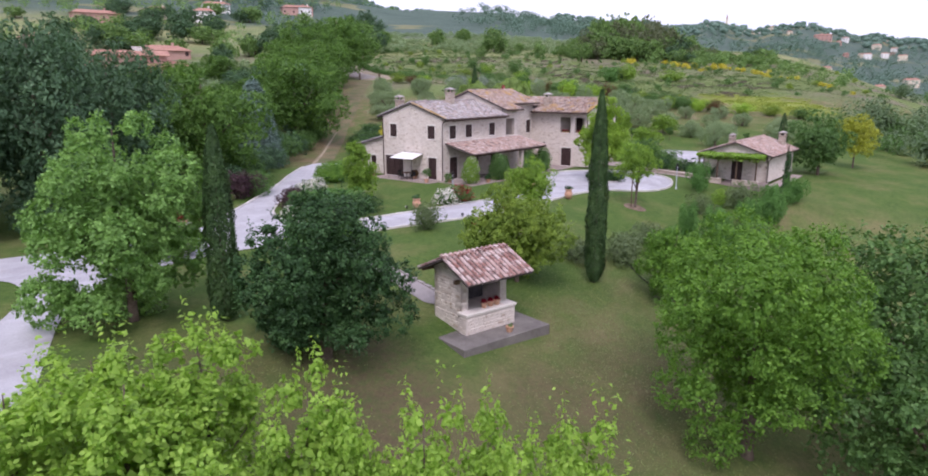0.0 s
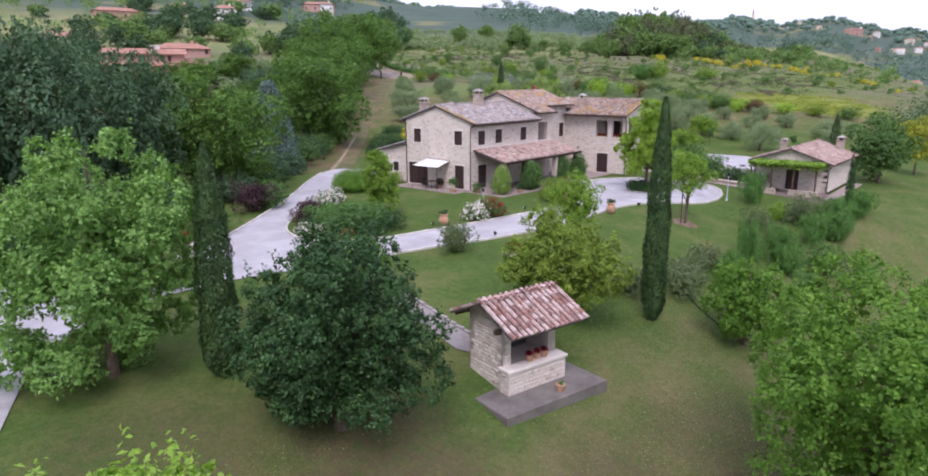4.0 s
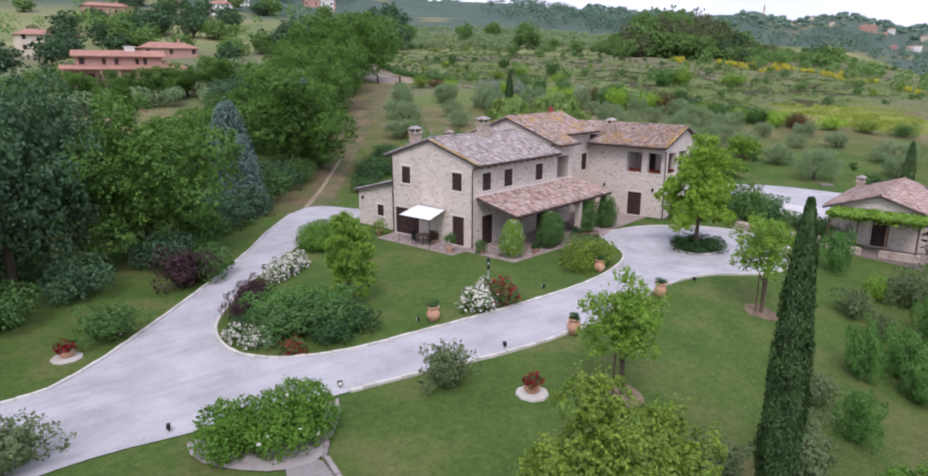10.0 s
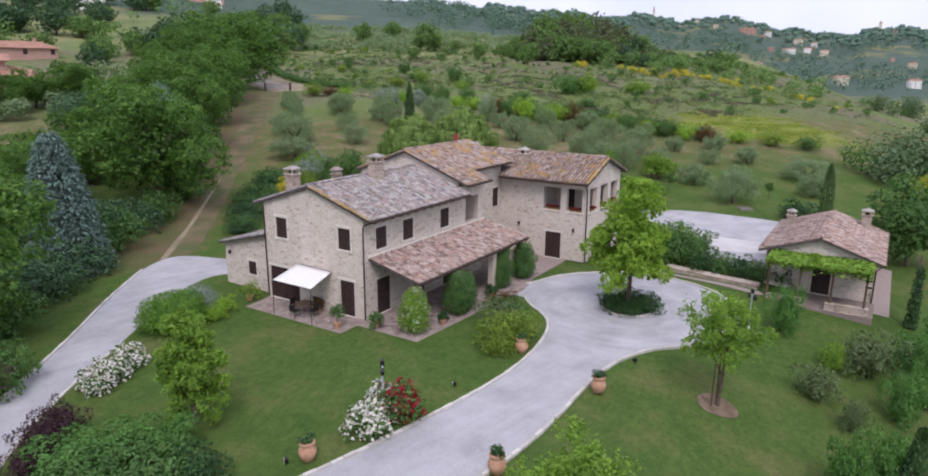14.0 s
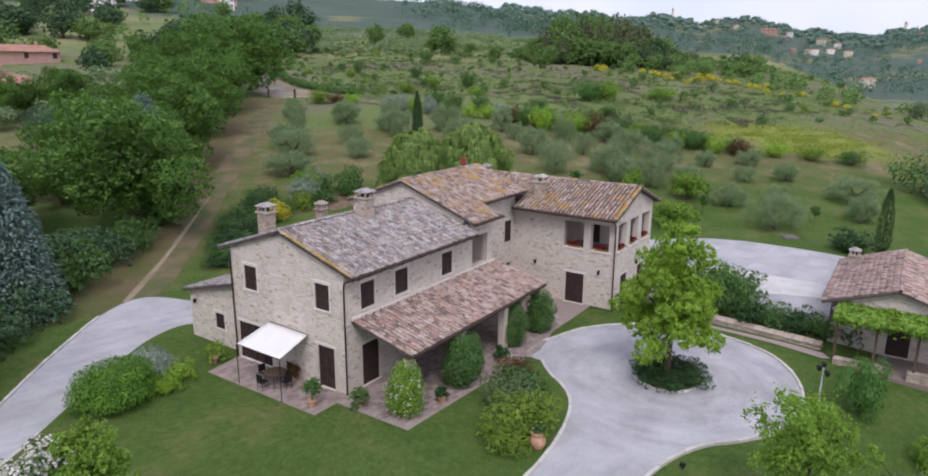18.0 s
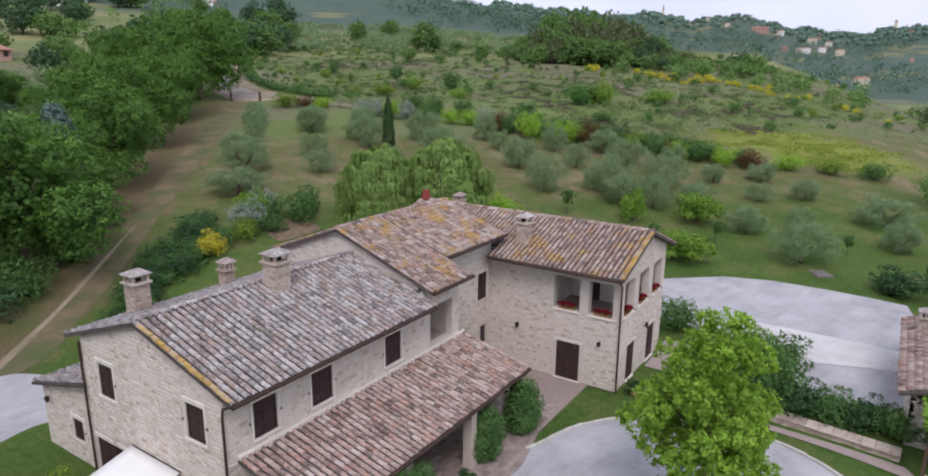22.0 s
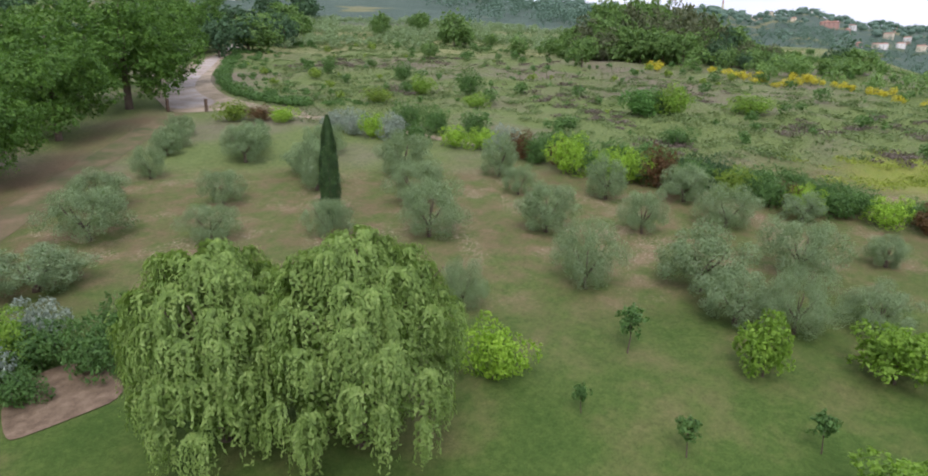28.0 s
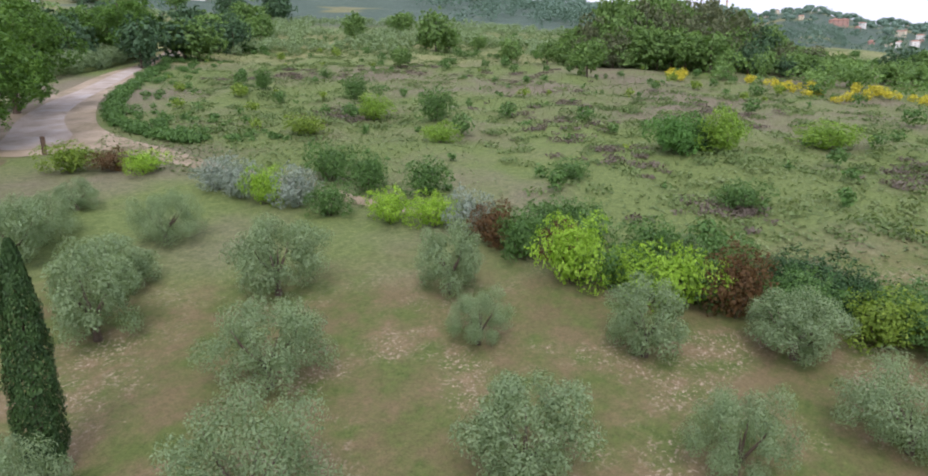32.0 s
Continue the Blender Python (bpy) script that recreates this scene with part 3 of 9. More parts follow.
def land_material():
    m, nt, geo, out = start("land")
    pos = geo.outputs["Position"]
    sep = nt.nodes.new("ShaderNodeSeparateXYZ")
    nt.links.new(pos, sep.inputs[0])
    s = math_node(nt, "ADD", sep.outputs["X"], sep.outputs["Y"])
    n1, n2, n3 = noise_node(nt, pos, 0.22, 5, 0.6), noise_node(nt, pos, 2.2, 5, 0.7), noise_node(nt, pos, 14, 4, 0.75)
    n4, n5 = noise_node(nt, pos, 0.045, 4, 0.6), noise_node(nt, pos, 0.012, 4, 0.6)

    def blend(noise, stops):
        node = ramp_node(nt, stops)
        nt.links.new(noise.outputs["Fac"], node.inputs["Fac"])
        return node.outputs["Color"]

    def band(v, a, b, wob=None, amount=0.0):
        node = nt.nodes.new("ShaderNodeMapRange")
        node.interpolation_type = "SMOOTHSTEP"
        node.inputs["From Min"].default_value, node.inputs["From Max"].default_value = a, b
        if wob is not None:
            v = math_node(nt, "ADD", v, math_node(nt, "MULTIPLY", math_node(nt, "SUBTRACT", wob.outputs["Fac"], 0.5), amount))
        nt.links.new(v, node.inputs["Value"])
        return node.outputs["Result"]

    lawn = mix_node(nt, 0.5, blend(n1, [(0.32, (0.045, 0.095, 0.020)), (0.68, (0.110, 0.165, 0.041))]), blend(n2, [(0.32, (0.045, 0.089, 0.020)), (0.68, (0.110, 0.160, 0.041))]))
    worn = blend(n2, [(0.3, (0.125, 0.120, 0.050)), (0.7, (0.20, 0.165, 0.085))])
    lawn = mix_node(nt, math_node(nt, "MULTIPLY", blend(n1, [(0.50, (0, 0, 0)), (0.68, (1, 1, 1))]), 0.5), lawn, worn)
    dry = mix_node(nt, blend(noise_node(nt, pos, 0.5, 6, 0.65), [(0.38, (0, 0, 0)), (0.62, (1, 1, 1))]), blend(n2, [(0.35, (0.084, 0.120, 0.036)), (0.7, (0.134, 0.160, 0.056))]), blend(n1, [(0.3, (0.138, 0.122, 0.060)), (0.7, (0.215, 0.165, 0.098))]))
    hill = mix_node(nt, blend(n4, [(0.42, (0, 0, 0)), (0.62, (1, 1, 1))]), blend(n2, [(0.32, (0.095, 0.136, 0.046)), (0.68, (0.172, 0.218, 0.078))]), blend(n2, [(0.32, (0.128, 0.122, 0.080)), (0.68, (0.215, 0.190, 0.136))]))
    # The wooded part of the far land carries painted haze: a blue-grey green.
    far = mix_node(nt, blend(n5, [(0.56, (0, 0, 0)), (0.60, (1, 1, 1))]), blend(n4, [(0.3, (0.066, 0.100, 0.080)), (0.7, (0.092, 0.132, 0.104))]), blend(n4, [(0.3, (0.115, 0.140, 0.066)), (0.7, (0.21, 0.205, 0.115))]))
    col = mix_node(nt, band(s, 50, 84, n1, 30), lawn, dry)
    litter = math_node(nt, "MULTIPLY", blend(noise_node(nt, pos, 5.0, 5, 0.75), [(0.54, (0, 0, 0)), (0.61, (1, 1, 1))]), blend(n1, [(0.50, (0, 0, 0)), (0.62, (1, 1, 1))]))
    col = mix_node(nt, math_node(nt, "MULTIPLY", math_node(nt, "MULTIPLY", litter, 0.85), band(s, 62, 84)), col, (0.43, 0.355, 0.27))
    col = mix_node(nt, band(s, 104, 118, n1, 16), col, hill)
    plot = blend(n4, [(0.35, (0.135, 0.180, 0.074)), (0.65, (0.245, 0.245, 0.118))])
    col = mix_node(nt, band(s, 250, 275, n4, 60), col, plot)
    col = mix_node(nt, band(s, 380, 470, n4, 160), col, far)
    south = math_node(nt, "MULTIPLY", band(math_node(nt, "MULTIPLY", sep.outputs["Y"], -1.0), 24, 33, n1, 14), band(math_node(nt, "MULTIPLY", sep.outputs["X"], -1.0), -30, -12))
    col = mix_node(nt, math_node(nt, "MULTIPLY", south, 0.5), col, dry)
    # Spots of bare soil round the laurel and down the south slope.
    spots = None
    for cx, cy, reach, amount in ((-37.5, -28.6, 6.5, 1.0), (-41.5, -21.5, 6.0, 0.6), (-35.5, -24.5, 4.5, 0.9), (-30.5, -33.0, 5.0, 0.75), (-25.0, -34.0, 5.0, 0.6)):
        dx, dy = math_node(nt, "SUBTRACT", sep.outputs["X"], cx), math_node(nt, "SUBTRACT", sep.outputs["Y"], cy)
        gone = math_node(nt, "SQRT", math_node(nt, "ADD", math_node(nt, "MULTIPLY", dx, dx), math_node(nt, "MULTIPLY", dy, dy)))
        near = math_node(nt, "MULTIPLY", math_node(nt, "SUBTRACT", 1.0, band(gone, reach * 0.35, reach, n1, 4.0)), amount)
        spots = near if spots is None else math_node(nt, "MAXIMUM", spots, near)
    bare = math_node(nt, "MULTIPLY", spots, blend(n2, [(0.36, (0.35, 0.35, 0.35)), (0.58, (1, 1, 1))]))
    # Dark soil brown, deepened further to paint in the shade round the laurel.
    col = mix_node(nt, math_node(nt, "MULTIPLY", bare, 0.85), col, (0.105, 0.076, 0.050))
    across = math_node(nt, "ADD", math_node(nt, "MULTIPLY", sep.outputs["X"], -0.68), math_node(nt, "MULTIPLY", sep.outputs["Y"], 0.73))
    strip = math_node(nt, "MULTIPLY", math_node(nt, "MULTIPLY", band(across, 12.6, 15.2, n1, 4.0), math_node(nt, "SUBTRACT", 1.0, band(across, 19, 24, n1, 4.0))), math_node(nt, "MULTIPLY", band(s, 17, 25), math_node(nt, "SUBTRACT", 1.0, band(s, 140, 158))))
    col = mix_node(nt, math_node(nt, "MULTIPLY", strip, blend(n1, [(0.36, (0.40, 0.40, 0.40)), (0.62, (0.95, 0.95, 0.95))])), col, (0.165, 0.122, 0.074))
    wx, wy = math_node(nt, "SUBTRACT", sep.outputs["X"], 103.0), math_node(nt, "SUBTRACT", sep.outputs["Y"], -6.0)
    away = math_node(nt, "SQRT", math_node(nt, "ADD", math_node(nt, "MULTIPLY", wx, wx), math_node(nt, "MULTIPLY", math_node(nt, "MULTIPLY", wy, wy), 0.6)))
    weeds = math_node(nt, "SUBTRACT", 1.0, band(away, 7, 15, n1, 9.0))
    col = mix_node(nt, math_node(nt, "MULTIPLY", weeds, 0.7), col, (0.225, 0.270, 0.048))
    turf = ramp_node(nt, [(0.3, (0.66, 0.70, 0.62)), (0.5, (1.0, 1.0, 1.0)), (0.7, (1.32, 1.24, 1.2))])
    nt.links.new(noise_node(nt, pos, 4.5, 6, 0.75).outputs["Fac"], turf.inputs["Fac"])
    col = mix_node(nt, 0.7, col, turf.outputs["Color"], "MULTIPLY")
    shade = ramp_node(nt, [(0.25, (0.62, 0.62, 0.62)), (0.75, (1.35, 1.35, 1.35))])
    nt.links.new(n3.outputs["Fac"], shade.inputs["Fac"])
    col = mix_node(nt, 0.75, col, shade.outputs["Color"], "MULTIPLY")
    bsdf = nt.nodes.new("ShaderNodeBsdfPrincipled")
    bsdf.inputs["Roughness"].default_value, bsdf.inputs["Specular IOR Level"].default_value = 0.95, 0.1
    nt.links.new(col, bsdf.inputs["Base Color"])
    bm = nt.nodes.new("ShaderNodeBump")
    bm.inputs["Strength"].default_value, bm.inputs["Distance"].default_value = 0.7, 0.08
    nt.links.new(n3.outputs["Fac"], bm.inputs["Height"])
    nt.links.new(bm.outputs["Normal"], bsdf.inputs["Normal"])
    nt.links.new(bsdf.outputs["BSDF"], out.inputs["Surface"])
    return m


def axis_steps(lo, hi, step, end, grow):
    mid = list(np.arange(lo, hi + 0.1, step))
    up, down, d = [], [], step
    while (up[-1] if up else hi) < end:
        d *= grow
        up.append((up[-1] if up else mid[-1]) + d)
    d = step
    while (down[-1] if down else lo) > -end:
        d *= grow
        down.append((down[-1] if down else lo) - d)
    return np.array(down[::-1] + mid + up)


gx, gy = axis_steps(-75, 130, 1.4, 4300, 1.09), axis_steps(-70, 110, 1.4, 4300, 1.09)
gz = np.array([[G(x, y) for x in gx] for y in gy])
gv = np.stack([np.tile(gx, len(gy)), np.repeat(gy, len(gx)), gz.ravel()], 1)
gi = np.arange(len(gx) * len(gy)).reshape(len(gy), len(gx))
gq = np.stack([gi[:-1, :-1], gi[:-1, 1:], gi[1:, 1:], gi[1:, :-1]], -1).reshape(-1, 4)
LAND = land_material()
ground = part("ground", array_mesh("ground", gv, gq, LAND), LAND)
ground.data.polygons.foreach_set("use_smooth", [True] * len(ground.data.polygons))
tagged(ground, "hillside with mown lawn, dry olive grove grass and meadow", "ground", kind="structure")


def inside(x, y, ring):
    odd = False
    for (x0, y0), (x1, y1) in zip(ring, ring[1:] + ring[:1]):
        if (y0 > y) != (y1 > y) and x < (x1 - x0) * (y - y0) / (y1 - y0) + x0:
            odd = not odd
    return odd


def rounded(ring, times=2, closed=True):
    for _ in range(times):
        pairs = list(zip(ring, ring[1:] + (ring[:1] if closed else [])))
        cut = [p for (x0, y0), (x1, y1) in pairs for p in ((0.75 * x0 + 0.25 * x1, 0.75 * y0 + 0.25 * y1), (0.25 * x0 + 0.75 * x1, 0.25 * y0 + 0.75 * y1))]
        ring = cut if closed else [ring[0]] + cut + [ring[-1]]
    return ring


def drape(ring, lift, step=1.0, holes=()):
    """A sheet over the land inside a ring: the ring is cut into cells that follow the ground."""
    bm = bmesh.new()
    vs = [bm.verts.new((x, y, 0)) for x, y in ring]
    bm.faces.new(vs)
    xs, ys = [p[0] for p in ring], [p[1] for p in ring]
    for k in range(int((max(xs) - min(xs)) / step)):
        geom = bm.verts[:] + bm.edges[:] + bm.faces[:]
        bmesh.ops.bisect_plane(bm, geom=geom, plane_co=(min(xs) + (k + 1) * step, 0, 0), plane_no=(1, 0, 0))
    for k in range(int((max(ys) - min(ys)) / step)):
        geom = bm.verts[:] + bm.edges[:] + bm.faces[:]
        bmesh.ops.bisect_plane(bm, geom=geom, plane_co=(0, min(ys) + (k + 1) * step, 0), plane_no=(0, 1, 0))
    if holes:
        gone = [f for f in bm.faces if any(inside(*f.calc_center_median()[:2], h) for h in holes)]
        bmesh.ops.delete(bm, geom=gone, context="FACES")
    for v in bm.verts:
        v.co.z = G(v.co.x, v.co.y) + lift
    bm.normal_update()
    for f in bm.faces:
        if f.normal.z < 0:
            f.normal_flip()
    me = bpy.data.meshes.new("sheet")
    bm.to_mesh(me)
    bm.free()
    return me


def sheet(name, ring, lift, mat, label, category, step=1.0, holes=()):
    me = drape(ring, lift, step, holes)
    me.materials.append(mat)
    return tagged(new(name, me), label, category, kind="structure")


ISLAND = rounded([(-21.9, -1.1), (-22.3, -3.6), (-21.2, -5.8), (-18.4, -7.6), (-14.7, -8.5), (-11.1, -9.5), (-6.6, -10.4), (-2.6, -11.0), (1.2, -11.0), (4.9, -10.3),
                  (7.0, -9.2), (8.6, -7.0), (10.2, -5.8), (6.0, 2.0), (2.5, 12.0), (1.8, 15.8), (-1.3, 15.6), (-5.2, 13.2), (-11.4, 8.7), (-15.5, 6.0), (-18.7, 3.2), (-20.9, 0.9)], 2)
OUTER = rounded([(-75, 12), (-60, 9), (-46, 4.6), (-38, 2.1), (-30.6, -0.9), (-27.5, 0.5), (-24.2, 2.8), (-19.3, 6.4), (-15.4, 9.5), (-11.0, 13.2), (-7.5, 16.6), (-4.2, 19.4), (-0.8, 22.2), (2.0, 23.2), (3.4, 22.0), (4.2, 18.8), (8, 12),
                 (11, -4), (12.8, -5.2), (15.3, -5.8), (17.6, -7.5), (19.6, -10.5), (19.9, -13.7), (18.6, -17.0), (16.2, -18.9), (13.2, -19.7), (9.8, -19.2), (7.3, -17.7), (5.6, -16.2), (2.8, -15.2), (-0.5, -15.0),
                 (-5.3, -15.2), (-9.6, -14.8), (-13.9, -13.7), (-18.2, -11.9), (-21.2, -10.9), (-26.9, -8.9), (-31.0, -7.3), (-35.5, -7.2), (-38.8, -8.4), (-41.0, -10.2), (-42.5, -12.6), (-44.2, -16), (-45.8, -19.2), (-52, -26), (-57, -23), (-48.8, -16), (-45.0, -11.2), (-42.8, -8.4), (-41.4, -5.2), (-41.6, -2.2), (-45, -0.5), (-60, 3.5), (-75, 6)], 2)
driveway = sheet("driveway", OUTER, 0.045, GRAVEL, "pale grey gravel driveway with a turning circle before the house", "driveway", 1.2)
island_lawn = sheet("island_lawn", ISLAND, 0.075, LAND, "mown green lawn inside the loop of the drive", "lawn", 1.2)
parking = sheet("parking_court", [(31.9, -7.7), (32.6, -5.0), (33.0, 0.5), (37.5, 0.5), (41.2, -3.2), (44.2, -6.6), (45.6, -10.0), (46.0, -14.0), (46, -19.5), (36, -21.5), (26.4, -19.2), (25.6, -14.3), (26.8, -11.4), (28.9, -9.8), (30.7, -8.8)], 0.05, GRAVEL, "pale gravel parking court behind the garden wall", "parking court", 1.2)
apron = sheet("concrete_apron", [(35.5, -9.3), (35.6, -20.0), (32.2, -19.4), (30.2, -14.4), (29.8, -10.4), (30.9, -9.3)], 0.075, PALE_SLAB, "paler concrete apron laid over the parking court", "concrete apron", 1.2)
side_paving = sheet("side_paving", [(27.5, -6.4), (28.9, -6.3), (28.9, -7.9), (27.3, -8.5), (24.2, -8.3), (24.2, -6.5)], 0.04, PAVER, "small stone paving beside the gable wall", "paving", 0.8)
track = sheet("farm_track", rounded([(0.9, 22.9), (4.4, 26.4), (12.3, 33.8), (20.4, 41.6), (29.6, 50.6), (39.4, 60.4), (53.6, 73.2), (65.4, 83.4), (68.6, 81.6), (60.0, 74.6), (46.0, 62.0), (33.0, 49.6), (26.0, 43.6), (16.6, 34.4), (10.6, 29.0), (3.8, 22.2)], 2), 0.03, WORN, "worn grassy farm track up the hill beside the wood", "track", 2.0)
rut = [(1.2, 22.9), (4.1, 25.7), (8.8, 30.0), (13.0, 33.9), (18.6, 38.9), (22.0, 41.9)]
wide = (0.24, 0.30, 0.16, 0.22, 0.12, 0.03)
sheet("wheel_rut", rounded([(x - w * 0.7, y + w * 0.7) for (x, y), w in zip(rut, wide)], 2, False) + rounded([(x + w * 0.7, y - w * 0.7) for (x, y), w in zip(rut, wide)], 2, False)[::-1], 0.055, SAND, "bare pale earth wheel rut of the farm track", "wheel rut", 2.0)
sheet("earth_bank", rounded([(27.1, 28.3), (28.3, 31.9), (30.4, 32.6), (31.9, 32.2), (32.6, 29.7), (32.0, 27.5), (29.9, 27.7), (27.8, 28.0)], 2), 0.05, SOIL, "bare brown earth bank below the shrubs", "earth bank", 0.9)
verge = sheet("sandy_verge", rounded([(66.4, 83.0), (69.6, 91.5), (72.4, 98.7), (79.8, 110.9), (88.4, 119.4), (101.2, 134.8), (112.4, 143.4), (124, 157), (132, 168), (136, 165), (128, 154), (119.4, 147.2), (110, 136.4), (99.8, 123.6), (88.8, 109.2), (83.0, 98.4), (79.0, 88.8), (78.6, 80.5), (79.2, 73.0), (79.0, 66.0), (80.4, 57.0), (80.9, 50.0), (81.5, 43.0), (80.6, 42.6), (79.2, 50.0), (78.6, 57.0), (77.0, 65.5), (76.2, 72.0), (75.4, 78.5), (72, 80.6)], 2), 0.05, SAND, "sandy bare earth verge and footpath behind the boundary hedge", "verge", 1.6)
lane = sheet("gravel_lane", rounded([(67.6, 86.0), (71.4, 92.5), (75.0, 100.2), (82.4, 110.6), (91.2, 119.4), (103.0, 134.2), (113.6, 143.4), (125, 157), (133, 167.4), (135, 166), (127.4, 155.6), (117.6, 146.8), (107.4, 134.6), (96.8, 121.4), (86.2, 109.0), (79.6, 99.0), (77.0, 92.0), (75.6, 86.4), (71.4, 83.6)], 2), 0.085, EARTH_LANE, "pale earth lane climbing between meadow and wood", "lane", 1.6)


def kerb_line(name, line, label, closed=False, width=0.16, length=0.62, mat=None):
    mat = mat or KERB
    """A kerb of single stones along a line."""
    home = thing(name, label, "kerb", kind="structure")
    meshes = [Shape().soft_box(-length / 2 + 0.012, length / 2 - 0.012, -width / 2 - 0.01 * k, width / 2, -0.12, 0.105 + 0.012 * k, 0.02).mesh("kerb_stone", mat) for k in range(3)]
    pts = [Vector((*p, 0)) for p in (line + line[:1] if closed else line)]
    left, n = 0.0, 0
    for a, b in zip(pts, pts[1:]):
        d = (b - a)
        span = d.length
        if span < 1e-6:
            continue
        d /= span
        while left <= span:
            p = a + d * left
            ob = part("kerb_stone", meshes[n % 3], mat, home)
            ob.matrix_basis = pose(p.x, p.y, G(p.x, p.y) + 0.03, random.uniform(-1, 1), random.uniform(-1.5, 1.5), math.degrees(math.atan2(d.y, d.x)) + random.uniform(-1.5, 1.5))
            left += length
            n += 1
        left -= span
    return home


def stretch(ring, a, b):
    """The part of a ring between the points nearest to a and to b."""
    near = lambda q: min(range(len(ring)), key=lambda i: (ring[i][0] - q[0]) ** 2 + (ring[i][1] - q[1]) ** 2)
    i, j = near(a), near(b)
    return ring[i:j + 1] if i <= j else ring[i:] + ring[:j + 1]


kerb_line("island_kerb", stretch(ISLAND, (-11.4, 8.7), (9.6, -6.2)), "pale stone kerb round the island lawn")
kerb_line("bank_kerb", stretch(OUTER, (-32, -0.8), (-2, 23)), "pale stone kerb below the wooded bank")
kerb_line("circle_kerb", stretch(OUTER, (12.8, -5.2), (-21.4, -10.9)), "pale stone kerb round the turning circle and lawn")


# ---- building pieces ----
def wall_panel(shape, o, u, n, length, top, openings=(), thick=0.42, foot=0.0):
    """A wall with openings. o: its foot at u=0; u: along it; n: outwards; top(u): its height; openings: (u0, u1, z0, z1)."""
    o, u, n = Vector(o), Vector(u), Vector(n)
    cuts = sorted({0.0, length, *[c for q in openings for c in q[:2]], *([length / 2] if abs(top(length / 2) - (top(0) + top(length)) / 2) > 0.05 else [])})
    for a, b in zip(cuts, cuts[1:]):
        mid, z, spans = (a + b) / 2, foot, []
        for q in sorted((q for q in openings if q[0] <= mid <= q[1]), key=lambda q: q[2]):
            spans.append((z, z, q[2], q[2]))
            z = q[3]
        spans.append((z, z, top(a), top(b)))
        for za, zb, ta, tb in spans:
            if ta - za < 0.01 and tb - zb < 0.01:
                continue
            p = [o + u * a + Vector((0, 0, za)), o + u * b + Vector((0, 0, zb)), o + u * b + Vector((0, 0, tb)), o + u * a + Vector((0, 0, ta))]
            q = [v - n * thick for v in p]
            shape.add(p + q, [(0, 1, 2, 3), (7, 6, 5, 4), (1, 0, 4, 5), (2, 1, 5, 6), (3, 2, 6, 7), (0, 3, 7, 4)])
    return shape


STONE_UNIT = []
for k in range(3):
    c = 0.07 + 0.03 * k
    STONE_UNIT.append(Shape().add([(-0.5, 0, -0.5), (0.5, 0, -0.5), (0.5, 0, 0.5), (-0.5, 0, 0.5), (-0.5 + c, 1, -0.5 + c), (0.5 - c * 0.6, 1, -0.5 + c), (0.5 - c, 1, 0.5 - c), (-0.5 + c * 0.7, 1, 0.5 - c * 1.2)],
                                  [(4, 7, 6, 5), (0, 4, 5, 1), (1, 5, 6, 2), (2, 6, 7, 3), (3, 7, 4, 0)]).mesh("wall_stone", STONE))


def wall_stones(o, u, n, length, top, openings, joined, parent=None, only=None, course=0.150, foot=0.0, depth=0.018):
    """Lays stones in courses over a wall; those that only(u, z) picks become parts of parent, the rest go into joined."""
    o, u, n, z, rng = Vector(o), Vector(u), Vector(n), foot + 0.02, random.Random(int(length * 977 + o[0] * 31 + o[1] * 7))
    up = Vector((0, 0, 1))
    turn = Matrix((u, n, up)).transposed().to_4x4()
    high = max(top(length * k / 8) for k in range(9))
    while z < high - 0.1:
        h = course * rng.uniform(0.78, 1.2)
        x = rng.uniform(0.0, 0.12)
        while x < length - 0.12:
            w = min(rng.choice((0.15, 0.20, 0.26, 0.36)) * rng.uniform(0.8, 1.2), length - x)
            a, b, c, d = x + 0.006, x + w - 0.006, z + 0.006, z + h - 0.006
            x += w
            if rng.random() < 0.24 or w < 0.12 or d > min(top(a), top(b)) - 0.02 or any(a < q[1] + 0.02 and b > q[0] - 0.02 and c < q[3] + 0.02 and d > q[2] - 0.02 for q in openings):
                continue
            mid = o + u * ((a + b) / 2) + up * ((c + d) / 2)
            out = depth * rng.uniform(0.5, 1.3)
            if only and parent and only((a + b) / 2, (c + d) / 2):
                ob = part("wall_stone", rng.choice(STONE_UNIT), STONE, parent)
                ob.matrix_basis = Matrix.Translation(mid) @ turn @ Matrix.Diagonal((b - a, out, d - c, 1))
            else:
                e, hw, hh = rng.uniform(0.02, 0.035), (b - a) / 2, (d - c) / 2
                ring = [(-hw, -hh), (hw, -hh), (hw, hh), (-hw, hh)]
                face = [(-hw + e, -hh + e), (hw - e * 0.6, -hh + e), (hw - e, hh - e), (-hw + e * 0.8, hh - e * 1.1)]
                joined.add([mid + u * p + up * q for p, q in ring] + [mid + u * p + up * q + n * out for p, q in face],
                           [(4, 5, 6, 7), (0, 1, 5, 4), (1, 2, 6, 5), (2, 3, 7, 6), (3, 0, 4, 7)])
        z += h


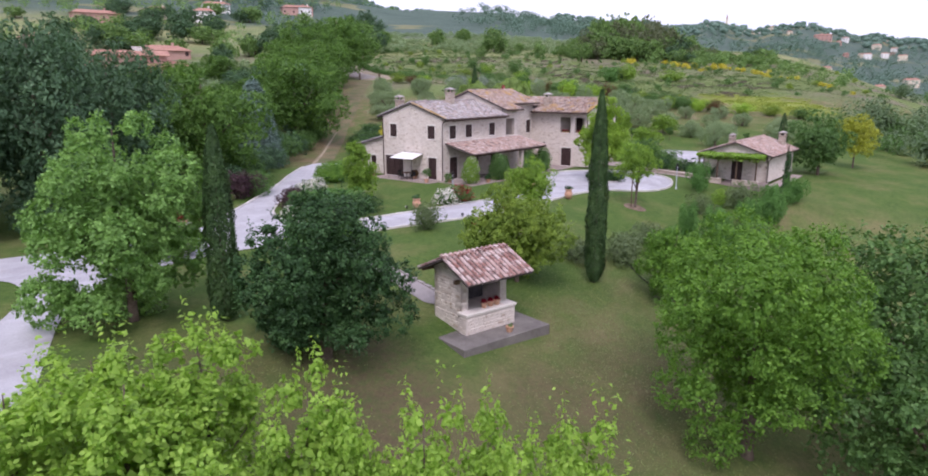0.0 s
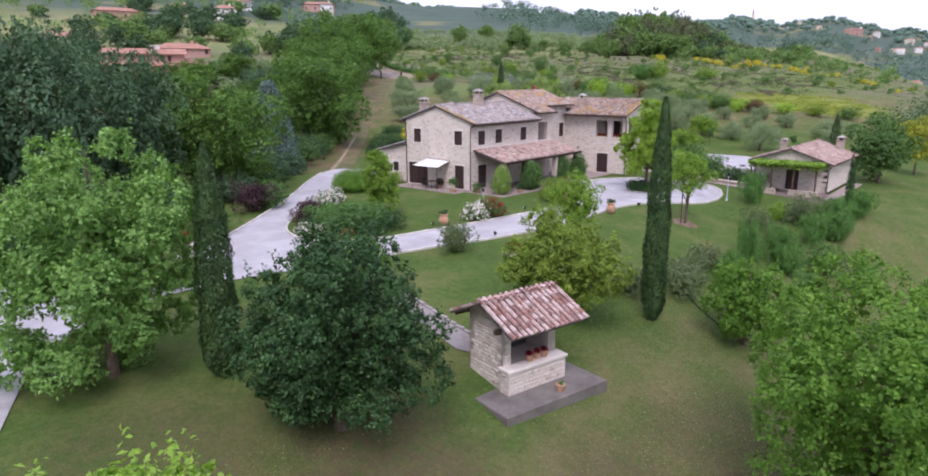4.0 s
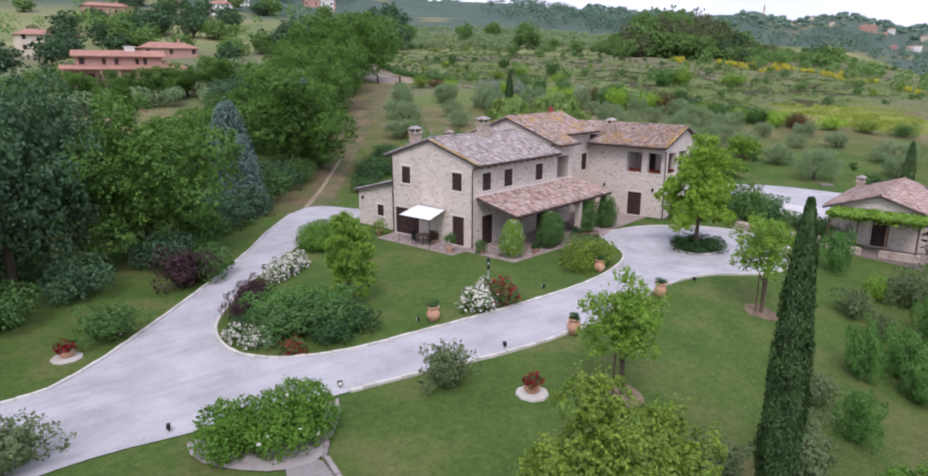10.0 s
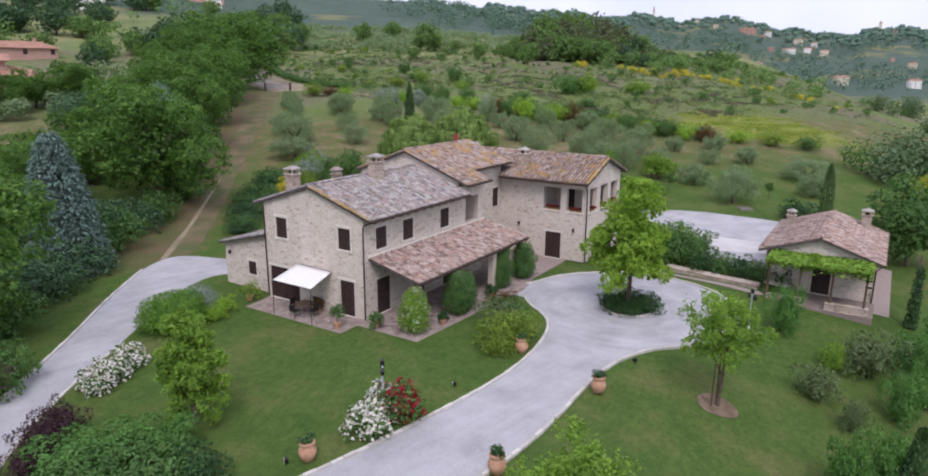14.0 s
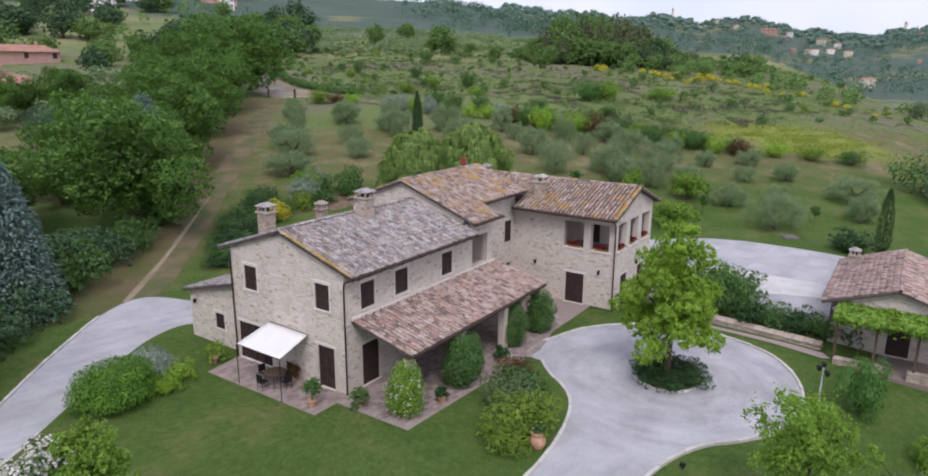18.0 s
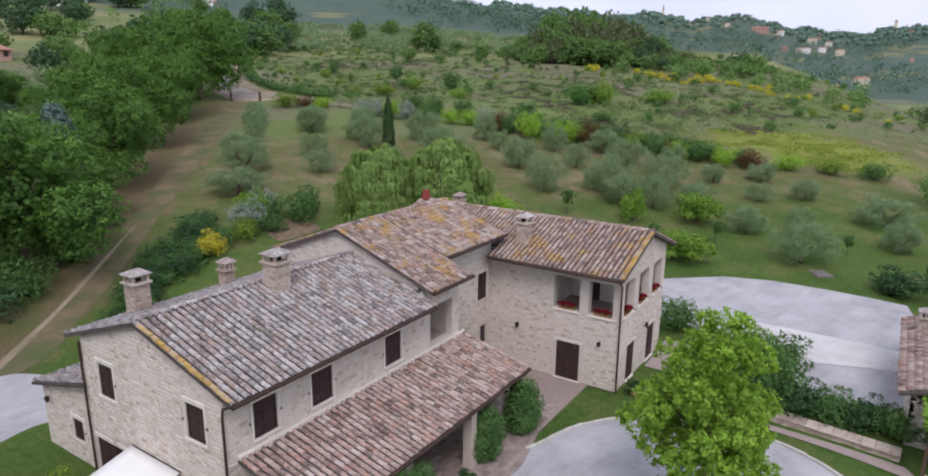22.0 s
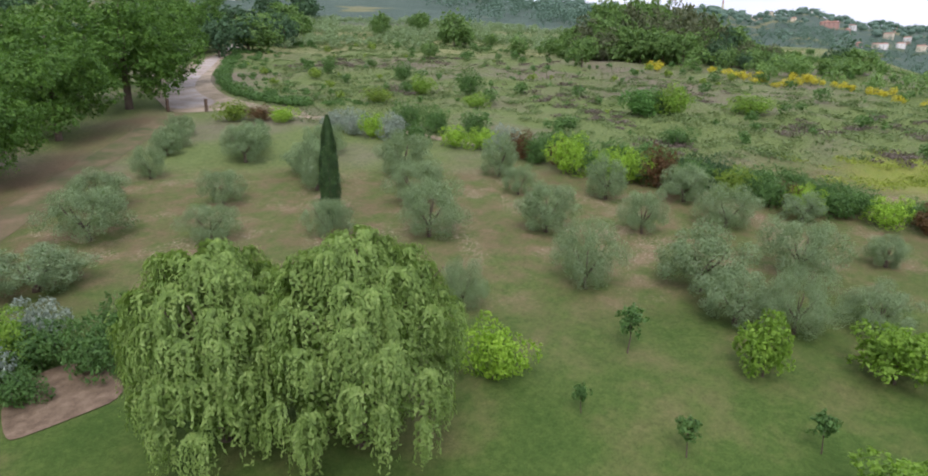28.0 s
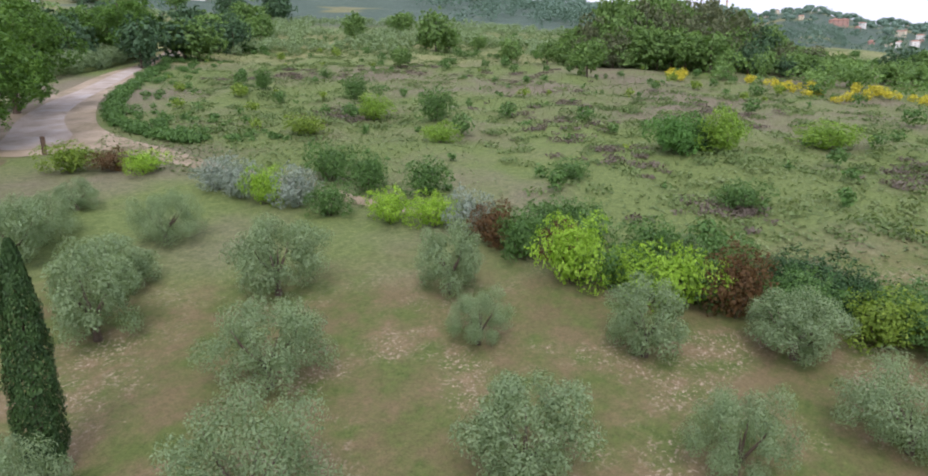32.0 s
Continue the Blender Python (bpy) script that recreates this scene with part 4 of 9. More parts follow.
def tile_shape(w=0.19, l=0.45, tall=0.100):
    s, k = Shape(), 4
    for y, f in ((0.0, 1.0), (l, 0.84)):
        for i in range(k + 1):
            a = math.pi * i / k
            s.v.append((-w / 2 * f * math.cos(a), y, tall * f * math.sin(a) + (0.034 if y == 0.0 else 0.0)))
    for i in range(k + 1):
        a = math.pi * i / k
        s.v.append((-(w / 2 - 0.018) * math.cos(a), 0.0, (tall - 0.018) * math.sin(a) + 0.005))
    s.f = [(i, i + 1, k + 2 + i, k + 1 + i) for i in range(k)] + [(i + 1, i, 2 * k + 2 + i, 2 * k + 3 + i) for i in range(k)]
    s.f = [tuple(reversed(f)) for f in s.f]
    return s


TILE_BASE = tile_shape()
TILE_V, TILE_F = np.array(TILE_BASE.v), np.array(TILE_BASE.f)


def roof_slope(parent, e0, e1, r0, mat, bed_name="roof", skip=None, single=None, pitch=0.285, row=0.345, thick=0.13, label="", bed=ROOF_BED):
    """A tiled slope: a bed from eave e0-e1 up to the ridge over r0, and rows of curved clay tiles."""
    e0, e1, r0 = Vector(e0), Vector(e1), Vector(r0)
    u, v = e1 - e0, r0 - e0
    L, S = u.length, v.length
    u, v = u / L, v / S
    n = u.cross(v)
    turn = Matrix((u, v, n)).transposed()
    tm = np.array(turn)
    rng = random.Random(int(L * 71 + S * 13 + e0.x * 5 + e0.y * 3))
    places, singles = [], []
    for i in range(int(L / pitch) + 1):
        for j in range(int((S - 0.1) / row) + 1):
            a, b = 0.1 + i * pitch, j * row - 0.03
            if a > L - 0.05 or b + 0.3 > S + 0.1:
                continue
            p = e0 + u * a + v * b
            if skip and skip(p):
                continue
            spot = (a + rng.uniform(-0.014, 0.014), b + rng.uniform(-0.025, 0.025), 0.012 + rng.uniform(-0.006, 0.012), rng.uniform(-0.05, 0.05))
            (singles if single and single(p) else places).append(spot)
    roof = parent
    slab = Shape()
    cells = max(1, int(L / 1.0)) if skip else 1
    rows = max(1, int(S / 0.6)) if skip else 1
    for i in range(cells):
        for j in range(rows):
            a0, a1, b0, b1 = L * i / cells, L * (i + 1) / cells, S * j / rows, S * (j + 1) / rows
            if skip and skip(e0 + u * (a0 + a1) / 2 + v * (b0 + b1) / 2):
                continue
            q = [e0 + u * a0 + v * b0, e0 + u * a1 + v * b0, e0 + u * a1 + v * b1, e0 + u * a0 + v * b1]
            slab.add(q + [p - n * thick for p in q], [(0, 1, 2, 3), (7, 6, 5, 4), (0, 4, 5, 1), (1, 5, 6, 2), (2, 6, 7, 3), (3, 7, 4, 0)])
    roof = part(bed_name, welded(slab), bed, parent, label)
    if places:
        arr = np.array(places)
        c, s = np.cos(arr[:, 3])[:, None], np.sin(arr[:, 3])[:, None]
        x = TILE_V[None, :, 0] * c - TILE_V[None, :, 1] * s + arr[:, 0:1]
        y = TILE_V[None, :, 0] * s + TILE_V[None, :, 1] * c + arr[:, 1:2]
        z = TILE_V[None, :, 2] + arr[:, 2:3] + 0 * x
        pts = np.stack([x, y, z], -1) @ tm.T + np.array(e0)
        idx = TILE_F[None] + (np.arange(len(arr)) * len(TILE_V))[:, None, None]
        ob = part("roof_tiles", array_mesh("roof_tiles", pts.reshape(-1, 3), idx.reshape(-1, 4), mat), mat, roof)
        tagged(ob, kind="stuff")
    if singles:
        me = TILE_BASE.mesh("roof_tile", mat)
        for a, b, c, d in singles:
            ob = part("roof_tile", me, mat, roof)
            ob.matrix_basis = Matrix.Translation(e0 + u * a + v * b + n * c) @ turn.to_4x4() @ Matrix.Rotation(d, 4, "Z")
    return roof


def ridge_caps(parent, a, b, mat, size=1.25):
    a, b = Vector(a), Vector(b)
    d = (b - a).normalized()
    side = d.cross(Vector((0, 0, 1))).normalized()
    turn = Matrix((side, d, side.cross(d))).transposed().to_4x4()
    s = Shape()
    rng = random.Random(int(a.x * 7 + a.y))
    for k in range(int((b - a).length / 0.36)):
        m = Matrix.Translation(a + d * (k * 0.36)) @ turn @ pose(0, 0, 0, rng.uniform(-2, 2), rng.uniform(-4, 4), rng.uniform(-4, 4)) @ Matrix.Scale(size, 4)
        s.add([m @ Vector(p) for p in TILE_BASE.v], TILE_BASE.f)
    return part("ridge_tiles", s, mat, parent, kind="stuff")


def frame_at(o, u, n):
    """Local axes on a wall: x along it, y outwards, z up."""
    return Matrix.Translation(o) @ Matrix((Vector(u), Vector(n), Vector((0, 0, 1)))).transposed().to_4x4()


def board_leaf(w, h, thick=0.045, rails=3):
    """A panelled shutter or door leaf, from its lower left corner."""
    s = Shape().box(0, w, -thick, 0, 0, h)
    b = 0.07
    s.box(0, b, 0, 0.032, 0, h).box(w - b, w, 0, 0.032, 0, h)
    for k in range(rails + 1):
        z = (h - b) * k / rails
        s.box(b, w - b, 0, 0.032, z, z + b)
        if k < rails:
            z1 = (h - b) * (k + 1) / rails
            s.soft_box(b + 0.035, w - b - 0.035, 0, 0.014, z + b + 0.035, z1 - 0.035, 0.008)
    return s


def shuttered_window(parent, o, u, n, w, h, name="window", dressed=True, deep=0.10, sill=True):
    win = new(name)
    win.parent = parent
    win.matrix_basis = frame_at(o, u, n)
    rim = Shape().box(-0.045, 0, -0.16, -0.03, 0, h).box(w, w + 0.045, -0.16, -0.03, 0, h).box(-0.045, w + 0.045, -0.16, -0.03, h, h + 0.045)
    part("window_frame", rim, WOOD, win)
    leaf = board_leaf(w / 2 - 0.006, h - 0.01)
    for k in (0, 1):
        ob = part("shutter", leaf, WOOD, win, "closed dark brown wooden shutter")
        ob.location = (k * (w / 2) + 0.003, -deep + 0.03, 0.005)
    part("pane_backing", Shape().box(0, w, -0.2, -0.17, 0, h), WOOD, win)
    if dressed:
        part("lintel", Shape().soft_box(-0.14, w + 0.14, -0.12, 0.055, h + 0.045, h + 0.21, 0.012), DRESSED, win, "pale dressed stone lintel")
        if sill:
            part("sill", Shape().soft_box(-0.12, w + 0.12, -0.2, 0.07, -0.10, 0.0, 0.015), DRESSED, win, "pale stone sill")
        for k in (-0.125, w + 0.048):
            part("jamb", Shape().box(k, k + 0.077, -0.1, 0.034, 0.0, h + 0.045), DRESSED, win, "pale plastered jamb")
    for k in (-0.19, w + 0.16):
        part("shutter_hook", Shape().box(k, k + 0.03, 0.0, 0.05, h * 0.45, h * 0.45 + 0.09), IRON, win)
    return win


def tall_door(parent, o, u, n, w, h, name="door"):
    d = new(name)
    d.parent = parent
    d.matrix_basis = frame_at(o, u, n)
    leaf = board_leaf(w / 2 - 0.006, h - 0.02, rails=4)
    for k in (0, 1):
        ob = part("door_leaf", leaf, WOOD, d, "closed dark brown panelled door leaf")
        ob.location = (k * (w / 2) + 0.003, -0.07, 0.01)
    part("door_backing", Shape().box(0, w, -0.2, -0.13, 0, h), WOOD, d)
    part("lintel", Shape().soft_box(-0.16, w + 0.16, -0.12, 0.03, h, h + 0.16, 0.012), DRESSED, d, "pale dressed stone lintel")
    part("threshold", Shape().soft_box(-0.06, w + 0.06, -0.25, 0.08, -0.02, 0.035, 0.01), DRESSED, d)
    part("door_handle", Shape().tube([(w / 2 - 0.05, -0.03, 1.0), (w / 2 - 0.05, 0.02, 1.0), (w / 2 - 0.16, 0.02, 1.0)], [0.011] * 3, 6), IRON, d)
    return d


def chimney(parent, x, y, foot, top, w=0.62, mat=STONE, cap="tiles"):
    c = new("chimney")
    c.parent = parent
    c.location = (x, y, 0)
    h = w / 2
    shaft, body = Shape(), top - 0.62
    shaft.box(-h, h, -h, h, foot, body)
    part("shaft", shaft, CHIMNEY_STONE, c)
    if cap == "red":
        part("flue", Shape().tube([(0, 0, body), (0, 0, body + 0.35)], [h * 0.8, h * 0.8], 10), RED_METAL, c)
        ob = part("cowl", Shape().add([(-h * 1.1, -h * 0.9, body + 0.1), (h * 1.1, -h * 0.9, body + 0.1), (h * 1.1, h * 0.9, body + 0.1), (-h * 1.1, h * 0.9, body + 0.1), (-h * 0.7, -h * 0.5, top), (h * 0.7, -h * 0.5, top), (h * 0.7, h * 0.5, top), (-h * 0.7, h * 0.5, top)],
                                      [(3, 2, 1, 0), (4, 5, 6, 7), (0, 1, 5, 4), (1, 2, 6, 5), (2, 3, 7, 6), (3, 0, 4, 7)]), RED_METAL, c, "red metal chimney cowl")
        return c
    bricks = Shape()
    for sx, sy, ux, uy, nx, ny in ((-h, -h, 1, 0, 0, -1), (-h, h, 0, -1, -1, 0), (h, h, -1, 0, 0, 1), (h, -h, 0, 1, 1, 0)):
        wall_stones((sx, sy, 0), (ux, uy, 0), (nx, ny, 0), w, lambda q: body, (), bricks, course=0.13, foot=foot)
    part("stonework", bricks, CHIMNEY_STONE, c, kind="stuff")
    part("crown", Shape().soft_box(-h - 0.09, h + 0.09, -h - 0.09, h + 0.09, body, body + 0.09, 0.015), CHIMNEY_STONE, c)
    for a in (-1, 0, 1):
        for b in (-1, 0, 1):
            if (a and b) or ((a or b) and w < 0.7):
                part("vent_brick", Shape().box(a * (h - 0.06) - 0.055, a * (h - 0.06) + 0.055, b * (h - 0.06) - 0.055, b * (h - 0.06) + 0.055, body + 0.09, body + 0.36), CHIMNEY_STONE, c)
    part("soot_core", Shape().box(-h * 0.4, h * 0.4, -h * 0.4, h * 0.4, body + 0.09, body + 0.35), IRON, c)
    part("cap_slab", Shape().soft_box(-h - 0.07, h + 0.07, -h - 0.07, h + 0.07, body + 0.36, body + 0.42, 0.015), CHIMNEY_STONE, c)
    part("cap_roof", Shape().add([(-h - 0.1, -h - 0.1, body + 0.42), (h + 0.1, -h - 0.1, body + 0.42), (h + 0.1, h + 0.1, body + 0.42), (-h - 0.1, h + 0.1, body + 0.42), (-h * 0.5, 0, top), (h * 0.5, 0, top)],
                                 [(3, 2, 1, 0), (0, 1, 5, 4), (2, 3, 4, 5), (1, 2, 5), (3, 0, 4)]), TILE_OLD, c)
    return c


def wall_lamp(parent, o, u, n):
    m = new("wall_lamp")
    m.parent = parent
    m.matrix_basis = frame_at(o, u, n)
    part("bracket", Shape().tube([(0, 0, 0.1), (0, 0.12, 0.2), (0, 0.2, 0.16)], [0.014] * 3, 6), IRON, m)
    part("lantern", Shape().add([(-0.05, 0.15, -0.12), (0.05, 0.15, -0.12), (0.05, 0.25, -0.12), (-0.05, 0.25, -0.12), (-0.09, 0.11, 0.1), (0.09, 0.11, 0.1), (0.09, 0.29, 0.1), (-0.09, 0.29, 0.1), (0, 0.2, 0.2)],
                                [(3, 2, 1, 0), (0, 1, 5, 4), (1, 2, 6, 5), (2, 3, 7, 6), (3, 0, 4, 7), (4, 5, 8), (5, 6, 8), (6, 7, 8), (7, 4, 8)]), IRON, m)


# ---- the stone house ----
house = thing("farmhouse", "two-storey pale stone farmhouse with clay tile roofs and dark shutters", "house", pose(0, 0, 0))
X, Y = Vector((1, 0, 0)), Vector((0, 1, 0))
MAIN_TOP = lambda y: 6.33 + 0.318 * (min(y, 8.9 - y) + 0.74)
MID_TOP = lambda y: 6.98 + 0.3675 * min(y + 0.65, 11.05 - y)
RW_TOP = lambda x: 6.48 + 0.354 * (x - 19.0 if x < 23.6 else 28.2 - x)

GABLE_OPEN = [(8.75 - 7.65, 8.75 - 6.66, 4.35, 5.71), (8.75 - 2.06, 8.75 - 1.08, 4.35, 5.71), (8.75 - 8.45, 8.75 - 5.75, 0.0, 2.26), (8.75 - 2.02, 8.75 - 0.86, 0.0, 2.35)]
FRONT_OPEN = [(1.2, 2.23, 4.35, 5.72), (3.95, 5.03, 4.35, 5.72), (8.27, 9.33, 4.35, 5.72), (1.2, 2.5, 0.0, 2.38), (5.0, 6.3, 0.0, 2.35), (8.6, 9.9, 0.0, 2.35), (11.57, 13.4, 4.1, 6.07)]
MIDB_OPEN = [(18.5 - 14, 19.45 - 14, 4.0, 5.6), (16.1 - 14, 16.5 - 14, 4.2, 5.3), (18.85 - 14, 19.5 - 14, 1.15, 2.35)]
RW_OPEN = [(1.7 + 2.42, 1.7 + 3.98, 4.1, 6.02), (1.7 + 4.51, 1.7 + 6.02, 4.1, 6.02), (1.7 + 2.72, 1.7 + 4.12, 0.0, 2.25)]
RWG_OPEN = [(0.55, 2.15, 4.1, 6.05), (2.85, 4.55, 4.1, 6.05), (5.25, 6.85, 4.1, 6.05), (1.5, 2.7, 0.0, 2.2), (4.9, 6.2, 0.0, 2.2)]
LEAN_OPEN = [(13.7 - 11.26, 13.7 - 10.46, 1.23, 2.19)]

PANELS = [
    ((0, 8.75, 0), -Y, -X, 8.75, lambda q: MAIN_TOP(8.75 - q), GABLE_OPEN),
    ((0.003, -0.003, 0), X, -Y, 14.0, lambda q: 6.5 if q < 11 else 7.0, FRONT_OPEN),
    ((14.0, 1.7, 0), X, -Y, 5.88, lambda q: 7.7, MIDB_OPEN),
    ((19.88, 1.7, 0), -Y, -X, 8.0, lambda q: RW_TOP(19.88), RW_OPEN),
    ((19.883, -6.303, 0), X, -Y, 7.45, lambda q: RW_TOP(19.88 + q), RWG_OPEN),
    ((0.43, 13.7, -0.2), -Y, -X, 4.95, lambda q: 3.22 + 0.243 * q, LEAN_OPEN),
]
rest = Shape()
SHELL = [(*p, 0.42) for p in PANELS] + [
    ((14.0, 0.42, 0), Y, X, 1.28, lambda q: 7.0 + 0.3 * q, (), 0.42),
    ((11.1, 9.75, 6.0), -Y, -X, 9.2, lambda q: MID_TOP(9.75 - q) - 5.95, (), 0.42),
    ((27.33, -5.87, 0), Y, X, 15.2, lambda q: RW_TOP(27.33), (), 0.42),
    ((27.33, 9.75, 0), -X, Y, 7.4, lambda q: 6.4, (), 0.42),
    ((19.9, 9.75, 0), -X, Y, 8.3, lambda q: 7.3, (), 0.42),
    ((20.3, 2.2, 6.3), Y, X, 7.0, lambda q: MID_TOP(2.2 + q) - 6.4, (), 0.42),
    ((11.0, 8.76, 0), -X, Y, 10.57, lambda q: 6.5, (), 0.42),
    ((6.0, 13.7, -0.2), -X, Y, 5.14, lambda q: 3.2, (), 0.42),
    ((6.0, 8.78, -0.2), Y, X, 4.48, lambda q: 3.22 + 0.243 * (4.95 - q), (), 0.42)]
for k, (o, u, n, length, top, opens, thick) in enumerate(SHELL):
    ob = part("wall", welded(wall_panel(Shape(), o, u, n, length, top, opens, thick)), MORTAR, house, "pale stone masonry with lime mortar" if k == 0 else "")
    house_wall = ob if k == 1 else (house_wall if k else ob)
for k, (o, u, n, length, top, opens) in enumerate(PANELS):
    dressed = [(a - 0.15, b + 0.15, c - 0.11, d + 0.2) for a, b, c, d in opens]
    wall_stones(o, u, n, length, top, dressed, rest, house_wall, (lambda q, z: z > 3.95 and q < 11) if k == 1 else None)
wall_stones((11.1, 9.75, 0), -Y, -X, 9.75, lambda q: MID_TOP(9.75 - q) - 0.05, [(0, 9.75, 0, 6.2)], rest)
wall_stones((14.0, 0, 0), Y, X, 1.7, lambda q: 7.0, [], rest)
part("stonework", rest, STONE, house, kind="stuff")

roof_slope(house, (-0.22, -0.74, 6.47), (11.08, -0.74, 6.47), (-0.22, 4.45, 8.12), TILE_OLD, label="weathered grey-brown clay tile roof",
                       single=lambda p: p.x > 6.1 and p.y < 1.35)
roof_slope(house, (11.08, 9.55, 6.5), (-0.22, 9.55, 6.5), (11.08, 4.45, 8.12), TILE_OLD)
ridge_caps(house, (-0.14, -0.70, 6.52), (-0.14, 4.4, 8.15), TILE_GOLD, 1.0)
ridge_caps(house, (19.05, -6.58, 6.68), (23.55, -6.58, 8.28), TILE_GOLD, 1.0)
ridge_caps(house, (-0.2, 4.45, 8.16), (11.0, 4.45, 8.16), TILE_OLD)
roof_slope(house, (10.85, -0.65, 7.12), (14.35, -0.65, 7.12), (10.85, 5.2, 9.27), TILE_LICHEN, label="clay tile roof with yellow lichen")
roof_slope(house, (14.35, 0.98, 7.72), (20.45, 0.98, 7.72), (14.35, 5.2, 9.27), TILE_LICHEN)
roof_slope(house, (20.45, 10.1, 7.47), (10.85, 10.1, 7.47), (20.45, 5.2, 9.27), TILE_LICHEN)
ridge_caps(house, (10.85, 5.2, 9.31), (20.4, 5.2, 9.31), TILE_LICHEN)
roof_slope(house, (19.0, 9.6, 6.64), (19.0, -6.68, 6.64), (23.6, 9.6, 8.27), TILE_LICHEN, skip=lambda p: p.y > 1.25 and p.x < 20.35, label="clay tile roof with yellow lichen")
roof_slope(house, (28.2, -6.68, 6.64), (28.2, 9.6, 6.64), (23.6, -6.68, 8.27), TILE_LICHEN)
ridge_caps(house, (23.6, -6.65, 8.31), (23.6, 9.5, 8.31), TILE_LICHEN)
roof_slope(house, (0.42, -3.92, 3.0), (14.32, -3.92, 3.0), (0.42, 0.0, 3.96), TILE_PORCH, label="lean-to porch roof of old clay tiles")
part("flashing", Shape().box(0.42, 14.3, -0.16, -0.03, 3.96, 4.10), DRESSED, house, "pale mortar band above the porch roof")
roof_slope(house, (6.1, 13.95, 3.05), (0.1, 13.95, 3.05), (6.1, 8.78, 4.35), TILE_OLD)

for a, b in (((-0.2, -0.80, 6.40), (11.0, -0.80, 6.40)), ((10.9, -0.71, 7.05), (14.3, -0.71, 7.05)), ((14.4, 0.92, 7.65), (20.4, 0.92, 7.65)), ((18.94, 1.2, 6.57), (18.94, -6.6, 6.57)), ((0.45, -3.98, 2.94), (14.3, -3.98, 2.94))):
    part("gutter", Shape().tube([a, b], [0.075, 0.075], 8), COPPER, house, "dark copper eaves gutter")
for run in ([(-0.02, -0.72, 6.38), (-0.06, -0.1, 6.1), (-0.09, -0.07, 5.8), (-0.09, -0.07, 0.05)], [(-0.1, 8.7, 6.35), (-0.1, 8.66, 0.05)], [(19.0, -6.5, 6.5), (19.7, -6.38, 6.1), (19.8, -6.38, 0.0)]):
    part("downpipe", Shape().tube(run, [0.05] * len(run), 8), COPPER, house, "dark copper downpipe")
for x0 in [0.4 + 0.85 * k for k in range(13)]:
    part("rafter_end", Shape().box(x0 - 0.05, x0 + 0.05, -0.68, 0.0, 6.22, 6.33), BEAM, house)

for q in GABLE_OPEN[:2]:
    shuttered_window(house, (0, 8.75 - q[0], q[2]), -Y, -X, q[1] - q[0], q[3] - q[2])
for q in FRONT_OPEN[:3]:
    shuttered_window(house, (q[0], 0, q[2]), X, -Y, q[1] - q[0], q[3] - q[2])
tall_door(house, (0, 2.02, 0), -Y, -X, 1.16, 2.35)
for k in range(2):
    tall_door(house, (0, 8.45 - 1.38 * k, 0), -Y, -X, 1.3, 2.26)
for q in FRONT_OPEN[3:6]:
    tall_door(house, (q[0], 0, 0), X, -Y, q[1] - q[0], q[3])
for q in MIDB_OPEN[:2]:
    shuttered_window(house, (14 + q[0], 1.7, q[2]), X, -Y, q[1] - q[0], q[3] - q[2], sill=False)
q = MIDB_OPEN[2]
part("niche", Shape().box(14 + q[0], 14 + q[1], 1.8, 1.95, q[2], q[3]), WOOD, house, "dark arched niche")
tall_door(house, (19.88, 1.7 - RW_OPEN[2][0], 0), -Y, -X, 1.4, 2.25)
for q in RWG_OPEN[3:]:
    tall_door(house, (19.88 + q[0], -6.3, 0), X, -Y, q[1] - q[0], q[3])
shuttered_window(house, (0.43, 13.7 - LEAN_OPEN[0][0], 1.03), -Y, -X, 0.8, 0.96)
part("loggia_floor", Shape().box(20.3, 26.9, -5.88, 1.3, 3.75, 3.9), PAVER, house)
part("loggia_back_wall", Shape().box(23.0, 23.2, -5.88, 1.3, 3.9, 7.7), MORTAR, house)
part("loggia_side_wall", Shape().box(20.3, 23.0, -2.1, -1.9, 3.9, 6.6), MORTAR, house)
part("loggia_door", board_leaf(1.0, 2.1), WOOD, house, "dark door inside the loggia").matrix_basis = frame_at((22.98, -2.9, 3.9), -Y, -X)
part("balcony_floor", Shape().box(11.5, 13.5, 0.42, 2.2, 3.95, 4.1), PAVER, house)
part("balcony_back", Shape().box(11.4, 13.6, 2.0, 2.2, 4.1, 6.6), MORTAR, house)
part("upper_floor", Shape().box(0.4, 13.5, 0.4, 8.4, 3.0, 3.2), WOOD, house)
for q in RW_OPEN[:2]:
    part("loggia_sill", Shape().soft_box(19.80, 20.34, 1.7 - q[1] - 0.04, 1.7 - q[0] + 0.04, 4.03, 4.12, 0.02), DRESSED, house, "pale stone parapet sill")
for q in RWG_OPEN[:3]:
    part("loggia_sill", Shape().soft_box(19.88 + q[0] - 0.04, 19.88 + q[1] + 0.04, -6.38, -5.84, 4.03, 4.12, 0.02), DRESSED, house, "pale stone parapet sill")
for y0 in (-0.27, -5.29):
    wall_lamp(house, (19.88, y0, 2.62), -Y, -X)
wall_lamp(house, (25.0 - 1.0, -6.3, 2.6), X, -Y)
wall_lamp(house, (0.43, 13.0, 2.4), -Y, -X)

chimney(house, 5.78, 3.73, 7.5, 9.68, 0.78)
chimney(house, 2.31, 8.31, 6.5, 8.84, 0.72)
chimney(house, 6.79, 8.44, 6.5, 8.25, 0.52)
chimney(house, 21.05, 0.17, 7.0, 8.98, 0.72)
chimney(house, 26.49, 8.34, 6.8, 8.48, 0.6)
chimney(house, 19.53, 6.1, 8.8, 9.9, 0.42, cap="red")
